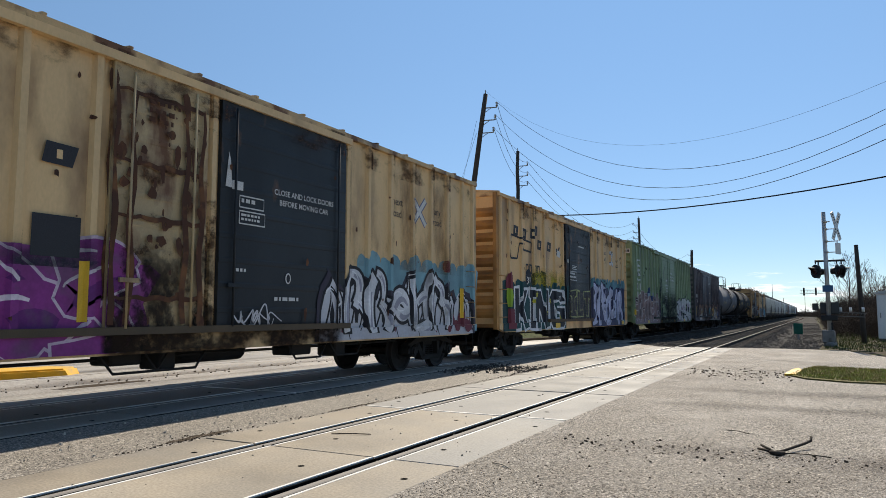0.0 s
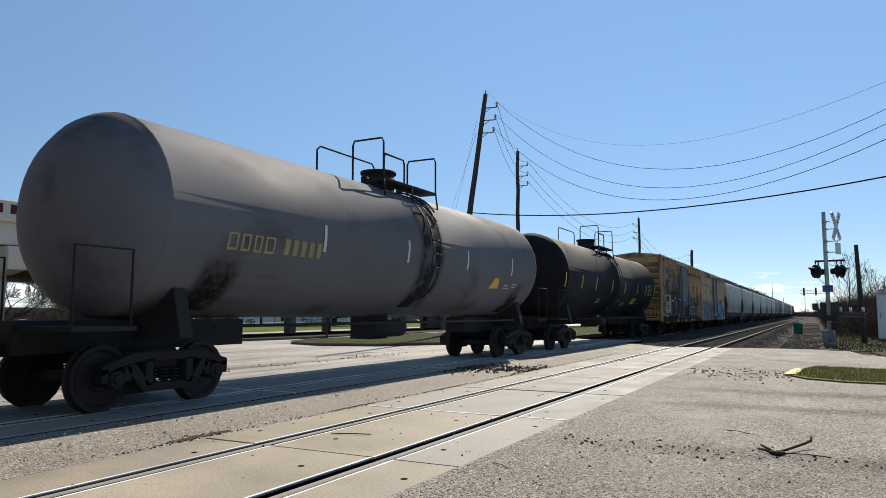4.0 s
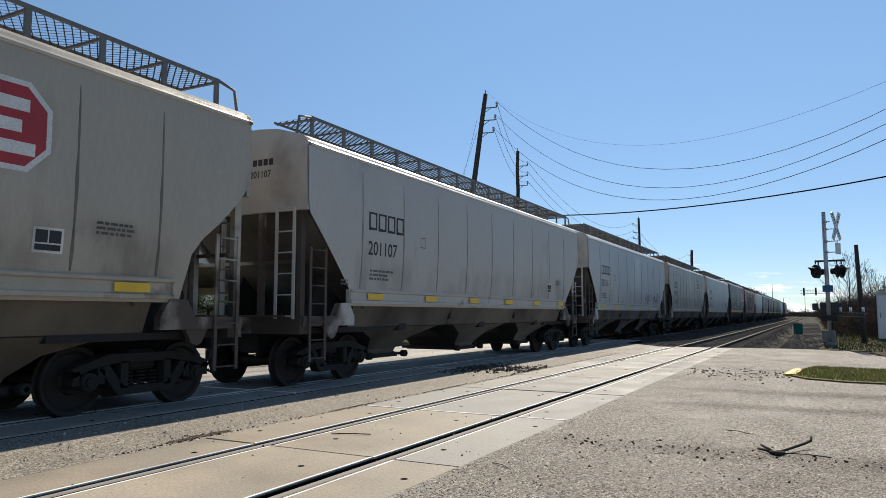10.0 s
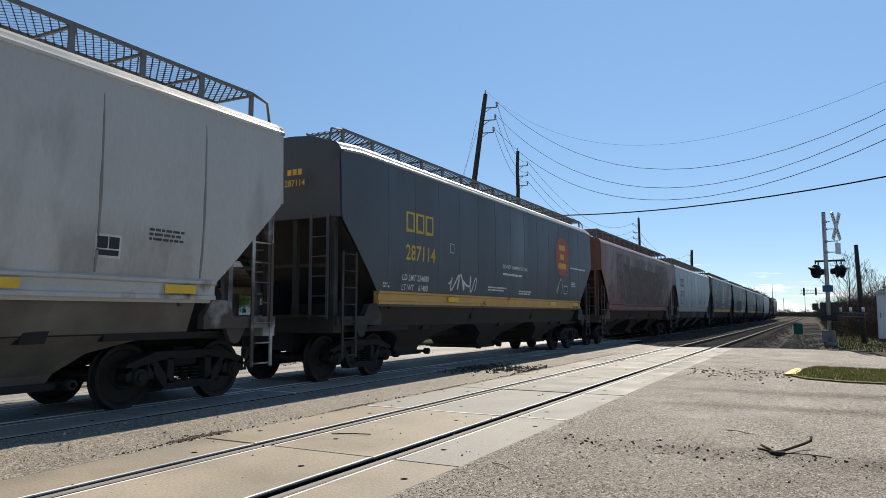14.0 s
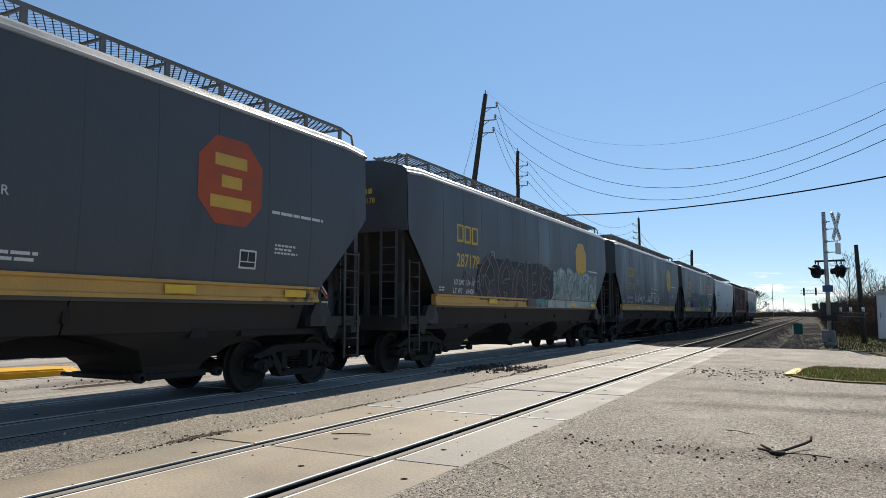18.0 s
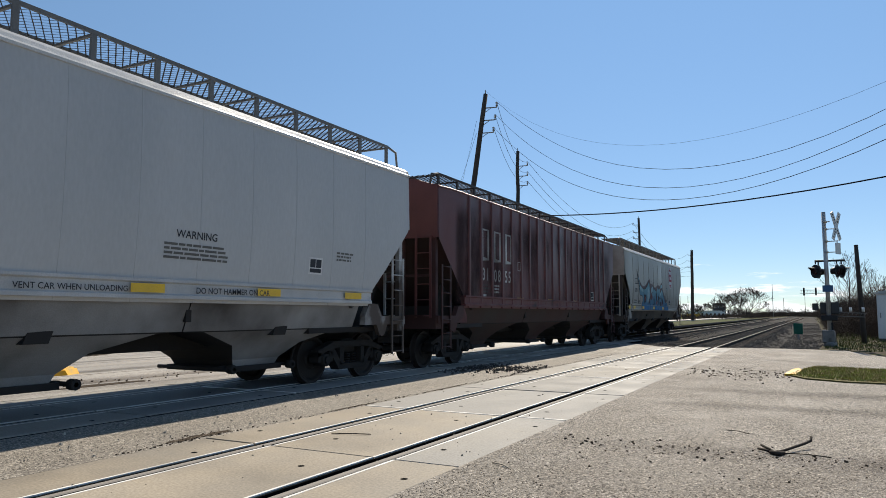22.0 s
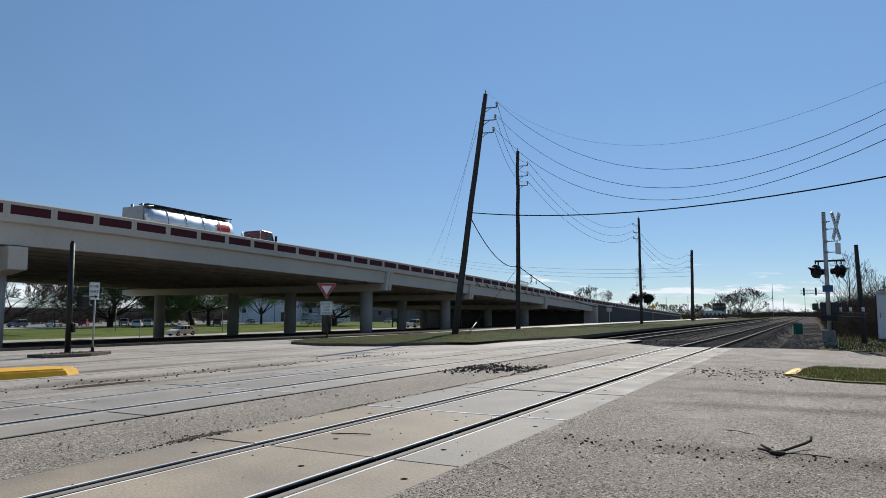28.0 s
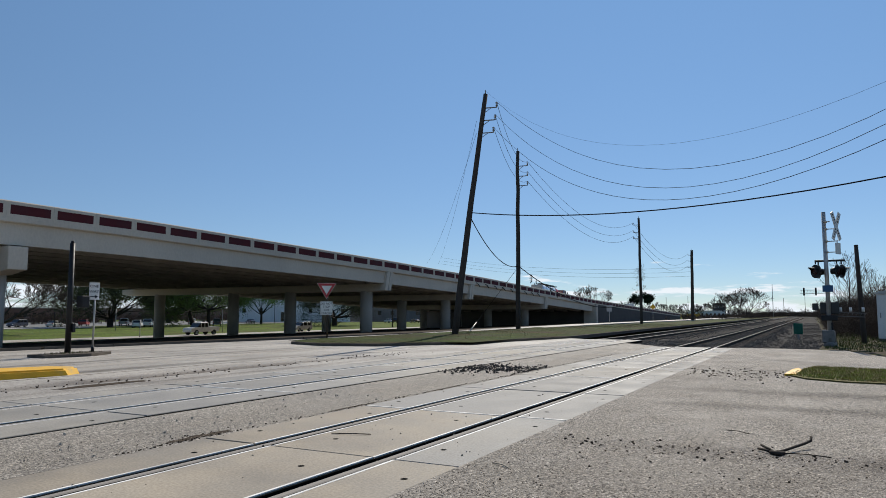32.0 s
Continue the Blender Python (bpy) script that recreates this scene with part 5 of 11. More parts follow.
        ladder(bm, 1.15, s * (h + 0.02), 1.3, 3.2, 0.40, along="x", r=0.014)
        part("ladder", bm, body, car)
    bm = B()
    rod(bm, (0.15, h - 0.9, 1.6), (0.95, h - 0.9, 1.6), 0.2, n=12)
    box(bm, -0.6, 0.1, h - 1.1, h - 0.7, 1.3, 1.6)
    part("brake_cylinder", bm, UNDER, car)
    # bays: dimmed sides between slope faces painted near-black for shade, over sliding gates
    n = 3
    span = (L - 3.4) / n
    for k in range(n):
        yc = -h + 1.7 + span * (k + 0.5)
        bm = B()
        w0, w1 = span * 0.497, 0.52
        rings = []
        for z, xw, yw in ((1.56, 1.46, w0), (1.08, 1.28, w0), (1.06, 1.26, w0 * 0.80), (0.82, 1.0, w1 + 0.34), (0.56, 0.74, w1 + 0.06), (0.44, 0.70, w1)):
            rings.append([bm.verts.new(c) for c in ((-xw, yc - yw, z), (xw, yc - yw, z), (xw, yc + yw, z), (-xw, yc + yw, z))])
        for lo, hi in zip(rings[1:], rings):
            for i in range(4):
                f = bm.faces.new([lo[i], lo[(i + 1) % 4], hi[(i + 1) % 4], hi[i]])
                # slope faces and arch undersides take black in place of their shade
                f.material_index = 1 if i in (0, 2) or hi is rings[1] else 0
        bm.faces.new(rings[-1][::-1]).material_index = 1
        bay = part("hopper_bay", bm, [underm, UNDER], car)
        bm = B()
        box(bm, -0.78, 0.78, yc - 0.62, yc + 0.62, 0.36, 0.45)
        for e in (-1, 1):
            rod(bm, (-0.85, yc + e * 0.74, 0.42), (0.95, yc + e * 0.74, 0.42), 0.035, n=6)
            rod(bm, (0.82, yc + e * 0.74, 0.42), (0.95, yc + e * 0.74, 0.42), 0.075, n=8)
            box(bm, 0.5, 0.62, min(yc, yc + e * 0.74), max(yc, yc + e * 0.74), 0.40, 0.46)
        part("outlet_gate", bm, UNDER, bay)
        if not ribbed:
            bm = B()
            prism(bm, [(yc - 0.22, 0.98), (yc - 0.16, 1.12), (yc + 0.16, 1.14), (yc + 0.10, 0.98)], "x", 1.06, 1.30)
            part("vibrator_bracket", bm, UNDER, bay)
    bm = B()
    box(bm, -0.36, 0.36, -h + 1.8, h - 1.8, 0.76, 1.5)
    for k in range(1, n):
        y = -h + 1.7 + span * k
        box(bm, -1.40, 1.40, y - 0.05, y + 0.05, 1.22, 1.55)
    part("centre_sill", bm, UNDER, car)
    # running boards on brackets
    share("running_board", expanded_mesh(L - 0.9), car, pose(1.0, 0, zb), "expanded metal walkway")
    share("running_board", expanded_mesh(L - 0.9), car, pose(-0.72, 0, zb), "expanded metal walkway")
    bm = B()
    n = 15
    for k in range(n + 1):
        y = -h + 0.5 + (L - 1.0) * k / n
        for s in (1, -1):
            box(bm, s * 1.29 - 0.02, s * 1.29 + 0.02, y - 0.04, y + 0.04, zt + 0.14 if not ribbed else zt + 0.02, zb)
            box(bm, min(s * 0.45, s * 1.3), max(s * 0.45, s * 1.3), y - 0.02, y + 0.02, zb - 0.05, zb - 0.015)
    for s in (1, -1):
        box(bm, s * 1.3 - 0.012, s * 1.3 + 0.012, -h + 0.45, h - 0.45, zb - 0.03, zb + 0.03)
        box(bm, s * 0.42 - 0.01, s * 0.42 + 0.01, -h + 0.45, h - 0.45, zb - 0.022, zb + 0.022)
        for e in (-1, 1):
            tube(bm, [(s * 1.3, e * (h - 0.45), zb), (s * 1.3, e * (h - 0.12), zb - 0.06), (s * 1.3, e * (h - 0.04), zt + 0.16 if not ribbed else zt + 0.04)], 0.025, 6)
    part("walkway_bracket", bm, WALKWAY if ribbed else STEEL_POST, car)
    add_trucks(car, h - 1.5)
    add_couplers(car, h + 0.02)
    return car, Side(prof=prof, cuts=HCUTS)


# -- tank car --
def tankcar(label, front, rear, col, rust, head, mid, marks):
    """head: from the end sills to the shoulder of the tank; mid: where the manway and ladders stand."""
    L = rear - front
    h = L / 2
    car = tagged(empty("tank_car"), label, "tank car", group="freight cars of the train")
    TRAIN.append((car, (front + rear) / 2))
    body = mat("tank_paint", col, 0.8, var=0.15, scale=0.6, bump=0, spec=0.18, second=rust, amount=0.18, sscale=0.7, stretch=(1, 0.6, 1))
    R, ZC = 1.56, 2.84
    bm = B()
    n = 40
    e = h - head
    dish = [(0.80, 0.0), (0.78, 0.5), (0.69, 0.85), (0.52, 1.18), (0.30, 1.42), (0.12, 1.53)]
    straight = [-e, -e + 0.015, -e + 0.05, -3, mid - 0.02, mid, mid + 0.02, 3, e - 0.05, e - 0.015, e]
    pr = [(-e - d, r) for d, r in dish] + [(y, R + (0.012 if y == mid or abs(abs(y) - e + 0.015) < 0.001 else 0)) for y in straight] + [(e + d, r) for d, r in reversed(dish)]
    rings = [[bm.verts.new((r * math.cos(6.28319 * k / n), y, ZC + r * math.sin(6.28319 * k / n))) for k in range(n)] if r > 0 else [bm.verts.new((0, y, ZC))] for y, r in pr]
    for a, b in zip(rings, rings[1:]):
        for k in range(n):
            k2 = (k + 1) % n
            if len(a) == 1:
                bm.faces.new([a[0], b[k], b[k2]])
            elif len(b) == 1:
                bm.faces.new([a[k2], a[k], b[0]])
            else:
                bm.faces.new([a[k2], a[k], b[k], b[k2]])
    bmesh.ops.recalc_face_normals(bm, faces=bm.faces[:])
    part("tank", bm, body, car, smooth=True)
    bm = B()
    rod(bm, (0, mid, ZC + R - 0.06), (0, mid, ZC + R + 0.40), 0.40, n=20)
    rod(bm, (0, mid, ZC + R + 0.40), (0, mid, ZC + R + 0.47), 0.45, n=20)
    part("manway", bm, UNDER, car)
    for x, y in ((0.1, 0.85), (0.2, -0.9), (-0.3, 1.0)):
        bm = B()
        rod(bm, (x, mid + y, ZC + R - 0.1), (x, mid + y, ZC + R + 0.18), 0.09, n=10)
        part("valve", bm, UNDER, car)
    zt = ZC + R + 0.05
    P = 1.25
    for s in (-1, 1):
        xa, xb = sorted((s * 0.50, s * 0.98))
        bm = B()
        box(bm, xa, xb, mid - P, mid + P, zt - 0.06, zt)
        part("platform", bm, UNDER, car, "black steel walkway")
        for y in (-P, 0, P):
            bm = B()
            rod(bm, (s * 0.96, mid + y, zt - 0.03), (s * 1.02, mid + y, ZC + 1.10), 0.022, n=6)
            part("strut", bm, UNDER, car)
    hoop = lambda a, b, top: [(*a, zt), (*a, zt + top - 0.10), (a[0] + (b[0] - a[0]) * 0.05, a[1] + (b[1] - a[1]) * 0.05, zt + top), (b[0] + (a[0] - b[0]) * 0.05, b[1] + (a[1] - b[1]) * 0.05, zt + top), (*b, zt + top - 0.10), (*b, zt)]
    for a, b, top in (((-0.95, mid - P), (-0.95, mid + P), 0.95), ((0.95, mid + P), (0.10, mid + P), 0.92), ((0.95, mid - P), (0.10, mid - P), 0.92), ((0.96, mid - P), (0.96, mid - 0.35), 0.55)):
        bm = B()
        tube(bm, hoop(a, b, top), 0.024)
        part("handrail", bm, UNDER, car, "bent black tubular handrail")
    for k, y in enumerate((0.45, 0.75)):
        bm = B()
        tube(bm, [((R + 0.04) * math.cos(radians(g)), mid + y + 0.10 * math.sin(0.11 * g + k), ZC + (R + 0.04) * math.sin(radians(g))) for g in range(76, 24 + 14 * k, -6)], 0.022)
        part("pipe", bm, UNDER, car, "thin black pipe down the tank")
    for s in (-1, 1):
        bm = B()
        pts = [(s * (R + 0.12) * math.cos(radians(g)), 0, ZC + (R + 0.12) * math.sin(radians(g))) for g in range(-14, 62, 11)]
        for dy in (-0.2, 0.2):
            tube(bm, [(p[0], mid + dy, p[2]) for p in pts], 0.013)
        for p in pts:
            rod(bm, (p[0], mid - 0.2, p[2]), (p[0], mid + 0.2, p[2]), 0.016, n=5)
        part("ladder", bm, UNDER, car)
    bm = B()
    for s in (-1, 1):
        ya, yb = sorted((s * (h - 0.02), s * (h - 4.2)))
        box(bm, -0.3, 0.3, ya, yb, 0.80, 1.25)
        prism(bm, [(-1.3, 1.0), (-1.2, 0.95), (1.2, 0.95), (1.3, 1.0), (1.12, 1.72), (-1.12, 1.72)], "y", s * (h - 2.0) - 0.12, s * (h - 2.0) + 0.12)
        ya, yb = sorted((s * (h - 0.05), s * (h - 1.0)))
        box(bm, -1.45, 1.45, ya, yb, 1.12, 1.18)
        for sx in (-1, 1):
            tube(bm, [(sx * 1.45, s * (h - 0.05), 1.18), (sx * 1.45, s * (h - 0.05), 2.2), (sx * 1.45, s * (h - 0.9), 2.2), (sx * 1.45, s * (h - 0.9), 1.18)], 0.02)
    rod(bm, (1.25, -h + 2.6, 1.15), (1.25, h - 2.6, 1.15), 0.03, n=6)
    rod(bm, (0.5, -0.8, 1.0), (0.5, 0.6, 1.0), 0.2, n=12)
    box(bm, -0.3, 0.3, -0.35, 0.35, 0.75, 1.35)
    part("underframe", bm, UNDER, car)
    add_trucks(car, h - 1.85)
    add_couplers(car, h - 0.02)
    side = Side(prof=lambda z: math.sqrt(max(0.01, (R + 0.002) ** 2 - (z - ZC) ** 2)), cuts=[1.5 + 0.12 * k for k in range(24)])
    marks(car, side, h)
    return car, side


# ---- the cars, from the head of the visible train to its tail ----
TAN, RUST = (0.72, 0.495, 0.25), (0.16, 0.075, 0.035)
b1, s1 = boxcar("tan ribbed boxcar with a black door and bright graffiti", 1.27, 17.05, TAN, RUST, 0.05, [(-3.25, -1.62), (-1.35, 1.9)], door_cols=[(0.47, 0.35, 0.19), (0.014, 0.018, 0.022)], door_rust=[0.34, 0.0],
                posts=[-7.7, -6.6, -5.5, -4.4, -3.45, -1.48, 2.0, 2.75, 3.62, 4.55, 5.42, 6.25, 7.1, 7.72], rib=0.006)
b2, s2 = boxcar("tan ribbed boxcar with a black door and blue graffiti", 18.58, 34.3, (0.71, 0.455, 0.215), RUST, 0.05, [(-1.67, 1.52)], door_cols=[(0.013, 0.014, 0.017)], end_col=(0.48, 0.24, 0.07),
                posts=[-7.66, -7.0, -6.0, -4.9, -3.9, -2.8, -1.9, 1.75, 2.55, 3.65, 4.9, 6.1, 7.0, 7.7], rib=0.006)
b3, s3 = boxcar("green ribbed double-door boxcar covered in graffiti", 35.8, 54.45, (0.225, 0.295, 0.155), (0.06, 0.075, 0.05), 0.08, [(-2.45, 0.12), (0.16, 2.75)], door_cols=[(0.20, 0.265, 0.145), (0.21, 0.28, 0.15)], eave=5.0,
                posts=[-9.15, -8.62, -7.86, -7.08, -6.3, -5.55, -4.8, -4.05, -3.3, -2.6, 2.9, 3.45, 4.2, 4.98, 5.7, 6.45, 7.1, 7.9, 8.6, 9.15], rib=0.012)
b4, s4 = boxcar("dark brown ribbed boxcar with faded graffiti", 56.6, 72.4, (0.125, 0.110, 0.120), (0.15, 0.095, 0.085), 0.12, [(-3.5, -1.02), (-0.98, 1.45)], door_cols=[(0.11, 0.107, 0.122), (0.11, 0.107, 0.122)], end_col=(0.052, 0.052, 0.058), end_rust=-0.3,
                posts=[-7.7, -6.9, -6.1, -5.3, -4.5, -3.75, 1.6, 2.3, 3.15, 4.0, 4.8, 5.6, 6.4, 7.2, 7.72], rib=0.012, corr=0.022)


def tank_marks_a(car, side, h):
    for y, w in ((-6.2, 0.26), (-5.9, 0.22), (-5.62, 0.2), (-5.36, 0.28)):
        mark(car, side, "company_mark", OLD_GOLD, lambda bm: stroke(bm, [(y, 2.36), (y + w * 0.7, 2.36), (y + w * 0.7, 2.6), (y, 2.6), (y, 2.34)], 0.05, 0.05, 0, 0), "plain gold frame of the company mark")
    for k in range(5):
        mark(car, side, "number_bar", OLD_GOLD, lambda bm: patch(bm, -4.9 + 0.22 * k, -4.77 + 0.22 * k, 2.35, 2.62), "plain gold bar of the car number")
    for k, z in enumerate((2.18, 2.0, 1.82)):
        tagged(mark(car, side, "small_print", FAINT, lambda bm: bars(bm, -6.0, z, 1.6, 1, 0.07, 0.04, random.Random(k))), kind="stuff")
    mark(car, side, "notice_panel", REFLECT, lambda bm: poly(bm, [(4.0, 2.06), (4.62, 2.08), (4.5, 2.36), (4.2, 2.36)]), "yellow notice panel")
    small = [(5.0, 2.2), (5.6, 2.25)]
    for y, z in small:
        tagged(mark(car, side, "small_print", LETTER_W, lambda bm: bars(bm, y, z, 0.4, 2, 0.04, 0.04, random.Random(int(10 * y)))), kind="stuff")
    for y in (-3.85, -0.8, 2.25, 5.3):
        mark(car, side, "reflector", LETTER_W, lambda bm: patch(bm, y, y + 0.08, 2.48, 2.98), "pale reflective strip")
    stain(car, side, -0.3, 1.0, 1.5, 4.0, (0.02, 0.02, 0.022), 0.85, 1.6, 0.45, 0.2, (1, 1.6, 0.5), (0.3, 0.2))
    for y in (-h + 2.6, h - 2.6):
        stain(car, side, y - 0.5, y + 0.5, 1.4, 2.4, (0.02, 0.018, 0.017), 0.85, 2, 0.42, 0.2, (1, 1, 0.5), (0.3, 0.6))


def tank_marks_b(car, side, h):
    o = -0.27
    for y in (-8.0, -5.9, -3.86, -1.22, 1.22, 3.86, 5.9):
        mark(car, side, "reflector", REFLECT, lambda bm: patch(bm, y + o, y + o + 0.10, 2.34, 2.86), "yellow reflective strip")
    mark(car, side, "reflector", REFLECT, lambda bm: poly(bm, [(h - 1.08, 1.95), (h - 0.98, 1.95), (h - 0.93, 2.4), (h - 0.90, 2.86), (h - 1.0, 2.86), (h - 1.03, 2.4)]), "yellow reflective strip")
    panel = mark(car, side, "notice_panel", REFLECT, lambda bm: patch(bm, 3.3 + o, 4.15 + o, 1.84, 2.12), "yellow notice panel")
    mark(car, side, "small_print", LETTER_B, lambda bm: bars(bm, 3.35 + o, 2.10, 0.74, 2, 0.07, 0.04, random.Random(5)), "", 0.006)
    for y, z, w, r, hh_ in ((0.58, 2.02, 0.46, 3, 0.025), (1.56, 1.92, 0.62, 4, 0.03), (4.72, 1.9, 0.4, 1, 0.03), (-0.15, 1.62, 0.5, 1, 0.04), (-3.0, 2.0, 0.6, 4, 0.03), (0.9, 1.45, 0.12, 1, 0.03), (6.5, 2.15, 0.3, 1, 0.03)):
        tagged(mark(car, side, "small_print", GREY_INK, lambda bm: bars(bm, y + o, z, w, r, hh_, hh_ * 0.8, random.Random(int(100 * y + 900)))), kind="stuff")
    tagged(mark(car, side, "data_table", GREY_INK, lambda bm: (bars(bm, 6.42 + o, 2.92, 1.1, 9, 0.025, 0.045, random.Random(8)), [patch(bm, 6.40 + o + 0.28 * k, 6.412 + o + 0.28 * k, 2.26, 2.93, 0.001) for k in range(5)]), "grey stencilled data table"), kind="stuff")


FAINT = mat("faded_lettering", (0.13, 0.125, 0.115), 0.8, var=0.2, scale=3)
OLD_GOLD = mat("faded_gold_lettering", (0.34, 0.28, 0.13), 0.8, var=0.2)
GREY_INK = mat("grey_lettering", (0.26, 0.26, 0.27), 0.8)
tankcar("grey tank car with a railed top platform", 73.7, 91.25, (0.14, 0.143, 0.155), (0.09, 0.087, 0.088), 1.4, 0.35, tank_marks_a)
tankcar("black tank car with yellow reflective strips", 92.45, 110.1, (0.011, 0.011, 0.013), (0.022, 0.019, 0.018), 0.85, -0.27, tank_marks_b)
b5, s5 = boxcar("weathered golden ribbed boxcar with faded graffiti", 111.32, 127.4, (0.60, 0.345, 0.14), (0.24, 0.115, 0.07), 0.22, [(-1.1, 2.0)], end_rust=0.42, end_col=(0.50, 0.29, 0.11), door_cols=[(0.06, 0.058, 0.064)],
                posts=[-7.85, -6.9, -5.9, -5.0, -4.1, -3.3, -2.35, -1.5, -1.3, 2.15, 2.85, 3.7, 4.6, 5.4, 6.3, 7.1, 7.85], rib=0.008)
b6, s6 = boxcar("tan ribbed boxcar with a black door and blue graffiti", 128.64, 144.65, (0.66, 0.46, 0.255), RUST, 0.04, [(-1.4, 1.75)], door_cols=[(0.014, 0.016, 0.02)], end_col=(0.56, 0.38, 0.22), end_rust=0.1, corr=0.03,
                posts=[-7.8, -6.9, -5.95, -5.05, -4.15, -3.25, -2.45, -1.6, 1.95, 2.6, 3.5, 4.4, 5.3, 6.2, 7.05, 7.78], rib=0.006)

BEIGE, GREY, DARK, RED = (0.385, 0.345, 0.285), (0.43, 0.41, 0.38), (0.066, 0.074, 0.084), (0.11, 0.034, 0.033)
BROWN = (0.15, 0.10, 0.07)
GOLD = (0.55, 0.315, 0.085)
PALE = (0.42, 0.42, 0.41)
h1, t1 = hopper("beige covered hopper car with dark seams", 146.05, 163.45, BEIGE, BROWN, 0.06, seam=(0.17, 0.148, 0.122), ribs=11, cut=([1.5, 1.75, 2.2, 2.45, 2.7, 3.1, 3.4], [1.26, 1.22, 1.12, 0.92, 0.62, 0.22, 0.0]))
h2, t2 = hopper("beige covered hopper car with a red badge", 164.97, 181.1, BEIGE, BROWN, 0.04, seam=(0.17, 0.148, 0.122), ribs=11, cut=([1.5, 1.75, 2.2, 2.45, 2.7, 3.1, 3.4], [1.26, 1.22, 1.12, 0.92, 0.62, 0.22, 0.0]))
h3, t3 = hopper("light grey covered hopper car", 182.5, 198.8, GREY, BROWN, 0.02, seam=(0.24, 0.225, 0.20), ribs=9)
h4, t4 = hopper("off-white covered hopper car with small tags", 200.2, 216.6, (0.47, 0.46, 0.44), BROWN, 0.02, seam=(0.24, 0.225, 0.20), ribs=9)
h5, t5 = hopper("beige covered hopper car with a red badge", 217.9, 234.1, BEIGE, BROWN, 0.04, seam=(0.17, 0.148, 0.122), ribs=11, cut=([1.5, 1.75, 2.2, 2.45, 2.7, 3.1, 3.4], [1.26, 1.22, 1.12, 0.92, 0.62, 0.22, 0.0]))
h6, t6 = hopper("off-white covered hopper car", 235.6, 252.8, (0.47, 0.455, 0.425), BROWN, 0.03, seam=(0.24, 0.225, 0.20), ribs=9)
h7, t7 = hopper("dark green-black covered hopper car with a yellow sill stripe", 254.4, 271.5, DARK, (0.03, 0.028, 0.025), 0.05, sill=GOLD, under=(0.03, 0.03, 0.028), end_dirt=(0.03, 0.028, 0.025), roof=PALE)
h8, t8 = hopper("faded red covered hopper car", 273.0, 289.8, (0.24, 0.10, 0.07), (0.13, 0.06, 0.05), 0.25)
ha, ta = hopper("light grey covered hopper car", 291.2, 308.2, (0.45, 0.44, 0.43), BROWN, 0.02, seam=(0.24, 0.225, 0.20), ribs=9)
hb, tb = hopper("dark green-black covered hopper car with a red badge", 309.8, 326.7, DARK, (0.03, 0.028, 0.025), 0.05, sill=GOLD, under=(0.03, 0.03, 0.028), end_dirt=(0.03, 0.028, 0.025), roof=PALE)
hc, tc_ = hopper("dark green-black covered hopper car with pale graffiti", 328.3, 345.2, DARK, (0.03, 0.028, 0.025), 0.05, sill=GOLD, under=(0.03, 0.03, 0.028), end_dirt=(0.03, 0.028, 0.025), roof=PALE)
hd, td = hopper("dark green-black covered hopper car with white tags", 346.85, 363.8, DARK, (0.03, 0.028, 0.025), 0.05, sill=GOLD, under=(0.03, 0.03, 0.028), end_dirt=(0.03, 0.028, 0.025), roof=PALE)
he, te = hopper("dark covered hopper car with a green graffiti piece", 365.25, 382.1, DARK, (0.03, 0.028, 0.025), 0.05, sill=GOLD, under=(0.03, 0.03, 0.028), end_dirt=(0.03, 0.028, 0.025), roof=PALE)
hf, tf = hopper("clean light grey covered hopper car", 383.4, 399.75, (0.46, 0.465, 0.46), BROWN, -0.3, under=(0.36, 0.36, 0.355))
hg, tg = hopper("dark red ribbed covered hopper car", 401.2, 418.1, RED, (0.045, 0.025, 0.022), 0.2, under=(0.06, 0.025, 0.02), ribs=19, curved=False, end_dirt=(0.05, 0.02, 0.018), ribbed=True, roof=(0.13, 0.05, 0.045))
hh, th = hopper("beige covered hopper car with a blue graffiti piece", 419.95, 436.1, BEIGE, BROWN, 0.06, seam=(0.17, 0.148, 0.122), ribs=11, cut=([1.5, 1.75, 2.2, 2.45, 2.7, 3.1, 3.4], [1.26, 1.22, 1.12, 0.92, 0.62, 0.22, 0.0]))


# ---- lettering and graffiti on the cars ----
def words(car, side, rows, material, name="lettering", label=""):
    """rows: (words, y, z, size, stretch)"""
    for w, y, z, size, st in rows:
        mark(car, side, name, material, lambda bm: text_shape(bm, w, y, z, size, st, 0.012), label)


def name_bars(car, side, y, z, size, n, material):
    """A company's name, as plain upright blocks."""
    for k in range(n):
        a, b, t = y + k * size * 0.74, y + k * size * 0.74 + size * 0.52, size * 0.14
        mark(car, side, "company_mark", material, lambda bm: stroke(bm, [(a, z + t / 2), (b, z + t / 2), (b, z + size * 0.74), (a, z + size * 0.74), (a, z)], t, t, 0, 0), "plain painted frame of the company mark")


def badge(car, side, y, z, w, hgt, col, edge):
    c = 0.26
    octo = lambda k: [(y + w * (0.5 + k * a), z + hgt * (0.5 + k * b)) for a, b in ((-0.5 + c, -0.5), (0.5 - c, -0.5), (0.5, -0.5 + c), (0.5, 0.5 - c), (0.5 - c, 0.5), (-0.5 + c, 0.5), (-0.5, 0.5 - c), (-0.5, -0.5 + c))]
    mark(car, side, "badge", edge, lambda bm: poly(bm, octo(1.0)), "eight-sided painted badge")
    mark(car, side, "badge_field", col, lambda bm: poly(bm, octo(0.88)), "", 0.006)


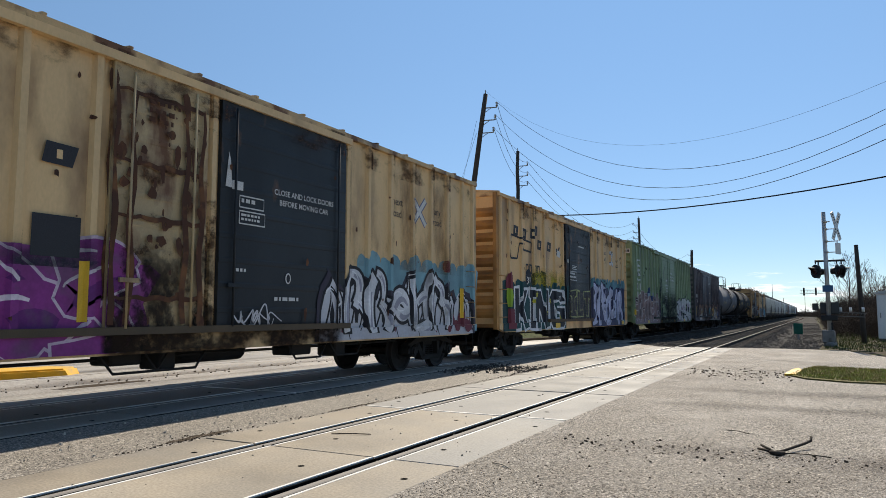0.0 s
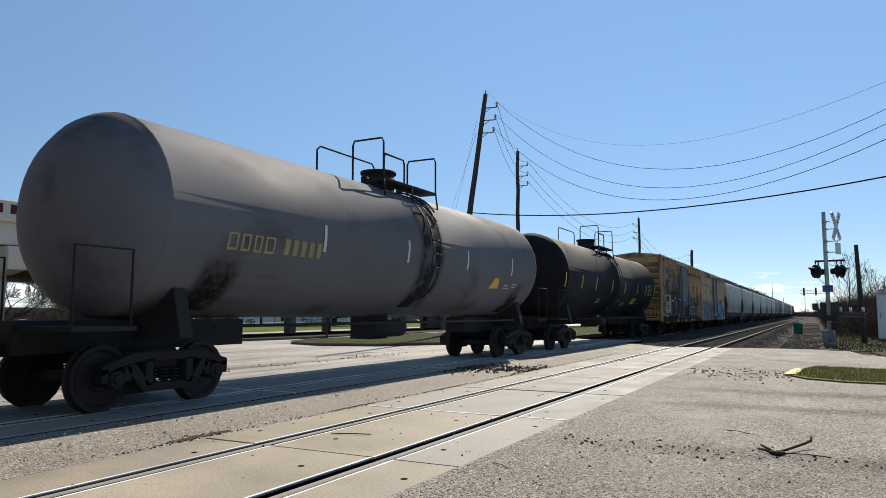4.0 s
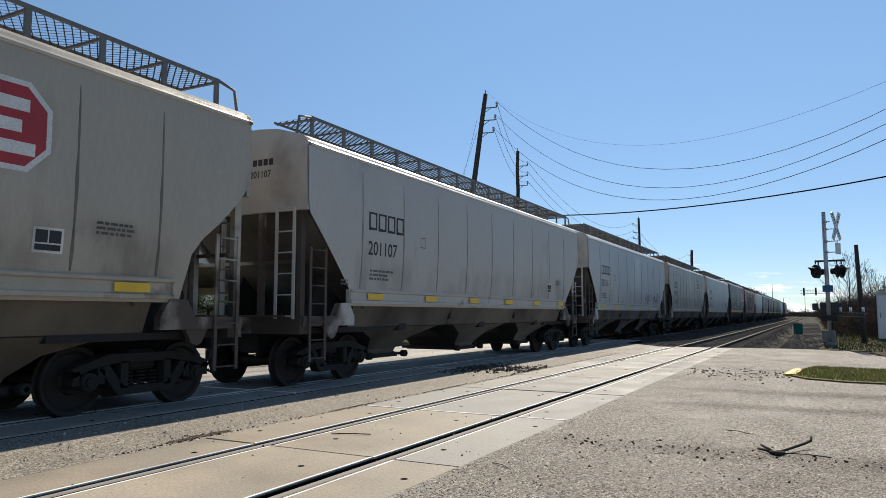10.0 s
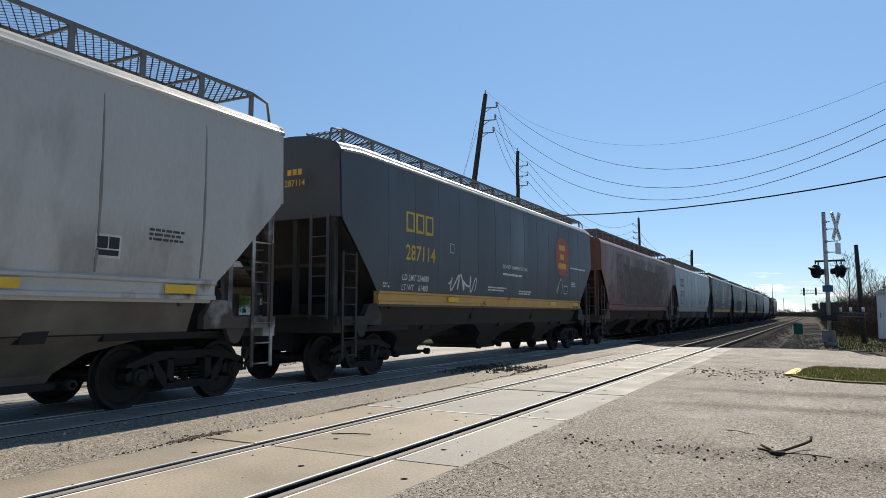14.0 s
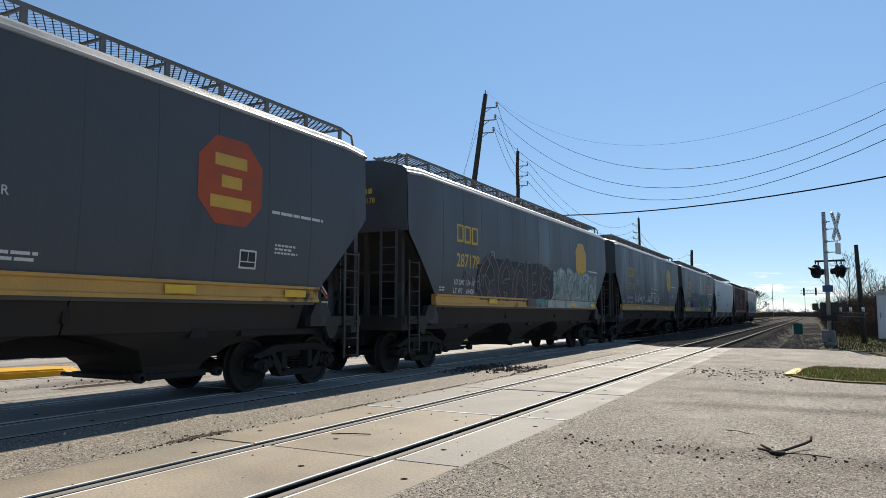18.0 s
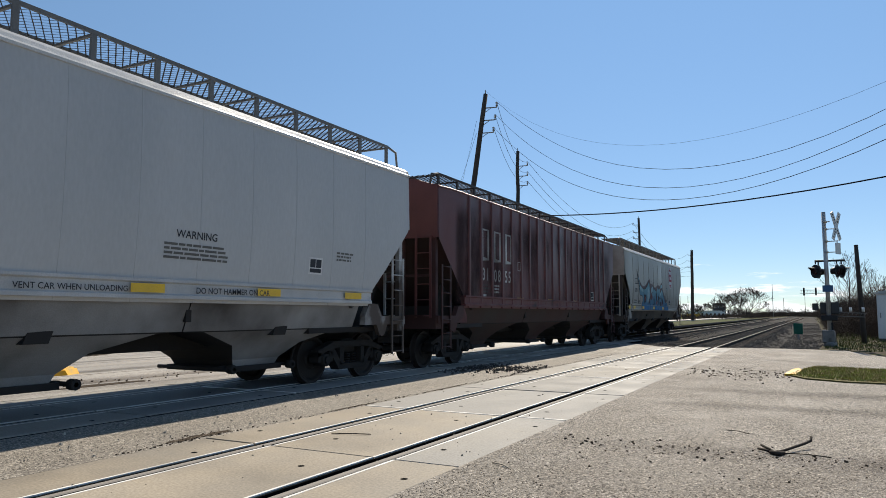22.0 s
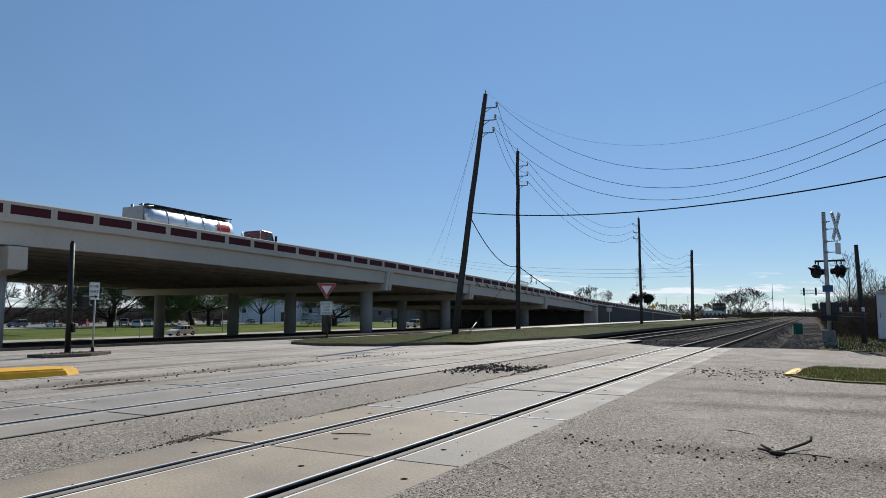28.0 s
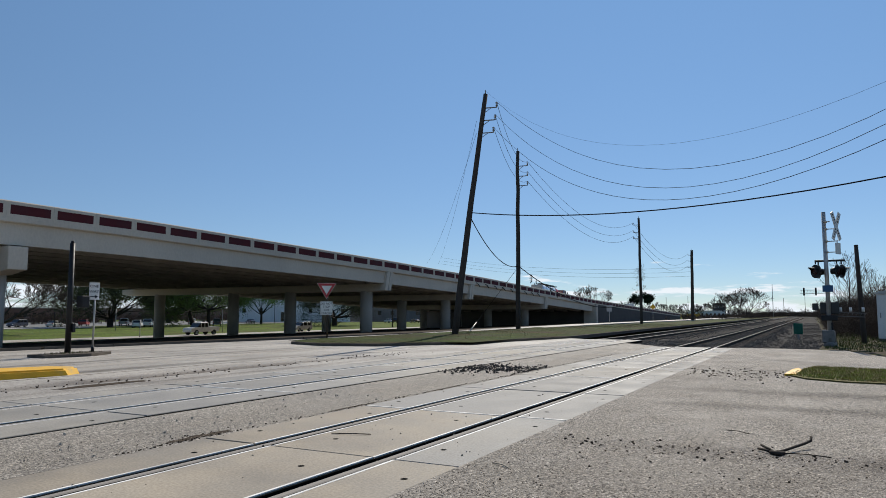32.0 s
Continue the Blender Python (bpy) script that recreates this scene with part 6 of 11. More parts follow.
def badge_bars(car, side, y, z, w, hgt, material):
    for k, (a, b) in enumerate(((0.24, 0.74), (0.34, 0.66), (0.18, 0.82))):
        mark(car, side, "badge_bar", material, lambda bm: patch(bm, y + w * a, y + w * b, z + hgt * (0.66 - 0.24 * k), z + hgt * (0.80 - 0.24 * k)), "", 0.008)


def placard(car, side, y, z, w=0.45, hgt=0.42, frame=LETTER_W, field=LETTER_B):
    mark(car, side, "placard", frame, lambda bm: patch(bm, y, y + w, z, z + hgt))
    mark(car, side, "placard_field", field, lambda bm: (patch(bm, y + 0.03, y + w * 0.48, z + hgt * 0.4, z + hgt - 0.03), patch(bm, y + w * 0.52, y + w - 0.03, z + hgt * 0.4, z + hgt - 0.03), patch(bm, y + 0.03, y + w - 0.03, z + 0.03, z + hgt * 0.34)), "", 0.006)


def small_print(car, side, y, z, w, rows, material, hgt=0.045, seed=0):
    rnd = random.Random(int(1000 * (y + z)) + seed)
    tagged(mark(car, side, "small_print", material, lambda bm: bars(bm, y, z, w, rows, hgt, hgt * 0.8, rnd)), kind="stuff")


def reflectors(car, side, z, ys, w=0.45, hgt=0.14, vertical=False):
    for y in ys:
        mark(car, side, "reflector", REFLECT, lambda bm: patch(bm, y, y + (0.10 if vertical else w), z, z + (0.75 if vertical else hgt)), "yellow reflective strip")


RED_PAINT = mat("red_badge", (0.36, 0.035, 0.045), 0.6, var=0.2, scale=2)
ORANGE_PAINT = mat("orange_badge", (0.40, 0.075, 0.025), 0.6, var=0.2, scale=2)
GOLD_PATCH = mat("gold_patch", (0.62, 0.36, 0.06), 0.6, var=0.15, scale=1.5)
WHITE_PATCH = mat("white_patch", (0.60, 0.58, 0.54), 0.7, var=0.15, scale=2, second=(0.4, 0.36, 0.3), amount=0.15)
GREY_BUFF = mat("painted_over_patch", (0.15, 0.16, 0.18), 0.75, var=0.15, scale=2)

def rust_flecks(car, side, y0, y1, z0, z1, n, seed, material, low=True, size=0.07):
    """Scattered rust spots, more of them low down, some running downwards."""
    rnd = random.Random(seed)

    def build(bm):
        for _ in range(n):
            y, f = rnd.uniform(y0, y1), rnd.random()
            z = z0 + (z1 - z0) * (f ** 1.8 if low else f)
            r = size * rnd.uniform(0.25, 1.0) ** 1.5
            k = rnd.choice((1.0, 1.0, 1.6, 3.0))
            pts = []
            for i in range(7):
                a = 6.28319 * i / 7
                q = r * rnd.uniform(0.6, 1.2)
                pts.append((y + q * math.cos(a), max(z0, z + q * k * math.sin(a))))
            poly(bm, pts, rnd.uniform(0, 0.002))
    return tagged(mark(car, side, "rust", material, build, "", 0.003), kind="stuff")


RUST_DARK = mat("dark_rust", (0.075, 0.032, 0.018), 0.9, var=0.4, scale=3, second=(0.16, 0.07, 0.03), amount=0.3, sscale=4)
TAN_SLIT = mat("tan_slit", TAN, 0.65, var=0.15, scale=2)
NAVY_COAT = (0.012, 0.016, 0.026)


def pool_blocks(car, side, spots, w=0.44, hgt=0.34, lean=0.05, slit=True):
    """Plain dark blocks where the pool's painted name stands."""
    for y, z in spots:
        mark(car, side, "company_mark", LETTER_B, lambda bm: poly(bm, [(y, z + 0.02), (y + w * 0.94, z), (y + w + lean, z + hgt * 0.94), (y + lean, z + hgt)]), "plain dark block of the company mark")
        if slit:
            mark(car, side, "block_slit", TAN_SLIT, lambda bm: patch(bm, y + w * 0.44, y + w * 0.62, z + hgt * 0.3, z + hgt * 0.7), "", 0.006)


def pool_bracket(car, side, y, z, w, hgt, t=0.06):
    """The bent bracket figure below the name, as a plain outline."""
    pts = [(y, z), (y + w * 0.12, z + hgt), (y + w, z + hgt * 0.85), (y + w * 0.97, z + hgt * 0.42), (y + w * 0.63, z + hgt * 0.46), (y + w * 0.6, z + hgt * 0.68), (y + w * 0.46, z + hgt * 0.70), (y + w * 0.36, z + 0.02), (y, z)]
    mark(car, side, "company_mark", LETTER_B, lambda bm: [stroke(bm, [p, q], t, t, 0.0002 * i, 0) for i, (p, q) in enumerate(zip(pts, pts[1:]))], "plain dark bracket outline of the company mark")


def cross_mark(car, side, y, z, r, shade=(0.10, 0.13, 0.25)):
    mark(car, side, "cross_mark", mat("cross_blue", shade, 0.7), lambda bm: (stroke(bm, [(y - r, z - r), (y + r, z + r)], 0.17, 0.17, 0, 0), stroke(bm, [(y - r, z + r), (y + r, z - r)], 0.17, 0.17, 0.001, 0)), "blue shadow of the crossed mark")
    mark(car, side, "cross_mark", LETTER_W, lambda bm: (stroke(bm, [(y - r, z - r), (y + r, z + r)], 0.11, 0.11, 0, 0), stroke(bm, [(y - r, z + r), (y + r, z - r)], 0.11, 0.11, 0.001, 0)), "white crossed mark", 0.006)


def framed_print(car, side, y, z, w, hgt, rows, seed=0):
    """Small stencilled notes inside a thin white frame."""
    mark(car, side, "stencil_frame", LETTER_W, lambda bm: stroke(bm, [(y, z), (y + w, z), (y + w, z + hgt), (y, z + hgt), (y, z)], 0.022, 0.022, 0, 0))
    small_print(car, side, y + 0.04, z + hgt - 0.04, w - 0.06, rows, LETTER_W, (hgt - 0.06) / (rows * 1.9), seed)


def star(bm, y, z, r, a0, layer=0.006):
    poly(bm, [(y + (r if k % 2 == 0 else r * 0.42) * math.cos(a0 + math.pi * k / 5), z + (r if k % 2 == 0 else r * 0.42) * math.sin(a0 + math.pi * k / 5)) for k in range(10)], layer)


def round_loop(pts, n=4):
    """A closed curve through hand-set points."""
    out, m = [], len(pts)
    for i in range(m):
        p0, p1, p2, p3 = (Vector(pts[(i + k) % m]) for k in (-1, 0, 1, 2))
        for k in range(n):
            t = k / n
            q = 0.5 * (2 * p1 + (p2 - p0) * t + (2 * p0 - 5 * p1 + 4 * p2 - p3) * t * t + (3 * p1 - p0 - 3 * p2 + p3) * t ** 3)
            out.append((q.x, q.y))
    return out


def sprayed_shape(car, side, pts, material, label, edge=None, width=0.05, smooth=True):
    loop = round_loop(pts) if smooth else pts
    mark(car, side, "graffiti", material, lambda bm: poly(bm, loop), label)
    if edge:
        mark(car, side, "graffiti_outline", edge, lambda bm: stroke(bm, loop + loop[:1], width, width, 0, 0), "sprayed outline")


# tan boxcar at the head
words(b1, s1, [("next", 3.72, 3.72, 0.24, 1), ("load", 3.70, 3.46, 0.24, 1), ("any", 5.62, 3.72, 0.24, 1), ("road", 5.55, 3.46, 0.24, 1)], LETTER_B)
cross_mark(b1, s1, 4.90, 3.70, 0.30)
words(b1, s1, [("CLOSE AND LOCK DOORS", -0.15, 3.34, 0.135, 1), ("BEFORE MOVING CAR", -0.02, 3.17, 0.135, 1)], LETTER_W)
mark(b1, s1, "stencil_patch", LETTER_W, lambda bm: (poly(bm, [(-1.26, 3.3), (-1.12, 3.3), (-1.16, 3.72), (-1.2, 3.85)]), patch(bm, -1.12, -0.88, 3.28, 3.42)), "white stencil patch")
framed_print(b1, s1, -0.95, 3.02, 0.55, 0.18, 1, 1)
framed_print(b1, s1, -0.95, 2.76, 0.58, 0.20, 2, 2)
small_print(b1, s1, -1.05, 2.05, 0.3, 1, LETTER_W, 0.05)
mark(b1, s1, "ring_mark", LETTER_W, lambda bm: stroke(bm, arc_pts((0.24, 1.94), 0.06, 0, 360, 12, 1.4), 0.025, 0.025, 0, 0))
small_print(b1, s1, -0.1, 1.62, 0.75, 1, LETTER_W, 0.06)
paint_cloud(b1, s1, 2.4, 7.9, 0.9, 2.62, (0.19, 0.36, 0.42), 14)
wild(b1, s1, 1.15, 8.0 - 0.35, 0.84, 2.25, (0.44, 0.45, 0.50), (0.64, 0.65, 0.68), (0.012, 0.012, 0.016), (0.045, 0.04, 0.06), (0.72, 0.73, 0.75), 13, 7, "silver sprayed piece with heavy black outlines")
sprayed(b1, s1, 1.9, 6.3, 0.95, 2.2, [(0.16, 0.42, 0.55), (0.015, 0.015, 0.02), (0.60, 0.61, 0.64), (0.30, 0.30, 0.36), (0.75, 0.76, 0.78)], 11, 5, cloud=False, fat=0.34, line=1.8)
MAROON_SPRAY, NAVY_SPRAY = mat("maroon_spray", (0.16, 0.03, 0.045), 0.7, var=0.2), mat("navy_spray", (0.03, 0.045, 0.13), 0.7, var=0.3)


def spray_dot(car, side, y, z, r, material, label, lift=0.012):
    mark(car, side, "graffiti_dot", material, lambda bm: poly(bm, [(y + r * math.cos(t), z + r * math.sin(t) * 0.9) for t in [k * 0.7 for k in range(9)]]), label, lift)


for y, z, r in ((6.2, 2.5, 0.17), (6.75, 1.05, 0.16), (7.05, 1.2, 0.22), (7.35, 1.05, 0.2), (6.3, 0.98, 0.1)):
    spray_dot(b1, s1, y, z, r, MAROON_SPRAY, "maroon sprayed dot", 0.012 + r * 0.01)
sprayed(b1, s1, -7.6, -2.75, 0.84, 2.1, [(0.24, 0.045, 0.22), (0.58, 0.46, 0.56), (0.22, 0.035, 0.20), (0.12, 0.02, 0.14), (0.66, 0.58, 0.64)], 12, 4, fat=0.5)
stain(b1, s1, -4.75, -3.2, 1.9, 2.35, (0.04, 0.05, 0.06), 0.8)
pool_blocks(b1, s1, ((-4.14, 3.12), (-5.3, 3.2), (-6.4, 3.3)), 0.42, 0.28)
mark(b1, s1, "number_panel", LETTER_B, lambda bm: patch(bm, -4.22, -3.6, 2.02, 2.52), "dark painted-out number panel")
small_print(b1, s1, -2.72, 4.28, 0.55, 3, RUST_DARK, 0.07, 3)
scrawl(b1, s1, -1.05, 1.08, 1.0, 0.45, (0.6, 0.6, 0.62), 3, 0.035)
scrawl(b1, s1, -0.95, 1.15, 0.8, 0.28, (0.6, 0.6, 0.62), 4, 0.03)
reflectors(b1, s1, 1.24, (-3.6, 6.95), vertical=True)
RUSTY = (0.085, 0.038, 0.02)
stain(b1, s1, -3.3, -1.4, 0.85, 4.75, RUSTY, 0.85, 2.2, 0.60, 0.10, (1, 1, 1.1), (0.1, 0.3))
stain(b1, s1, -3.3, -1.4, 0.85, 2.6, (0.03, 0.02, 0.016), 0.85, 1.6, 0.50, 0.10, (1, 1, 0.8), (0.1, 0.9))
for z in (1.55, 2.62, 3.35, 4.3):
    mark(b1, s1, "rust_band", RUST_DARK, lambda bm: stroke(bm, [(-3.2 + 0.13 * k, z + 0.02 * math.sin(4 * k + z)) for k in range(12)], 0.05, 0.09, 0.002, 0))
stain(b1, s1, -3.35, 1.9, 0.81, 1.24, (0.03, 0.018, 0.012), 0.9, 1.8, 0.42, 0.15, (1, 0.6, 1), (0.3, 0.12))
stain(b1, s1, -7.7, 7.7, 4.3, 4.82, RUSTY, 0.7, 1.6, 0.56, 0.12, (1, 0.6, 1), (0.2, 0.03))
stain(b1, s1, 1.9, 7.8, 2.3, 4.6, (0.30, 0.17, 0.08), 0.5, 1.1, 0.55, 0.2, (1, 1, 0.35))

# second tan boxcar
words(b2, s2, [("next", 3.80, 3.92, 0.23, 1), ("load", 3.78, 3.66, 0.23, 1), ("any", 5.95, 3.72, 0.23, 1), ("road", 5.90, 3.46, 0.23, 1)], LETTER_B)
cross_mark(b2, s2, 5.12, 3.82, 0.30)
pool_blocks(b2, s2, ((-6.6, 3.72), (-5.9, 3.70), (-5.15, 3.76), (-4.9, 3.9), (-4.52, 3.45), (-3.55, 3.47)), 0.38, 0.34)
pool_bracket(b2, s2, -7.0, 3.02, 1.95, 0.72)
mark(b2, s2, "company_mark", LETTER_B, lambda bm: (stroke(bm, [(-2.62, 3.62), (-2.1, 3.44)], 0.13, 0.08, 0, 0), stroke(bm, [(-2.55, 3.42), (-2.2, 3.72)], 0.10, 0.10, 0.001, 0)))
mark(b2, s2, "painted_patch", LETTER_W, lambda bm: poly(bm, [(-2.5, 3.38), (-2.18, 3.34), (-2.14, 3.56), (-2.46, 3.6)]), "white painted-over patch")
for k, y in enumerate((-5.55, -5.25, -4.8, -4.52)):
    mark(b2, s2, "company_mark", LETTER_B, lambda bm: [stroke(bm, [p, q], 0.06, 0.06, 0, 0) for p, q in (((y, 2.62), (y, 2.92)), ((y + 0.18, 2.62), (y + 0.18, 2.92)), ((y, 2.9), (y + 0.18, 2.9)))])
paint_cloud(b2, s2, -5.6, -4.05, 0.85, 2.75, NAVY_COAT, 24, "dark navy coat behind the number")
words(b2, s2, [("31", -5.5, 2.28, 0.34, 1.1), ("928", -4.86, 2.26, 0.36, 1.05)], LETTER_W)
small_print(b2, s2, -0.2, 3.95, 0.85, 1, LETTER_W, 0.05)
mark(b2, s2, "stencil_patch", LETTER_W, lambda bm: patch(bm, -1.55, -1.25, 3.22, 3.34))
framed_print(b2, s2, -0.95, 3.02, 0.55, 0.12, 1, 4)
framed_print(b2, s2, -1.3, 2.6, 0.85, 0.32, 2, 5)
stain(b2, s2, -5.2, -1.7, 2.1, 2.95, (0.42, 0.36, 0.05), 0.75, 1.0, 0.44, 0.25)
paint_cloud(b2, s2, -7.55, -1.72, 0.83, 2.38, (0.012, 0.062, 0.068), 25)
slab_word(b2, s2, "KING", ((-6.55, -5.38), (-5.36, -4.80), (-4.76, -3.45), (-3.40, -1.86)), 0.86, 2.14, NAVY_COAT, (0.64, 0.66, 0.68), 26, 0.085)
STAR_YELLOW = mat("star_yellow", (0.50, 0.46, 0.05), 0.7)
for y, z, a in ((-4.62, 1.98, 0.3), (-3.35, 1.78, 0.9), (-3.72, 1.4, 0.1), (-2.62, 1.15, 0.5), (-2.28, 1.2, 1.2), (-5.0, 1.75, 0.7)):
    mark(b2, s2, "graffiti_star", STAR_YELLOW, lambda bm: star(bm, y, z, 0.13, a), "small yellow sprayed star", 0.012)
words(b2, s2, [("157", -2.46, 1.86, 0.17, 1)], LETTER_W)
for pts in ([(-7.2, 0.9), (-6.55, 0.9), (-6.6, 1.5), (-7.1, 1.5)], [(-7.3, 2.1), (-6.7, 2.05), (-6.75, 2.5), (-7.0, 2.6), (-7.25, 2.4)]):
    mark(b2, s2, "graffiti", MAROON_SPRAY, lambda bm: poly(bm, pts), "maroon sprayed shape")
mark(b2, s2, "graffiti", mat("lime_coat", (0.22, 0.34, 0.03), 0.7, var=0.3), lambda bm: poly(bm, [(-7.15, 1.55), (-6.8, 1.55), (-6.68, 1.85), (-6.75, 2.08), (-7.22, 2.1), (-7.25, 1.8)], 0.009), "lime green sprayed shape")
slab_word(b2, s2, "ILT", ((-1.42, -0.58), (-0.5, 0.25), (0.35, 1.28)), 1.24, 2.2, (0.05, 0.05, 0.055), (0.42, 0.46, 0.18), 27, 0.055, hollow=True)
stain(b2, s2, -1.6, 1.5, 1.15, 2.5, (0.16, 0.15, 0.15), 0.5, 1.2, 0.45, 0.2)
paint_cloud(b2, s2, 1.62, 7.15, 0.83, 2.9, (0.11, 0.25, 0.30), 28)
paint_cloud(b2, s2, 1.62, 6.9, 0.83, 2.5, (0.05, 0.055, 0.12), 29)
sprayed(b2, s2, 1.65, 6.9, 0.86, 2.55, [(0.40, 0.42, 0.56), (0.022, 0.025, 0.075), (0.47, 0.49, 0.64), (0.34, 0.36, 0.52), (0.66, 0.68, 0.76)], 21, 5, cloud=False, fat=0.36, line=2.0)
scrawl(b2, s2, 6.1, 2.55, 0.6, 0.3, (0.02, 0.03, 0.05), 30, 0.03)
reflectors(b2, s2, 0.86, (-3.0, 6.45), 0.5, 0.17)
stain(b2, s2, -7.6, 7.6, 2.6, 4.6, (0.13, 0.055, 0.022), 0.8, 2.4, 0.66, 0.06, (1, 0.5, 1))
stain(b2, s2, -7.7, 7.7, 4.3, 4.82, RUSTY, 0.6, 1.6, 0.56, 0.12, (1, 0.6, 1), (0.2, 0.03))

# green boxcar
mark(b3, s3, "company_mark", LETTER_W, lambda bm: stroke(bm, arc_pts((-8.02, 3.62), 0.50, 0, 360, 24, 1.05), 0.075, 0.075, 0, 0), "plain white ring of the company mark")
mark(b3, s3, "company_bar", LETTER_W, lambda bm: [poly(bm, [(-8.24 + 0.03 * k, 3.30 + 0.24 * k), (-7.80 - 0.03 * k, 3.32 + 0.24 * k), (-8.02, 3.56 + 0.24 * k)]) for k in range(3)], "plain white tapered bar of the company mark")
for y, w, z in ((-8.64, 0.55, 2.60), (-7.92, 0.42, 2.60), (-8.64, 0.55, 2.16), (-7.92, 0.50, 2.16)):
    mark(b3, s3, "number_panel", WHITE_PATCH, lambda bm: patch(bm, y, y + w, z, z + 0.32), "white number panel")
words(b3, s3, [("171", -8.6, 2.2, 0.33, 0.95), ("432", -7.9, 2.2, 0.33, 0.85)], LETTER_B)
for y, w in ((-8.55, 0.13), (-8.32, 0.13), (-7.82, 0.2)):
    mark(b3, s3, "company_mark", LETTER_B, lambda bm: patch(bm, y, y + w, 2.65, 2.87), "", 0.006)
small_print(b3, s3, -8.6, 2.08, 0.5, 3, LETTER_W, 0.05)
words(b3, s3, [("OPENING", 0.82, 3.84, 0.13, 1), ("MAIN  W 8-4  H 10-10", 0.80, 3.62, 0.12, 1), ("TOTAL W 16-8 H 10-10", 0.80, 3.42, 0.12, 1)], LETTER_W)
for y, z, w, r, hh_ in ((-0.75, 3.42, 0.6, 1, 0.1), (-0.9, 3.12, 0.8, 1, 0.08), (-0.7, 2.95, 0.55, 2, 0.09), (-1.1, 2.44, 0.85, 2, 0.07), (-1.2, 2.15, 0.7, 3, 0.08), (0.05, 3.1, 0.3, 2, 0.06), (0.05, 2.85, 0.25, 2, 0.1)):
    small_print(b3, s3, y, z, w, r, LETTER_W, hh_)
framed_print(b3, s3, -6.3, 2.28, 0.28, 0.30, 2, 6)
mark(b3, s3, "ring_mark", LETTER_W, lambda bm: stroke(bm, arc_pts((1.25, 2.15), 0.07, 0, 360, 12, 1.4), 0.025, 0.025, 0, 0))
for i, (y, z, r) in enumerate(((-5.5, 2.62, 0.22), (-5.8, 2.35, 0.25), (-5.35, 2.3, 0.3), (-5.6, 2.0, 0.35), (-4.95, 2.2, 0.2))):
    spray_dot(b3, s3, y, z, r, NAVY_SPRAY, "dark blue sprayed cloud", 0.004 + 0.0006 * i)
PALE_BLUE = mat("pale_blue_spray", (0.28, 0.38, 0.46), 0.7, var=0.3)
for y0, y1, z0, z1 in ((-5.75, -5.45, 2.3, 2.48), (-5.35, -5.1, 2.35, 2.62), (-4.65, -4.25, 2.3, 2.55)):
    mark(b3, s3, "graffiti_block", PALE_BLUE, lambda bm: patch(bm, y0, y1, z0, z1), "pale blue sprayed block", 0.009)
wild(b3, s3, -9.0, -2.72, 0.84, 2.5, (0.26, 0.19, 0.22), (0.40, 0.30, 0.28), (0.055, 0.03, 0.03), (0.22, 0.17, 0.20), (0.60, 0.54, 0.53), 31, 6, "mauve and brown sprayed piece with pale outlines")
sprayed(b3, s3, -8.9, -2.8, 0.9, 2.3, [(0.2, 0.2, 0.2), (0.56, 0.50, 0.50), (0.29, 0.20, 0.19), (0.20, 0.13, 0.13), (0.60, 0.54, 0.53)], 33, 6, cloud=False, fat=0.5, line=0.7)
stain(b3, s3, 2.75, 8.8, 0.84, 2.3, (0.34, 0.26, 0.33), 0.6, 1.2, 0.48, 0.2)
sprayed(b3, s3, 2.7, 8.7, 0.88, 2.3, [(0.30, 0.24, 0.25), (0.025, 0.025, 0.025), (0.58, 0.58, 0.57), (0.48, 0.40, 0.46), (0.66, 0.64, 0.64)], 32, 7, cloud=False, fat=0.5, line=1.4)
for y, z in ((3.0, 1.95), (4.2, 1.5), (5.0, 1.7), (6.2, 1.75), (7.4, 1.6), (3.1, 1.0), (4.4, 1.02)):
    mark(b3, s3, "graffiti_asterisk", LETTER_B, lambda bm: [stroke(bm, [(y + 0.16 * math.cos(a), z + 0.16 * math.sin(a)), (y - 0.16 * math.cos(a), z - 0.16 * math.sin(a))], 0.02, 0.02, 0.0002 * k, 0) for k, a in enumerate((0, 0.8, 1.57, 2.36))], "thin black sprayed asterisk", 0.03)
placard(b3, s3, 8.18, 1.45, 0.36, 0.3)
scrawl(b3, s3, -2.35, 1.7, 0.5, 0.5, (0.25, 0.38, 0.40), 6)
small_print(b3, s3, -1.7, 1.22, 1.1, 1, LETTER_W, 0.11)
reflectors(b3, s3, 0.84, (-6.3, -2.6, 1.7, 5.6), 0.5, 0.15)
reflectors(b3, s3, 1.3, (-9.25,), 0.4, 0.26)
stain(b3, s3, -2.6, 2.8, 1.0, 3.0, (0.018, 0.022, 0.02), 0.88, 1.1, 0.40, 0.2, (1, 0.45, 1.5), (0.5, 1.1))
stain(b3, s3, -2.9, -2.0, 1.1, 3.6, (0.012, 0.02, 0.06), 0.7, 1.2, 0.45, 0.2)
stain(b3, s3, -9.2, 9.2, 2.2, 4.2, (0.03, 0.035, 0.025), 0.7, 1.7, 0.64, 0.08, (1, 1, 0.8))
stain(b3, s3, -3.0, 3.0, 0.81, 1.2, (0.02, 0.018, 0.016), 0.85, 1.5, 0.40, 0.2, (1, 0.6, 1), (0.4, 0.1))

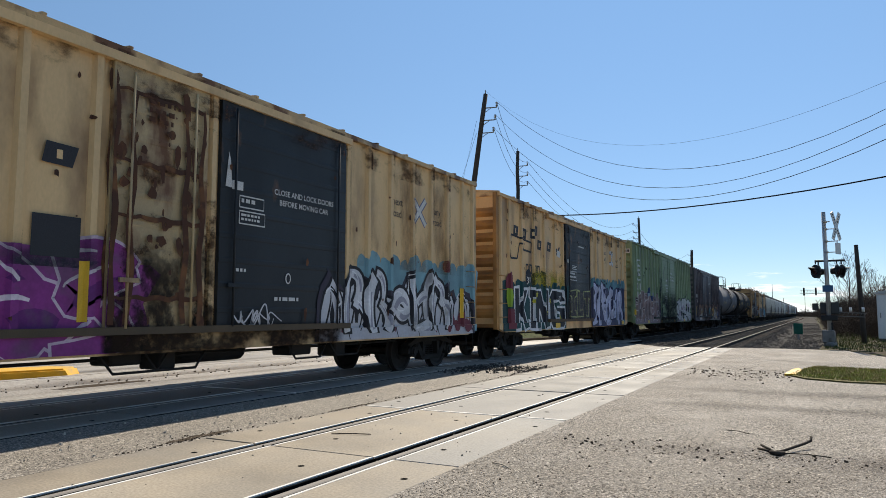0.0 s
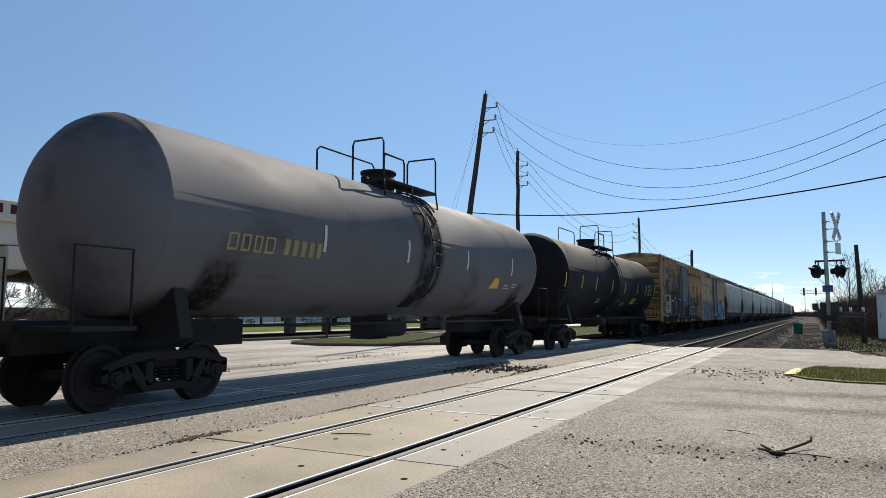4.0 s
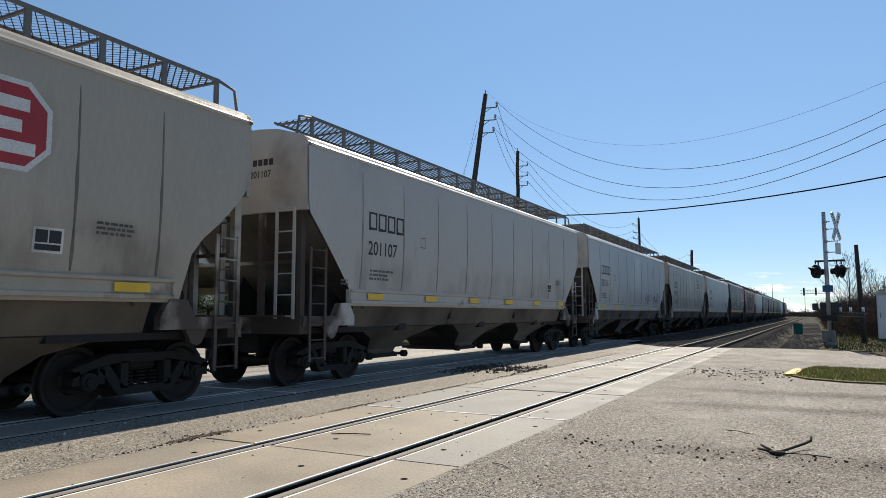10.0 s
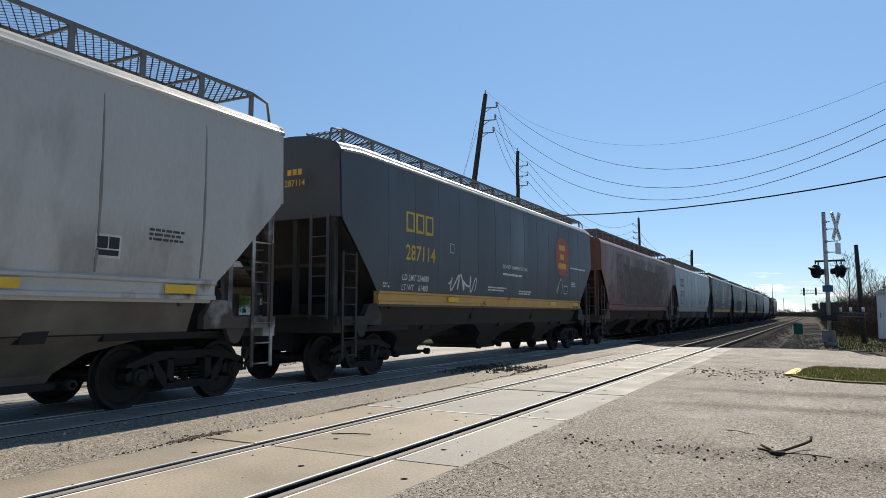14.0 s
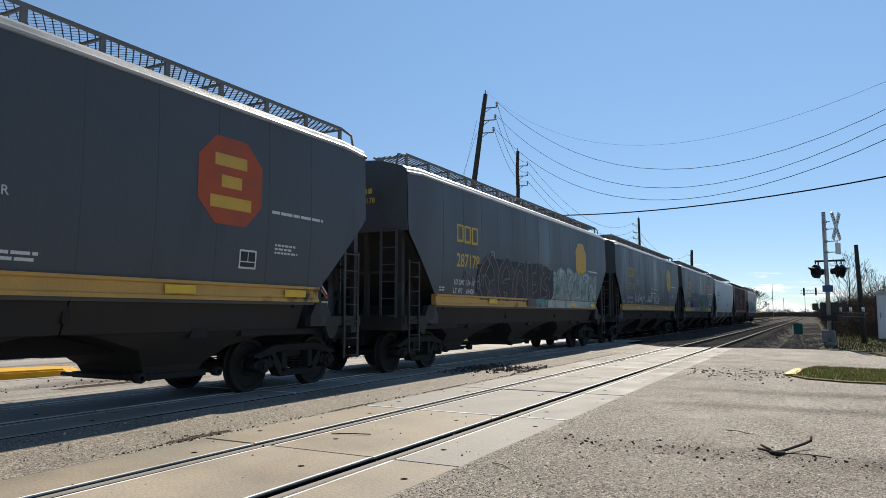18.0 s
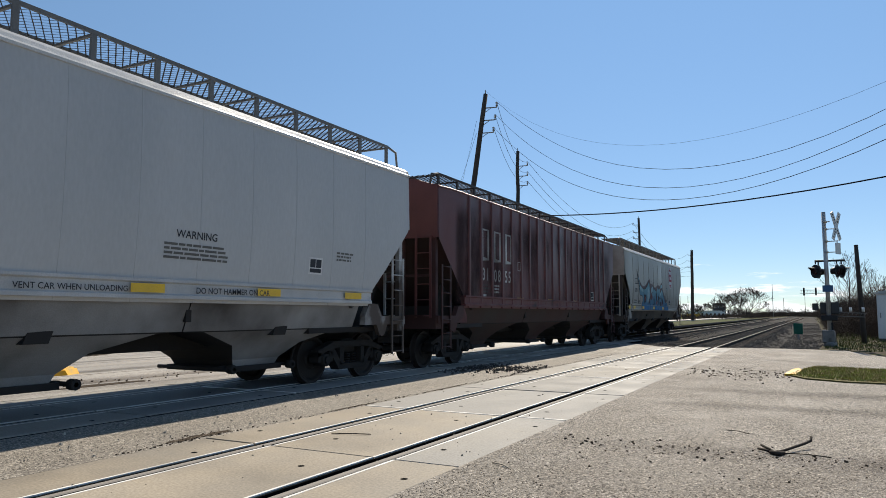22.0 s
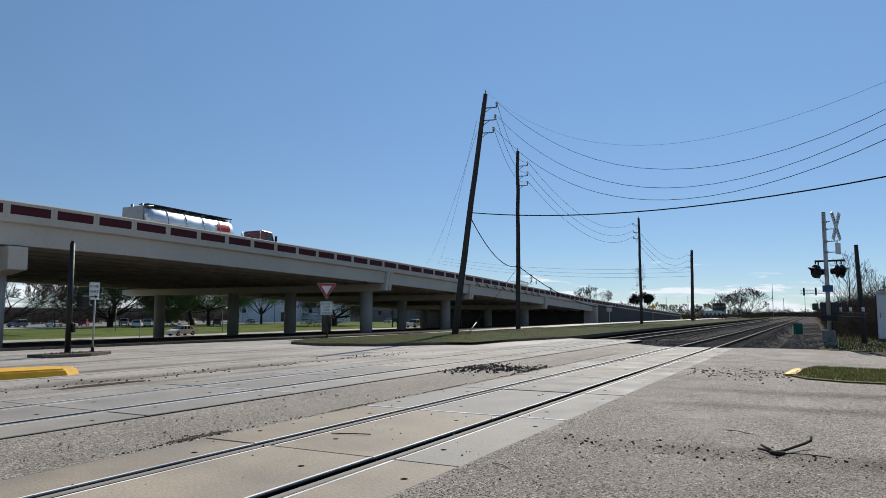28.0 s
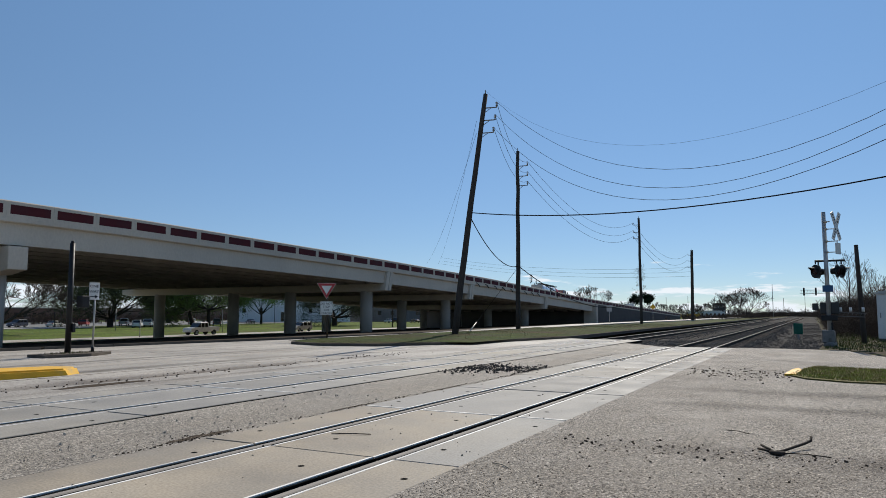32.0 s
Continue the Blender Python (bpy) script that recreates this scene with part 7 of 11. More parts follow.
# dark brown boxcar
RUST_BROWN = (0.38, 0.225, 0.16)
stain(b4, s4, -7.7, 7.8, 0.9, 4.6, (0.13, 0.083, 0.078), 0.6, 0.5, 0.46, 0.2, (1, 1, 0.5), (0.2, 1.6))
stain(b4, s4, -6.2, 1.2, 0.9, 2.35, RUST_BROWN, 0.75, 1.2, 0.42, 0.2, (1, 1, 0.5), (0.5, 0.4))
stain(b4, s4, 1.3, 7.0, 0.9, 2.5, (0.24, 0.14, 0.115), 0.7, 1.3, 0.44, 0.2, (1, 1.6, 0.4), (0.5, 0.4))
for y0, y1, z0, z1 in ((-7.1, -6.72, 2.62, 2.88), (-6.7, -6.42, 2.62, 2.88), (-6.95, -6.55, 2.2, 2.45), (-6.02, -5.68, 2.2, 2.45)):
    mark(b4, s4, "number_panel", mat("grey_panel", (0.44, 0.43, 0.42), 0.8, var=0.25, scale=3, second=(0.16, 0.14, 0.13), amount=0.25), lambda bm: patch(bm, y0, y1, z0, z1), "faded white number panel")
words(b4, s4, [("25", -6.92, 2.24, 0.25, 1), ("50", -5.99, 2.24, 0.25, 0.95)], LETTER_B)
framed_print(b4, s4, -5.2, 2.62, 0.3, 0.28, 2, 8)
words(b4, s4, [("CLOSE AND LOCK DOOR", -0.40, 3.95, 0.095, 0.75), ("BEFORE MOVING CAR", -0.34, 3.82, 0.095, 0.75)], LETTER_W)
stain(b4, s4, -6.1, -4.2, 0.86, 2.0, (0.48, 0.44, 0.41), 0.85, 1.3, 0.46, 0.15, (1, 1, 1), (0.3, 0.3))
stain(b4, s4, -3.5, -1.6, 0.86, 1.9, (0.34, 0.35, 0.35), 0.7, 1.8, 0.52, 0.15, (1, 1, 1), (0.3, 0.3))
stain(b4, s4, -3.6, 0.9, 0.84, 2.1, (0.06, 0.052, 0.052), 0.6, 1.3, 0.46, 0.15, (1, 0.7, 1), (0.4, 0.4))
OLD_WHITE = mat("faded_white_spray", (0.42, 0.40, 0.38), 0.8, var=0.3)
mark(b4, s4, "graffiti", OLD_WHITE, lambda bm: poly(bm, [(-5.9, 1.25), (-5.0, 1.3), (-4.45, 1.62), (-4.5, 1.28), (-4.7, 0.9), (-5.8, 0.9)]), "faded white sprayed wedge")
mark(b4, s4, "graffiti", OLD_WHITE, lambda bm: stroke(bm, [(-2.75, 1.8), (-2.5, 1.35), (-2.3, 1.7), (-2.05, 1.35), (-1.9, 1.8)], 0.12, 0.06, 0.001, 0), "faded white sprayed zigzag")
mark(b4, s4, "graffiti", OLD_WHITE, lambda bm: poly(bm, [(-2.6, 1.1), (-2.0, 1.15), (-2.1, 1.3), (-2.5, 1.3)]), "faded white sprayed bar")
scrawl(b4, s4, -4.9, 1.0, 1.4, 0.9, (0.32, 0.22, 0.10), 43, 0.06)
for z0, z1, y0, y1, c, most in ((1.0, 2.3, 2.3, 5.7, (0.34, 0.18, 0.13), 0.8), (1.2, 2.1, 2.5, 3.4, (0.52, 0.30, 0.13), 0.85), (0.95, 1.9, 3.6, 4.6, (0.36, 0.09, 0.07), 0.85), (1.0, 2.0, 4.4, 5.4, (0.48, 0.26, 0.12), 0.8), (1.0, 2.2, 2.2, 5.6, (0.55, 0.50, 0.47), 0.8)):
    stain(b4, s4, y0, y1, z0, z1, c, most, 1.7, 0.50, 0.10, (1, 1.6, 0.7), (0.25, 0.3))
for k, (y, z, r, g0, g1, sy) in enumerate(((2.6, 1.5, 0.4, 60, 250, 1.5), (3.2, 1.6, 0.35, -70, 110, 1.6), (3.9, 1.4, 0.35, 100, 300, 1.5), (4.5, 1.5, 0.4, -80, 90, 1.4), (5.1, 1.35, 0.32, 40, 230, 1.6), (2.9, 1.2, 0.3, 180, 350, 1.2), (4.3, 1.1, 0.3, 0, 160, 1.0))):
    mark(b4, s4, "graffiti", OLD_WHITE if k % 3 else GOLD_PATCH, lambda bm: stroke(bm, arc_pts((y, z), r, g0, g1, 10, sy), 0.07, 0.03, 0, 0), "worn thin sprayed arc")
stain(b4, s4, 6.3, 6.75, 0.9, 2.2, (0.06, 0.10, 0.22), 0.8, 1.2, 0.42, 0.2, (1, 1, 0.4), (0.1, 0.4))
mark(b4, s4, "sticker", plain("blue_sticker", (0.05, 0.16, 0.38)), lambda bm: patch(bm, 5.75, 6.3, 1.12, 1.42))
placard(b4, s4, 5.78, 1.46, 0.45, 0.34)
stain(b4, s4, -0.9, 0.45, 1.3, 2.05, (0.10, 0.22, 0.24), 0.75, 1.2, 0.42, 0.2, (1, 1, 1), (0.2, 0.2))
mark(b4, s4, "ring_mark", LETTER_W, lambda bm: stroke(bm, arc_pts((-0.47, 1.99), 0.09, 0, 360, 14, 1.3), 0.03, 0.03, 0, 0), "small white stencilled ring")
mark(b4, s4, "ring_bar", LETTER_W, lambda bm: patch(bm, -0.485, -0.455, 1.93, 2.05))
mark(b4, s4, "reflector", REFLECT, lambda bm: patch(bm, -1.08, -0.98, 1.70, 2.12), "yellow reflective strip")
scrawl(b4, s4, 0.30, 1.5, 0.34, 0.5, (0.50, 0.48, 0.48), 44, 0.035)
small_print(b4, s4, 0.14, 3.12, 0.5, 1, LETTER_W, 0.05)
for k, (y, z, r, g0, g1, sy) in enumerate(((1.75, 1.7, 0.3, 80, 280, 1.7), (2.1, 1.75, 0.3, -80, 100, 1.6), (1.9, 1.25, 0.3, 190, 350, 1.0))):
    mark(b4, s4, "graffiti", OLD_WHITE, lambda bm: stroke(bm, arc_pts((y, z), r, g0, g1, 10, sy), 0.06, 0.03, 0, 0), "worn thin sprayed arc")
reflectors(b4, s4, 1.2, (-7.72, -6.55, 7.35), vertical=True)

# old golden boxcar
WHITE_OLD = mat("old_white_panel", (0.50, 0.46, 0.38), 0.75, var=0.2, scale=2, second=(0.32, 0.24, 0.15), amount=0.25)
stain(b5, s5, 2.1, 7.9, 0.85, 3.4, (0.34, 0.15, 0.075), 0.75, 0.9, 0.47, 0.16, (1, 1, 0.7), (0.4, 1.2))
stain(b5, s5, 4.6, 7.4, 0.85, 2.4, (0.34, 0.24, 0.17), 0.7, 1.1, 0.46, 0.14, (1, 1, 1), (0.4, 0.5))
stain(b5, s5, 4.8, 7.9, 0.85, 3.0, (0.06, 0.028, 0.02), 0.7, 3.6, 0.63, 0.08, (1, 1, 0.6), (0.4, 0.8))
stain(b5, s5, -7.8, -1.2, 0.85, 4.6, (0.20, 0.10, 0.045), 0.65, 1.2, 0.58, 0.14, (1, 1, 0.6), (0.2, 1.0))
stain(b5, s5, -7.8, -1.2, 1.4, 4.5, (0.16, 0.13, 0.12), 0.7, 0.8, 0.50, 0.16, (1, 1, 0.6), (0.4, 0.8))
stain(b5, s5, -7.85, -4.6, 0.82, 1.7, (0.10, 0.08, 0.075), 0.85, 0.9, 0.40, 0.16, (1, 1, 0.8), (0.2, 0.6))
stain(b5, s5, -7.8, 7.9, 3.2, 4.82, (0.20, 0.085, 0.04), 0.55, 3.0, 0.62, 0.08, (1, 1, 0.4), (0.2, 0.04))
stain(b5, s5, -4.95, -1.2, 0.82, 2.9, (0.10, 0.094, 0.10), 0.95, 0.6, 0.34, 0.10, (1, 1, 1), (0.25, 0.3))
mark(b5, s5, "number_panel", WHITE_OLD, lambda bm: patch(bm, -6.93, -5.05, 1.42, 2.54), "faded white number panel")
words(b5, s5, [("432 02", -6.85, 1.62, 0.42, 1)], LETTER_B)
for y, w in ((-6.8, 0.22), (-6.45, 0.22), (-6.05, 0.22), (-5.5, 0.16)):
    mark(b5, s5, "company_mark", LETTER_B, lambda bm: patch(bm, y, y + w, 2.12, 2.42), "", 0.006)
for y, z, w in ((-6.65, 3.78, 0.7), (-5.75, 3.72, 0.5), (-5.05, 3.72, 0.25), (-4.6, 3.7, 0.25), (-4.2, 3.15, 0.65), (-3.4, 3.1, 0.65), (-2.6, 3.05, 0.7)):
    mark(b5, s5, "buffed_patch", GREY_BUFF, lambda bm: poly(bm, [(y, z), (y + w, z + 0.02), (y + w + 0.05, z + 0.42), (y + 0.06, z + 0.45)]), "grey painted-out block of the company mark")
pool_bracket(b5, s5, -6.2, 2.75, 1.6, 0.7, 0.05)
PALE_SPRAY = mat("pale_spray", (0.50, 0.49, 0.47), 0.75, var=0.25)
for y, z, r, g0, g1, sy in ((-3.3, 2.0, 0.35, 20, 200, 1.1), (-2.45, 1.6, 0.45, 100, 290, 1.4), (-1.7, 1.9, 0.35, -60, 120, 1.3), (-3.7, 1.2, 0.4, 180, 330, 1.0), (-2.0, 1.1, 0.3, 0, 170, 0.9), (-4.3, 1.7, 0.35, 60, 260, 1.5), (-4.75, 1.9, 0.18, 0, 330, 2.2), (-6.6, 1.05, 0.2, 90, 400, 1.2), (-6.1, 1.0, 0.22, 30, 300, 1.1)):
    mark(b5, s5, "graffiti", PALE_SPRAY, lambda bm: stroke(bm, arc_pts((y, z), r, g0, g1, 12, sy), 0.13, 0.04, 0, 0), "pale sprayed arc over a black coat")
sprayed(b5, s5, 0.2, 1.95, 1.05, 2.45, [(0.1, 0.1, 0.1), (0.52, 0.51, 0.50), (0.11, 0.085, 0.08), (0.10, 0.13, 0.17), (0.44, 0.43, 0.42)], 52, 2, cloud=False, fat=0.4, line=0.9)
sprayed(b5, s5, 2.2, 4.9, 0.95, 2.5, [(0.1, 0.1, 0.1), (0.52, 0.51, 0.50), (0.085, 0.11, 0.15), (0.15, 0.06, 0.04), (0.44, 0.43, 0.42)], 53, 3, cloud=False, fat=0.36, line=0.9)
for k in range(3):
    scrawl(b5, s5, -0.75, 1.35 + 0.42 * k, 0.85, 0.36, (0.50, 0.50, 0.49), 54 + k, 0.028)
words(b5, s5, [("the nation's boxcar pool", 2.4, 4.12, 0.42, 1.32)], LETTER_B)
words(b5, s5, [("any", 6.15, 3.25, 0.27, 1), ("road", 6.12, 2.93, 0.27, 1)], mat("faded_dark_paint", (0.20, 0.11, 0.05), 0.8))
small_print(b5, s5, 4.0, 3.35, 1.0, 3, LETTER_B, 0.06)

stain(b5, s5, -7.9, 7.9, 0.82, 1.25, (0.03, 0.02, 0.015), 0.9, 1.2, 0.40, 0.2, (1, 0.6, 1), (0.2, 0.15))
stain(b5, s5, -1.6, 2.2, 1.0, 2.2, (0.07, 0.035, 0.022), 0.85, 1.0, 0.46, 0.15, (1, 0.7, 1), (0.4, 0.5))
reflectors(b5, s5, 1.14, (-2.35, -6.8), 0.5, 0.14)
reflectors(b5, s5, 0.84, (-2.8, 0.4, 3.0, 4.4), 0.5, 0.14)
mark(b5, s5, "reflector", REFLECT, lambda bm: patch(bm, 6.5, 7.05, 1.15, 1.42), "yellow reflective strip")
placard(b5, s5, 6.55, 1.52, 0.5, 0.42)
mark(b5, s5, "sticker", plain("green_sticker", (0.02, 0.30, 0.10)), lambda bm: patch(bm, 5.75, 6.0, 2.05, 2.17))

# second railway-pool boxcar
pool_blocks(b6, s6, ((-6.85, 3.92), (-5.88, 3.95), (-4.92, 3.98), (-4.05, 3.98), (-4.08, 3.58), (-3.32, 3.6)), 0.36, 0.28)
mark(b6, s6, "company_mark", LETTER_B, lambda bm: (stroke(bm, [(-2.35, 3.64), (-1.85, 3.86)], 0.13, 0.13, 0, 0), stroke(bm, [(-2.32, 3.86), (-1.88, 3.62)], 0.13, 0.13, 0.001, 0)), "plain dark crossed block of the company mark")
pool_bracket(b6, s6, -6.62, 3.12, 1.95, 0.7)
for y in (-5.85, -5.55, -5.0, -4.68):
    mark(b6, s6, "company_mark", LETTER_B, lambda bm: [stroke(bm, [p, q], 0.055, 0.055, 0, 0) for p, q in (((y, 2.68), (y, 2.95)), ((y, 2.93), (y + 0.2, 2.93)), ((y + 0.2, 2.68), (y + 0.2, 2.95)))])
words(b6, s6, [("43 494", -5.65, 2.26, 0.28, 1.1)], LETTER_B)
words(b6, s6, [("CLOSE AND LOCK DOORS", -0.52, 4.15, 0.125, 0.95), ("BEFORE MOVING CAR", -0.38, 3.98, 0.125, 0.95)], LETTER_W)
framed_print(b6, s6, -1.15, 3.14, 0.6, 0.14, 1, 9)
mark(b6, s6, "stencil_patch", LETTER_W, lambda bm: poly(bm, [(-0.98, 3.0), (-0.6, 2.98), (-0.62, 3.08), (-0.98, 3.1)]))
framed_print(b6, s6, -0.98, 2.68, 0.6, 0.24, 2, 10)
framed_print(b6, s6, -0.72, 1.22, 0.72, 0.12, 1, 11)
small_print(b6, s6, -1.12, 1.9, 0.3, 2, LETTER_W, 0.03)
paint_cloud(b6, s6, -8.0, -1.75, 0.84, 2.35, (0.36, 0.38, 0.40), 60)
stain(b6, s6, -7.9, -1.6, 0.84, 2.6, (0.34, 0.44, 0.52), 0.8, 0.8, 0.46, 0.16)
stain(b6, s6, -7.0, -1.6, 0.84, 2.2, (0.50, 0.40, 0.28), 0.85, 1.0, 0.54, 0.1, (1, 1, 1), (0.4, 0.4), 0.005)
stain(b6, s6, -5.2, -1.5, 0.84, 2.2, (0.16, 0.10, 0.07), 0.75, 2.0, 0.60, 0.1, (1, 1, 0.8), (0.4, 0.4), 0.006)
mark(b6, s6, "painted_patch", mat("tan_patch", (0.24, 0.17, 0.12), 0.75, var=0.2), lambda bm: patch(bm, -3.2, -2.5, 1.6, 2.05), "brown painted-over patch")
PALE_BANDS, BLUE_SPRAY = mat("pale_stripes", (0.50, 0.54, 0.58), 0.75, var=0.3), mat("bright_blue_spray", (0.07, 0.30, 0.50), 0.75, var=0.3)
for k in range(11):
    mark(b6, s6, "graffiti_band", PALE_BANDS, lambda bm: patch(bm, 0.12 + 0.03 * (k % 3), 0.75 + 0.05 * (k % 4), 1.12 + 0.155 * k, 1.195 + 0.155 * k), "pale sprayed band across the door")
mark(b6, s6, "graffiti_band", PALE_BANDS, lambda bm: patch(bm, 0.5, 1.3, 1.06, 1.55), "pale sprayed block on the door")
for pts in ([(0.02, 1.06), (0.42, 1.06), (0.4, 1.9), (0.2, 2.15), (0.05, 1.9)], [(0.4, 3.0), (0.65, 3.02), (0.6, 3.1), (0.45, 3.1)]):
    mark(b6, s6, "graffiti", BLUE_SPRAY, lambda bm: poly(bm, pts), "blue sprayed shape on the door")
wild(b6, s6, 1.82, 3.95, 0.84, 2.4, (0.09, 0.27, 0.38), (0.30, 0.47, 0.54), (0.48, 0.58, 0.60), (0.08, 0.20, 0.22), (0.60, 0.66, 0.70), 62, 2, "teal and blue sprayed piece with pale outlines")


def bubble_letters(car, side):
    """Round blue letters with pale outlines, dotted with white."""
    teal, sky = mat("teal_coat", (0.05, 0.17, 0.19), 0.75, var=0.35, scale=1.5), fade_paint("sky_fill", (0.24, 0.38, 0.46), (0.09, 0.27, 0.42), 0.9, 2.1)
    deep, pale, dot = fade_paint("deep_fill", (0.14, 0.28, 0.32), (0.06, 0.20, 0.26), 0.9, 2.1), mat("pale_outline", (0.46, 0.58, 0.58), 0.7, var=0.3, scale=3), mat("white_dot", (0.60, 0.60, 0.66), 0.75, var=0.2)
    stain(car, side, 3.4, 5.8, 1.9, 2.85, (0.40, 0.27, 0.30), 0.75, 1.0, 0.42, 0.25, (1, 1, 1), (0.3, 0.4))
    sprayed_shape(car, side, [(3.6, 0.84), (3.7, 2.1), (4.3, 2.3), (4.75, 2.28), (5.55, 2.3), (5.6, 1.8), (6.0, 1.72), (6.1, 2.12), (6.5, 2.08), (6.6, 1.6), (6.75, 1.2), (6.5, 0.86)], teal, "dark teal sprayed ground coat")
    sprayed_shape(car, side, [(6.46, 1.74), (7.2, 1.82), (7.18, 1.35), (7.12, 1.0), (6.77, 1.0), (6.56, 1.45)], teal, "dark teal sprayed corner", None)
    for pts, m in (([(3.88, 1.5), (3.88, 1.92), (4.08, 2.16), (4.41, 2.21), (4.78, 2.11), (4.94, 1.78), (4.94, 1.3), (4.84, 0.95), (4.53, 0.84), (4.15, 0.87), (3.91, 1.04)], deep), ([(4.0, 1.5), (4.02, 1.85), (4.21, 2.05), (4.51, 2.07), (4.75, 1.85), (4.79, 1.43), (4.69, 1.1), (4.44, 0.98), (4.14, 1.09)], sky),
                   ([(4.74, 2.23), (4.94, 2.23), (5.13, 1.96), (5.29, 2.24), (5.51, 2.24), (5.52, 1.85), (5.43, 1.44), (5.4, 0.99), (5.2, 0.86), (5.0, 0.92), (5.27, 1.08), (5.05, 1.52), (4.84, 1.9)], sky),
                   ([(5.54, 1.71), (5.78, 1.44), (5.98, 1.06), (5.92, 0.88), (5.65, 0.86), (5.49, 0.99), (5.49, 1.39)], deep), ([(6.1, 2.07), (6.44, 2.02), (6.43, 1.64), (6.26, 1.35), (5.93, 1.32), (5.72, 1.53), (5.83, 1.67), (6.06, 1.73)], sky),
                   ([(6.44, 1.42), (6.7, 1.37), (6.71, 1.15), (6.49, 0.95), (6.15, 0.91), (6.0, 1.02), (6.26, 1.25)], sky)):
        sprayed_shape(car, side, pts, m, "round blue sprayed letter", pale, 0.035)
    stain(car, side, 6.5, 7.25, 1.1, 1.8, (0.40, 0.46, 0.50), 0.6, 2.0, 0.5, 0.15, (1, 1, 1), (0.1, 0.2))
    for y, z, r in ((3.91, 2.36, 0.14), (4.22, 1.85, 0.12), (5.71, 2.37, 0.085), (6.02, 2.39, 0.085), (4.22, 2.31, 0.05), (4.96, 2.34, 0.05), (5.28, 2.42, 0.05), (4.66, 1.72, 0.08), (4.29, 1.35, 0.035), (6.61, 1.93, 0.05), (5.86, 2.27, 0.04)):
        spray_dot(car, side, y, z, r, dot, "pale sprayed dot")


bubble_letters(b6, s6)
words(b6, s6, [("next", 3.72, 3.98, 0.22, 1), ("load", 3.72, 3.74, 0.22, 1), ("any", 5.62, 3.98, 0.24, 1), ("road", 5.58, 3.72, 0.24, 1)], LETTER_B)
cross_mark(b6, s6, 5.0, 3.95, 0.28)
placard(b6, s6, 5.55, 1.80, 0.50, 0.32)
words(b6, s6, [("XCF 2HA", 7.36, 1.33, 0.125, 0.8)], LETTER_B)
reflectors(b6, s6, 1.4, (-2.4,), vertical=True)
stain(b6, s6, -7.8, 7.7, 2.4, 4.7, (0.20, 0.09, 0.04), 0.7, 2.0, 0.62, 0.1, (1, 1, 0.5))
stain(b6, s6, -1.9, 2.0, 0.82, 1.2, (0.06, 0.03, 0.02), 0.85, 1.4, 0.42, 0.2, (1, 0.6, 1), (0.3, 0.1))
stain(b6, s6, -7.8, 7.8, 4.35, 4.82, RUSTY, 0.6, 1.6, 0.55, 0.12, (1, 0.6, 1), (0.2, 0.03))


# number plates across the tops of two boxcar ends
def end_plate(car, h, x, z, w, hgt, seed):
    rnd = random.Random(seed)
    bm = B()
    box(bm, x, x + w, -h - 0.055, -h - 0.035, z, z + hgt)
    plate = part("end_plate", bm, WHITE_PATCH, car, "white plate across the end wall")
    bm = B()
    u = x + 0.05
    while u < x + w - 0.1:
        k = rnd.uniform(0.05, 0.09)
        box(bm, u, u + k, -h - 0.060, -h - 0.054, z + 0.05, z + hgt - 0.05)
        u += k + 0.04
    part("lettering", bm, LETTER_B, plate)


end_plate(b3, (54.45 - 35.8) / 2, 0.15, 4.42, 1.25, 0.22, 1)
end_plate(b4, 7.9, 0.2, 4.05, 0.75, 0.18, 2)



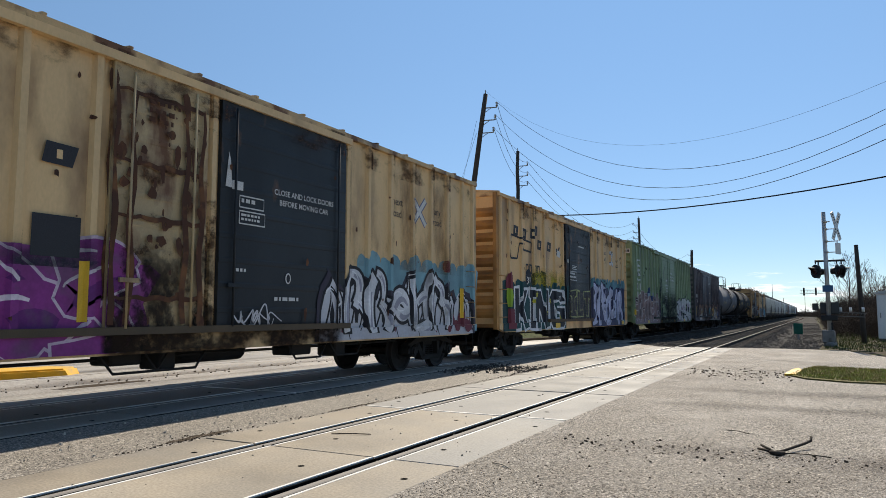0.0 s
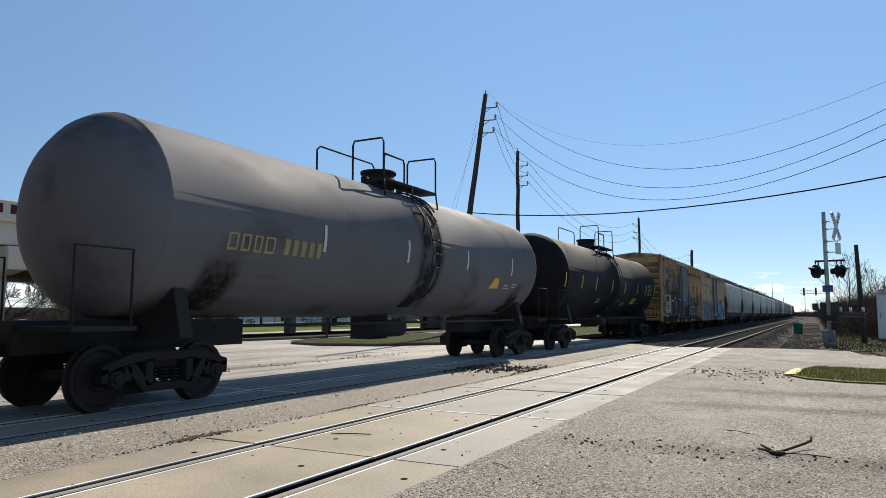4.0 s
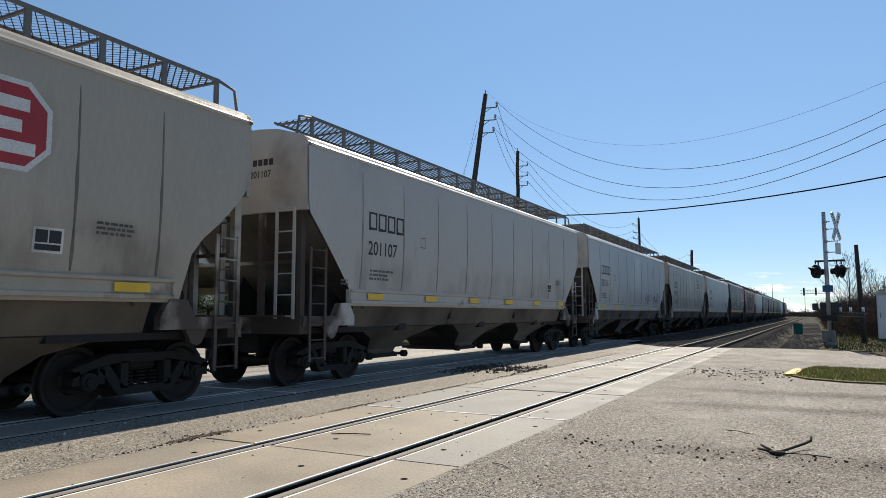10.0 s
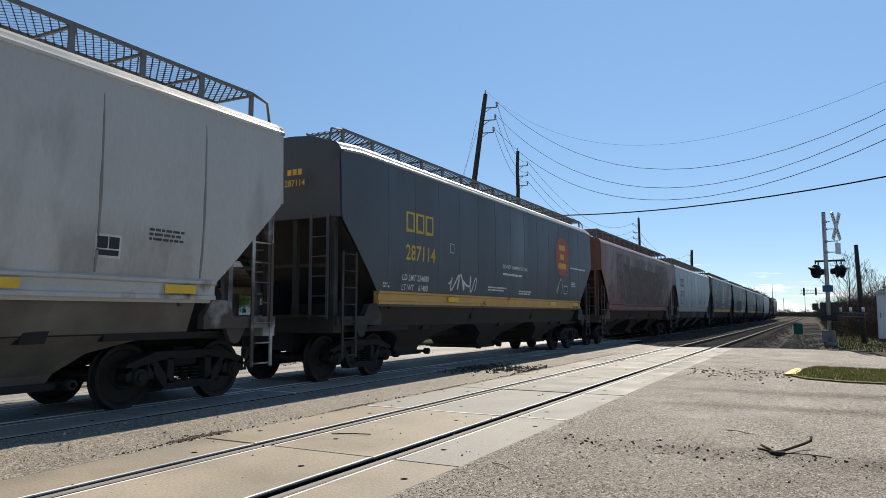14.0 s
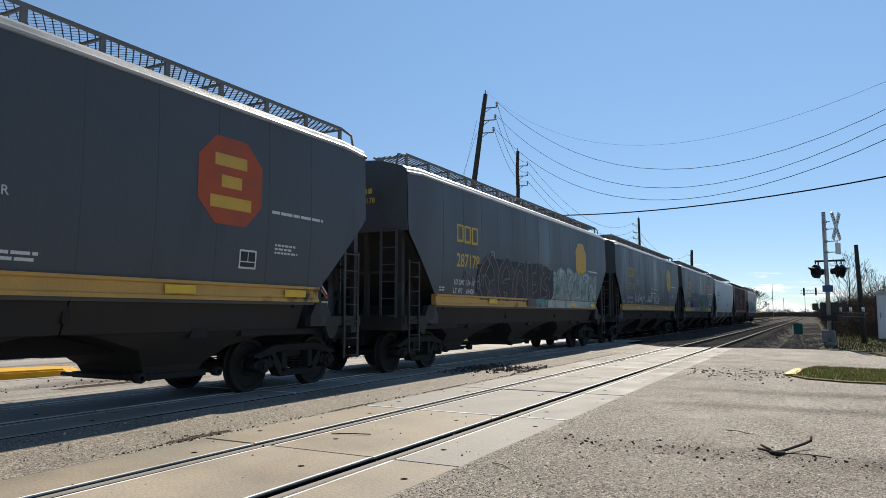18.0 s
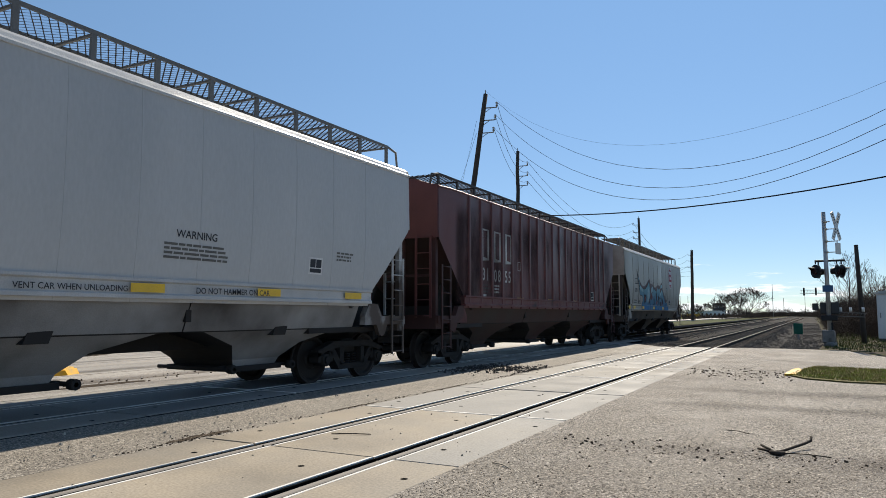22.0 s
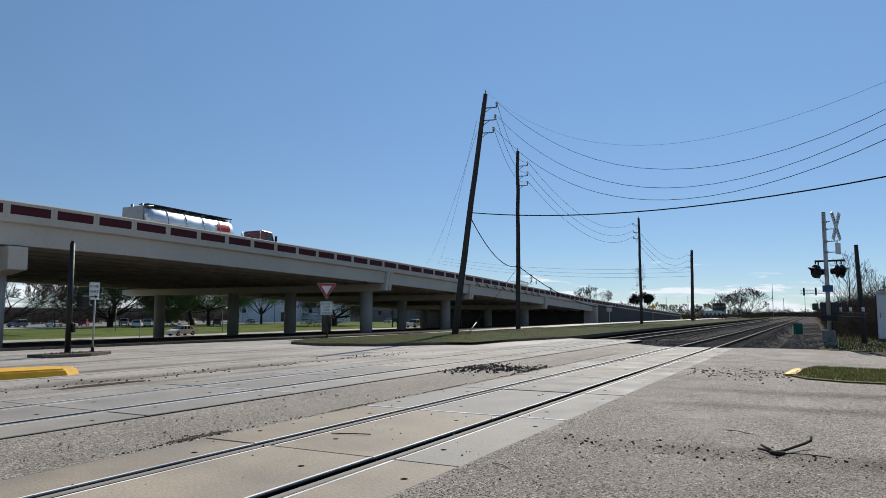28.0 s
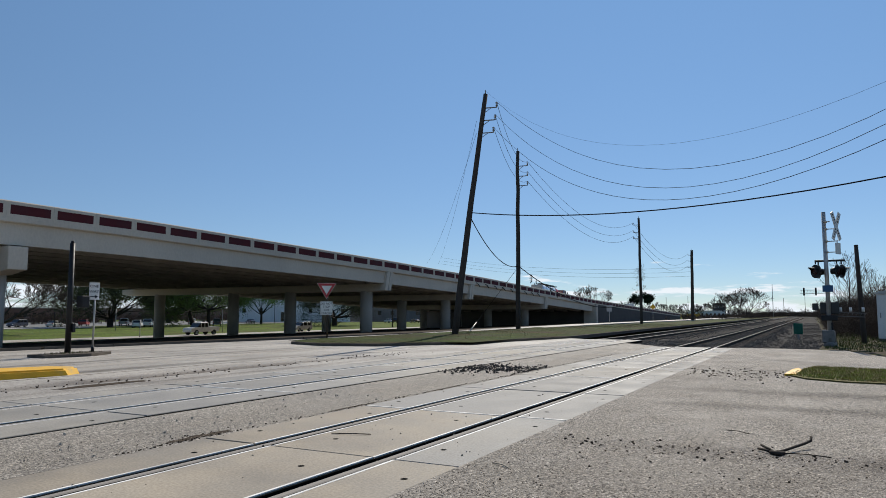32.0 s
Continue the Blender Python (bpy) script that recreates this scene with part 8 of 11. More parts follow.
def hopper_marks(car, side, L, number, ink, n_mark, gold=False, badge_col=None, gold_patch=False, mark_size=0.34, sill_yellow=True, y0=None, warning=None, number_z=2.54):
    """The usual lettering of a hopper: mark, number, weights, placard, badge, sill reflectors."""
    h = L / 2
    y = (-h + (2.5 if gold else 2.0)) if y0 is None else y0
    faint = FAINT if ink is LETTER_B else ink
    name_bars(car, side, y, number_z + mark_size * 1.46, mark_size * 1.4, n_mark, ink)
    words(car, side, [(number, y - 0.05, number_z, mark_size * 1.15, 0.95)], ink)
    end_marks(car, h, n_mark, number, ink)
    if gold:
        words(car, side, [("LD LMT 224600", y - 0.15, number_z - 0.46, 0.19, 0.95), ("LT WT    61400", y - 0.15, number_z - 0.68, 0.19, 0.95)], LETTER_W)
    else:
        small_print(car, side, y + 0.05, number_z - 0.30, 0.9, 3, faint, 0.045)
    small_print(car, side, y - 0.9, 2.0, 0.3, 2, LETTER_W if gold else faint, 0.035)
    mark(car, side, "stencil_frame", LETTER_W if gold else ink, lambda bm: stroke(bm, [(y + 2.1, 2.85), (y + 2.3, 2.85), (y + 2.3, 3.07), (y + 2.1, 3.07), (y + 2.1, 2.85)], 0.02, 0.02, 0, 0))
    if badge_col == "red":
        badge(car, side, h - 4.4, 2.95, 1.05, 1.05, RED_PAINT, LETTER_W)
        badge_bars(car, side, h - 4.4, 2.95, 1.05, 1.05, LETTER_W)
    elif badge_col == "orange":
        badge(car, side, h - 4.4, 2.7, 1.35, 1.35, ORANGE_PAINT, ORANGE_PAINT)
        badge_bars(car, side, h - 4.4, 2.7, 1.35, 1.35, GOLD_PATCH)
    if gold_patch:
        badge(car, side, h - 4.4, 2.7, 1.35, 1.35, GOLD_PATCH, GOLD_PATCH)
    if badge_col == "orange" or gold_patch:
        words(car, side, [("DO NOT HAMMER ON CAR", -0.6, 2.66, 0.155, 1)], LETTER_W)
        small_print(car, side, -0.6, 2.52, 1.75, 1, LETTER_W, 0.06)
        small_print(car, side, -1.6, 2.1, 1.4, 2, LETTER_W, 0.04)
        small_print(car, side, 0.7, 2.05, 1.4, 2, LETTER_W, 0.04)
        small_print(car, side, h - 2.8, 3.05, 1.9, 1, LETTER_W, 0.05)
    placard(car, side, h - 3.5, 2.05, 0.38, 0.30, LETTER_W, LETTER_B)
    small_print(car, side, h - 2.7, 2.5, 0.6, 3, LETTER_W if gold else faint, 0.035)
    if warning is not None:
        words(car, side, [("WARNING", warning, 2.42, 0.16, 1)], LETTER_B)
        small_print(car, side, warning - 0.2, 2.34, 1.25, 4, FAINT, 0.035)
    if sill_yellow:
        s2 = Side(base=1.592)
        for k in ((1, 4, 5) if gold else range(6)):
            y = -h + 2.0 + (L - 4.4) * k / 5
            mark(car, s2, "reflector", REFLECT, lambda bm: patch(bm, y, y + 0.55, 1.63, 1.75), "yellow reflective strip")


hopper_marks(h1, t1, 17.4, "525450", LETTER_B, 3, y0=-7.0, sill_yellow=False)
hopper_marks(h2, t2, 16.1, "288460", LETTER_B, 3, badge_col="red")
hopper_marks(h3, t3, 16.3, "201107", LETTER_B, 4)
hopper_marks(h4, t4, 16.4, "521156", LETTER_B, 4)
scrawl(h4, t4, 2.5, 1.95, 1.6, 0.5, (0.03, 0.03, 0.04), 15, 0.04)
scrawl(h4, t4, 5.0, 1.95, 1.0, 0.35, (0.03, 0.03, 0.04), 16, 0.04)
hopper_marks(h5, t5, 16.2, "289106", LETTER_B, 3, badge_col="red", sill_yellow=False)
hopper_marks(h6, t6, 17.2, "287396", LETTER_B, 3)
hopper_marks(h7, t7, 17.1, "287114", LETTER_Y, 3, True, "orange", mark_size=0.42)
scrawl(h7, t7, -4.0, 1.9, 1.6, 0.5, (0.62, 0.60, 0.58), 17, 0.07)
scrawl(h7, t7, 4.2, 2.0, 0.8, 0.6, (0.5, 0.42, 0.3), 18, 0.05)
sprayed(h8, t8, -5, 5, 1.9, 3.6, [(0.18, 0.08, 0.06), (0.14, 0.06, 0.045), (0.22, 0.12, 0.10), (0.16, 0.08, 0.06), (0.30, 0.20, 0.17)], 81, 8)
hopper_marks(ha, ta, 17.0, "525172", LETTER_B, 3, mark_size=0.46, warning=2.2)
hopper_marks(hb, tb, 16.9, "286947", LETTER_Y, 3, True, "orange", mark_size=0.42)
hopper_marks(hc, tc_, 16.9, "287178", LETTER_Y, 3, True, gold_patch=True, mark_size=0.42)
paint_cloud(hc, tc_, 1.0, 6.75, 1.84, 2.85, (0.30, 0.34, 0.34), 90, "pale grey sprayed ground coat")
sprayed(hc, tc_, 1.05, 6.7, 1.84, 2.85, [(0.25, 0.31, 0.31), (0.05, 0.25, 0.21), (0.36, 0.38, 0.38), (0.12, 0.28, 0.25), (0.46, 0.48, 0.48)], 91, 6, cloud=False, fat=0.36, line=1.3)
stain(hc, tc_, 0.9, 6.8, 1.84, 3.0, (0.44, 0.47, 0.47), 0.55, 1.1, 0.50, 0.25, (1, 1.5, 0.5), (0.3, 0.4))
stain(hc, tc_, 0.9, 6.8, 1.84, 2.7, (0.06, 0.24, 0.20), 0.6, 1.6, 0.58, 0.12, (1, 1.5, 0.7), (0.3, 0.3))
sprayed(hc, tc_, -4.5, 1.2, 1.70, 2.9, [(0.03, 0.035, 0.04), (0.20, 0.13, 0.14), (0.035, 0.038, 0.042), (0.05, 0.045, 0.05), (0.10, 0.08, 0.09)], 93, 5)
for y0, y1, c in ((-1.0, 0.9, (0.10, 0.09, 0.09)), (0.95, 6.85, (0.36, 0.39, 0.38))):
    paint = mat("sill_spray", c, 0.7, var=0.3, scale=2, second=(0.10, 0.26, 0.23), amount=0.35, sscale=1.4)
    mark(hc, Side(base=1.592), "graffiti", paint, lambda bm: patch(bm, y0, y1, 1.57, 1.81), "sprayed foot of the piece on the side sill", 0.003)
scrawl(hc, tc_, -5.6, 2.0, 1.5, 0.5, (0.16, 0.17, 0.20), 19, 0.05)
hopper_marks(hd, td, 16.95, "287310", LETTER_Y, 3, True, gold_patch=True, mark_size=0.42)
scrawl(hd, td, -4.6, 1.9, 2.6, 0.5, (0.62, 0.62, 0.62), 20, 0.06)
scrawl(hd, td, -1.4, 1.95, 3.4, 0.55, (0.62, 0.62, 0.62), 21, 0.06)
hopper_marks(he, te, 16.85, "286921", LETTER_Y, 3, True, "orange", mark_size=0.42)
wild(he, te, -4.3, 0.1, 1.85, 2.95, (0.10, 0.09, 0.11), (0.15, 0.14, 0.17), (0.07, 0.066, 0.08), (0.05, 0.05, 0.06), (0.30, 0.29, 0.33), 102, 4, "faded mauve sprayed piece")
stain(he, te, -4.9, -3.2, 1.84, 2.4, (0.12, 0.03, 0.05), 0.6, 1.2, 0.44)
sprayed(he, te, -0.25, 4.9, 1.84, 2.8, [(0.03, 0.035, 0.035), (0.60, 0.62, 0.60), (0.02, 0.12, 0.10), (0.015, 0.09, 0.08), (0.10, 0.26, 0.20)], 105, 5, cloud=False, fat=0.50, line=0.8, fade=((0.085, 0.125, 0.03), (0.02, 0.075, 0.07)))
scrawl(he, te, 5.2, 1.95, 1.9, 0.35, (0.62, 0.6, 0.62), 22, 0.035)
SILL_SIDE = Side(base=1.592)
for y0, y1, c in ((-4.3, -0.2, (0.22, 0.18, 0.22)), (-0.15, 4.6, (0.11, 0.15, 0.05))):
    paint = mat("sill_spray", c, 0.7, var=0.35, scale=2, second=tuple(k * 0.5 for k in c), amount=0.3)
    mark(he, SILL_SIDE, "graffiti", paint, lambda bm: patch(bm, y0, y1, 1.57, 1.81), "sprayed foot of the piece on the side sill", 0.003)
hopper_marks(hf, tf, 16.35, "201178", LETTER_B, 4, warning=1.7)
s_sill = Side(base=1.593)
words(hf, s_sill, [("VENT CAR WHEN UNLOADING", -0.55, 1.635, 0.105, 1), ("DO NOT HAMMER ON CAR", 2.1, 1.635, 0.125, 1)], LETTER_B)
words(hg, tg, [("3", -5.86, 2.27, 0.48, 0.8), ("1", -5.60, 2.27, 0.48, 0.8), ("0", -5.07, 2.26, 0.48, 0.85), ("8", -4.79, 2.26, 0.48, 0.85), ("5", -4.28, 2.26, 0.48, 0.85), ("5", -4.02, 2.26, 0.48, 0.85)], LETTER_W)
for k in range(3):
    y = -5.85 + 0.84 * k
    mark(hg, tg, "company_mark", LETTER_W, lambda bm: stroke(bm, [(y, 2.85), (y + 0.38, 2.85), (y + 0.38, 3.66), (y, 3.66), (y, 2.80)], 0.11, 0.11, 0, 0), "plain white frame of the company mark")
small_print(hg, tg, -5.8, 2.16, 0.4, 3, FAINT, 0.05)
small_print(hg, tg, -5.05, 2.16, 0.42, 3, LETTER_W, 0.05)
mark(hg, tg, "sticker", LETTER_W, lambda bm: patch(bm, -5.8, -5.6, 1.78, 1.88))
mark(hg, tg, "stencil_frame", LETTER_W, lambda bm: stroke(bm, [(-3.26, 2.66), (-3.04, 2.66), (-3.04, 2.92), (-3.26, 2.92), (-3.26, 2.66)], 0.02, 0.02, 0, 0))
placard(hg, tg, 4.7, 1.88, 0.4, 0.34, LETTER_W, LETTER_B)
reflectors(hg, tg, 1.70, (-3.3, -0.5, 2.3), 0.5, 0.13)
reflectors(hg, tg, 1.85, (-6.74,), vertical=True)
stain(hg, tg, -7.6, 7.8, 1.6, 4.3, (0.03, 0.014, 0.013), 0.6, 0.6, 0.46, 0.2, (1, 1, 0.4), (0.3, 0.6))
def hopper_piece(car, side):
    aqua = fade_paint("aqua_fill", (0.035, 0.15, 0.30), (0.17, 0.36, 0.39), 1.65, 2.75)
    pale, dark, red = mat("pale_aqua", (0.30, 0.46, 0.48), 0.7, var=0.3, scale=3), mat("dark_spray", (0.035, 0.03, 0.03), 0.75), mat("rust_red_spray", (0.15, 0.085, 0.08), 0.8, var=0.4, scale=2, second=(0.24, 0.19, 0.165), amount=0.35, sscale=1.5, soft=0.2)
    hot, blue = mat("red_spray", (0.22, 0.06, 0.05), 0.75, var=0.4, scale=3), mat("blue_spray", (0.035, 0.14, 0.28), 0.75, var=0.4, scale=2, second=(0.10, 0.22, 0.28), amount=0.3)
    halo = [[(-5.5, 3.56), (-4.7, 2.98), (-3.7, 2.80), (-2.45, 3.24), (-2.3, 2.9), (-3.6, 2.6), (-4.9, 2.7)], [(-2.4, 2.9), (-1.7, 2.98), (-0.9, 2.82), (-0.1, 3.0), (0.5, 2.95), (1.1, 3.16), (1.5, 2.7), (2.2, 2.3), (2.3, 1.9), (-2.4, 1.9)]]
    for k, pts in enumerate(halo):
        sprayed_shape(car, side, pts, red, "soft rust-red sprayed halo")
    for a, b in (((-1.8, 3.16), (-1.40, 2.7)), ((-1.12, 3.2), (-1.34, 2.7)), ((-0.12, 3.14), (-0.02, 2.75)), ((0.62, 3.22), (0.5, 2.75))):
        mark(car, side, "graffiti", red, lambda bm: stroke(bm, [a, b], 0.03, 0.14, 0, 0), "rust-red sprayed spike")
    body = [[(-5.25, 3.3), (-4.75, 2.85), (-4.2, 2.69), (-3.7, 2.65), (-3.0, 2.84), (-2.52, 3.1), (-2.35, 2.78), (-2.2, 2.4), (-2.4, 2.0), (-2.3, 1.6), (-4.35, 1.6), (-4.05, 2.0), (-4.2, 2.28), (-4.75, 2.34), (-5.05, 2.75)],
            [(-2.4, 1.6), (-2.3, 1.95), (-1.9, 2.35), (-1.6, 2.53), (-1.3, 2.75), (-0.9, 2.69), (-0.53, 2.6), (-0.19, 2.85), (-0.03, 2.74), (0.42, 2.83), (0.56, 2.55), (1.24, 2.84), (1.33, 2.67), (1.6, 2.46), (2.0, 2.22), (2.35, 2.02), (2.9, 2.0), (3.2, 1.72), (3.2, 1.6)]]
    for k, pts in enumerate(body):
        sprayed_shape(car, side, pts, aqua, "aqua and blue sprayed letters", dark, 0.035, k == 0)
    sprayed_shape(car, side, [(-5.2, 3.22), (-4.85, 2.86), (-4.2, 2.66), (-3.95, 2.5), (-4.6, 2.56), (-5.0, 2.8)], pale, "pale highlight in the horn of the piece")
    for pts, m in (([(-1.9, 2.75), (-1.6, 2.86), (-1.4, 2.72), (-1.65, 2.55), (-1.9, 2.5)], pale), ([(0.7, 2.8), (0.75, 2.98), (0.96, 3.06), (1.15, 3.0), (1.2, 2.87), (0.92, 2.86)], pale),
                   ([(-1.13, 2.34), (-1.28, 2.25), (-1.37, 2.05), (-1.39, 1.84), (-1.3, 1.69), (-1.1, 1.64), (-0.9, 1.72), (-0.89, 1.94), (-0.97, 2.19)], dark), ([(-1.14, 2.32), (-1.24, 2.16), (-1.27, 1.94), (-1.16, 1.87), (-1.03, 1.89), (-0.99, 2.06), (-1.05, 2.25)], aqua),
                   ([(-0.66, 2.57), (-0.69, 2.39), (-0.51, 2.17), (-0.22, 1.98), (-0.05, 2.08), (-0.3, 2.2), (-0.42, 2.5)], dark), ([(-0.42, 2.02), (-0.2, 2.1), (-0.1, 1.95), (-0.32, 1.86)], hot), ([(-1.95, 2.3), (-1.75, 2.42), (-1.55, 2.25), (-1.8, 2.1)], hot),
                   ([(-3.75, 2.36), (-3.2, 2.32), (-3.3, 2.0), (-3.55, 1.92), (-3.7, 2.1)], dark), ([(-3.62, 2.26), (-3.35, 2.22), (-3.42, 2.06), (-3.56, 2.04)], hot), ([(-2.9, 2.6), (-2.6, 2.72), (-2.4, 2.5), (-2.45, 2.15), (-2.75, 1.95), (-2.95, 2.2)], pale),
                   ([(0.0, 2.42), (0.35, 2.30), (0.75, 2.36), (0.4, 2.22), (0.15, 2.05)], dark), ([(0.35, 2.24), (0.95, 2.55), (1.1, 2.72), (0.7, 2.6)], pale), ([(0.1, 1.95), (0.25, 2.1), (0.2, 1.68), (0.02, 1.7)], dark),
                   ([(0.6, 2.05), (0.95, 2.0), (1.1, 1.75), (0.7, 1.8)], dark), ([(1.2, 2.05), (1.45, 1.95), (1.4, 1.65), (1.2, 1.7)], hot), ([(1.0, 2.3), (1.35, 2.2), (1.6, 1.95), (1.3, 2.0)], dark), ([(2.4, 1.95), (2.55, 1.7), (2.8, 1.66), (2.7, 1.9)], blue)):
        sprayed_shape(car, side, pts, m, "sprayed shape inside the piece")
    for pts in ([(0.35, 2.3), (0.15, 1.95), (-0.2, 1.75)], [(0.45, 2.3), (0.55, 1.95), (0.75, 1.7)], [(0.5, 2.34), (1.0, 2.1), (1.3, 1.8)], [(1.62, 2.44), (1.55, 2.1), (1.5, 1.9)], [(2.0, 2.2), (1.85, 1.95), (1.9, 1.75)], [(-3.9, 2.62), (-3.95, 2.35), (-3.8, 2.3), (-3.2, 2.36)], [(-2.3, 2.05), (-2.05, 1.85), (-2.1, 1.62)], [(-4.95, 2.95), (-4.95, 2.55)], [(-1.9, 1.62), (-1.85, 1.8)], [(-0.55, 1.62), (-0.5, 1.85), (-0.6, 2.0)]):
        mark(car, side, "graffiti", dark, lambda bm: stroke(bm, pts, 0.045, 0.02, 0, 0), "thin dark sprayed line")
    mark(car, side, "graffiti", dark, lambda bm: stroke(bm, [(-5.52, 3.6), (-5.25, 3.12), (-5.0, 2.75), (-4.8, 2.4)], 0.10, 0.05, 0, 0), "dark sprayed edge of the horn")
    mark(car, side, "graffiti", dark, lambda bm: stroke(bm, arc_pts((2.66, 2.52), 0.30, 110, 470, 20, 1.35), 0.08, 0.05, 0, 0), "dark sprayed loop")
    mark(car, side, "graffiti", pale, lambda bm: stroke(bm, arc_pts((2.68, 2.56), 0.25, 20, 150, 8, 1.3), 0.05, 0.03, 0, 0), "pale shine of the loop")
    scrawl(car, side, -5.15, 1.84, 0.62, 0.24, (0.06, 0.04, 0.045), 112, 0.03)
    mark(car, Side(base=1.592), "graffiti", blue, lambda bm: patch(bm, -4.35, 3.2, 1.56, 1.81), "blue foot of the sprayed piece on the side sill")


name_bars(hh, th, -5.92, 2.86, 0.36, 3, LETTER_B)
words(hh, th, [("2890", -5.92, 2.44, 0.30, 0.95)], LETTER_B)
small_print(hh, th, -6.1, 2.06, 0.9, 2, FAINT, 0.06)
hopper_piece(hh, th)
badge(hh, th, 3.30, 2.92, 1.16, 1.32, LETTER_W, LETTER_W)
badge(hh, th, 3.35, 2.97, 1.06, 1.22, RED_PAINT, RED_PAINT)
badge_bars(hh, th, 3.30, 2.92, 1.16, 1.32, LETTER_W)
placard(hh, th, 3.43, 1.86, 0.42, 0.34)
s_sill2 = Side(base=1.593)
for y in (-7.35, -6.3, -4.24, -1.5, 1.2):
    mark(hh, s_sill2, "reflector", REFLECT, lambda bm: patch(bm, y, y + 0.45, 1.60, 1.75), "yellow reflective strip", 0.03)

# grime on the pale hoppers
for car, side, h, k in ((h1, t1, 8.7, 0.55), (h2, t2, 8.05, 0.6), (h3, t3, 8.15, 0.35), (h4, t4, 8.2, 0.3), (h5, t5, 8.1, 0.6), (h6, t6, 8.6, 0.45), (ha, ta, 8.5, 0.35), (hh, th, 8.07, 0.45)):
    stain(car, side, -h + 1.3, h - 1.3, 1.84, 2.7, (0.15, 0.115, 0.085), k * 0.45, 1.3, 0.52, 0.2, (1, 1, 0.5), (0.5, 0.5))
stain(h8, t8, -7.6, 7.6, 1.84, 4.3, (0.34, 0.26, 0.22), 0.6, 0.7, 0.48, 0.2, (1, 1, 0.6), (0.4, 0.3))

# rust on the old boxcars
for car, side, n, y0, y1, sd, z1 in ((b1, s1, 60, -7.6, 7.6, 1, 4.6), (b2, s2, 70, -7.4, 7.6, 2, 4.6), (b5, s5, 160, -7.7, 7.8, 3, 4.4), (b6, s6, 110, -7.6, 7.7, 4, 4.6)):
    rust_flecks(car, side, y0, y1, 1.1, z1, n, sd, RUST_DARK, car is not b2, 0.05)
rust_flecks(b1, s1, -3.3, -1.7, 1.1, 4.4, 50, 10, RUST_DARK, False, 0.09)
for y in (-3.22, -2.95, -2.05, -1.76):
    mark(b1, s1, "rust_streak", RUST_DARK, lambda bm: stroke(bm, [(y + 0.03 * math.sin(5 * k + 9 * y), 1.2 + 0.26 * k) for k in range(13)], 0.13, 0.07, 0.001, 0))


# ---- poles and wires ----
def utility_pole(base, top, r0, r1, arms, label, side=1):
    """A wooden pole with short insulator brackets; arms are metres below the top."""
    b, t = Vector(base), Vector(top)
    pole = tagged(empty("utility_pole"), label, "utility pole", group="poles along the railway")
    bm = B()
    n = 9
    rnd = random.Random(int(t.y * 10))
    tube(bm, [b.lerp(t, k / n) + Vector((rnd.uniform(-.03, .03), rnd.uniform(-.03, .03), 0)) for k in range(n + 1)], [r0 + (r1 - r0) * k / n for k in range(n + 1)], 12)
    part("shaft", bm, POLEWOOD, pole)
    tips = []
    d = (t - b).normalized()
    for a in arms:
        p = t - d * a
        q = p + Vector((0.70, 0.30, 0.05)) * side
        bm = B()
        rod(bm, p, q, 0.035, n=6)
        rod(bm, q, q + Vector((0, 0, 0.16)), 0.05, 0.02, n=6)
        for k in range(3):
            rod(bm, q + Vector((0, 0, 0.10 + 0.08 * k)), q + Vector((0, 0, 0.13 + 0.08 * k)), 0.075, n=8)
        rod(bm, p - d * 0.35, p + (q - p) * 0.6, 0.02, n=5)
        part("insulator_arm", bm, STEEL, pole)
        tips.append(q + Vector((0, 0, 0.32)))
    bm = B()
    rod(bm, t, t + Vector((0, 0, 0.25)), 0.03, n=6)
    part("pole_cap", bm, STEEL, pole)
    return pole, tips, t


def wire(a, b, sag, r=0.014, label="thin dark overhead wire", n=22, name="wire"):
    a, b = Vector(a), Vector(b)
    bm = B()
    pts = []
    for k in range(n + 1):
        f = k / n
        p = a.lerp(b, f)
        p.z -= sag * 4 * f * (1 - f)
        pts.append(p)
    tube(bm, pts, r, 5)
    return tagged(finish(name, bm, WIRE), label, "wire", group="overhead wires")


_, tips1, top1 = utility_pole((-18.1, 35.8, -0.2), (-16.41, 36.6, 14.11), 0.20, 0.13, [0.85, 1.6, 2.35], "tall leaning dark wooden utility pole on the verge")
_, tips2, top2 = utility_pole((-20.1, 50.7, -0.2), (-20.0, 50.7, 14.04), 0.19, 0.13, [1.2, 2.0, 2.75], "upright dark wooden utility pole on the verge")
_, tips3, top3 = utility_pole((-20.2, 95.1, -0.7), (-19.95, 93.7, 13.98), 0.20, 0.14, [0.9, 1.9, 2.7], "dark wooden utility pole with a tangle of dry vine", -1)
_, tips4, top4 = utility_pole((-21.85, 150.9, -0.5), (-21.4, 149.6, 14.26), 0.34, 0.26, [1.0, 2.2, 3.4], "thick dark wooden utility pole far along the line", -1)
FARP = [(Vector((10, 20.0, 12.0)), 5.8), (Vector((6, 20.0, 8.5)), 4.4), (Vector((2, 20.0, 5.7)), 2.8)]
for i in range(3):
    wire(tips1[i], *FARP[i], 0.010)
    wire(tips1[i], tips2[i], 1.1, 0.012)
    wire(tips2[i], tips3[i], 2.4, 0.014)
    wire(tips3[i], tips4[i], 2.6, 0.018)
wire(top1 + Vector((0, 0, 0.2)), (2, 20.0, 7.1), 2.4, 0.004, "very thin overhead wire")
mid1 = Vector((-18.1, 35.8, -0.2)).lerp(Vector((-16.41, 36.6, 14.11)), 0.513)
wire(mid1, (10, 26.0, 7.1), 1.2, 0.028, "thick black service cable", name="service_cable")
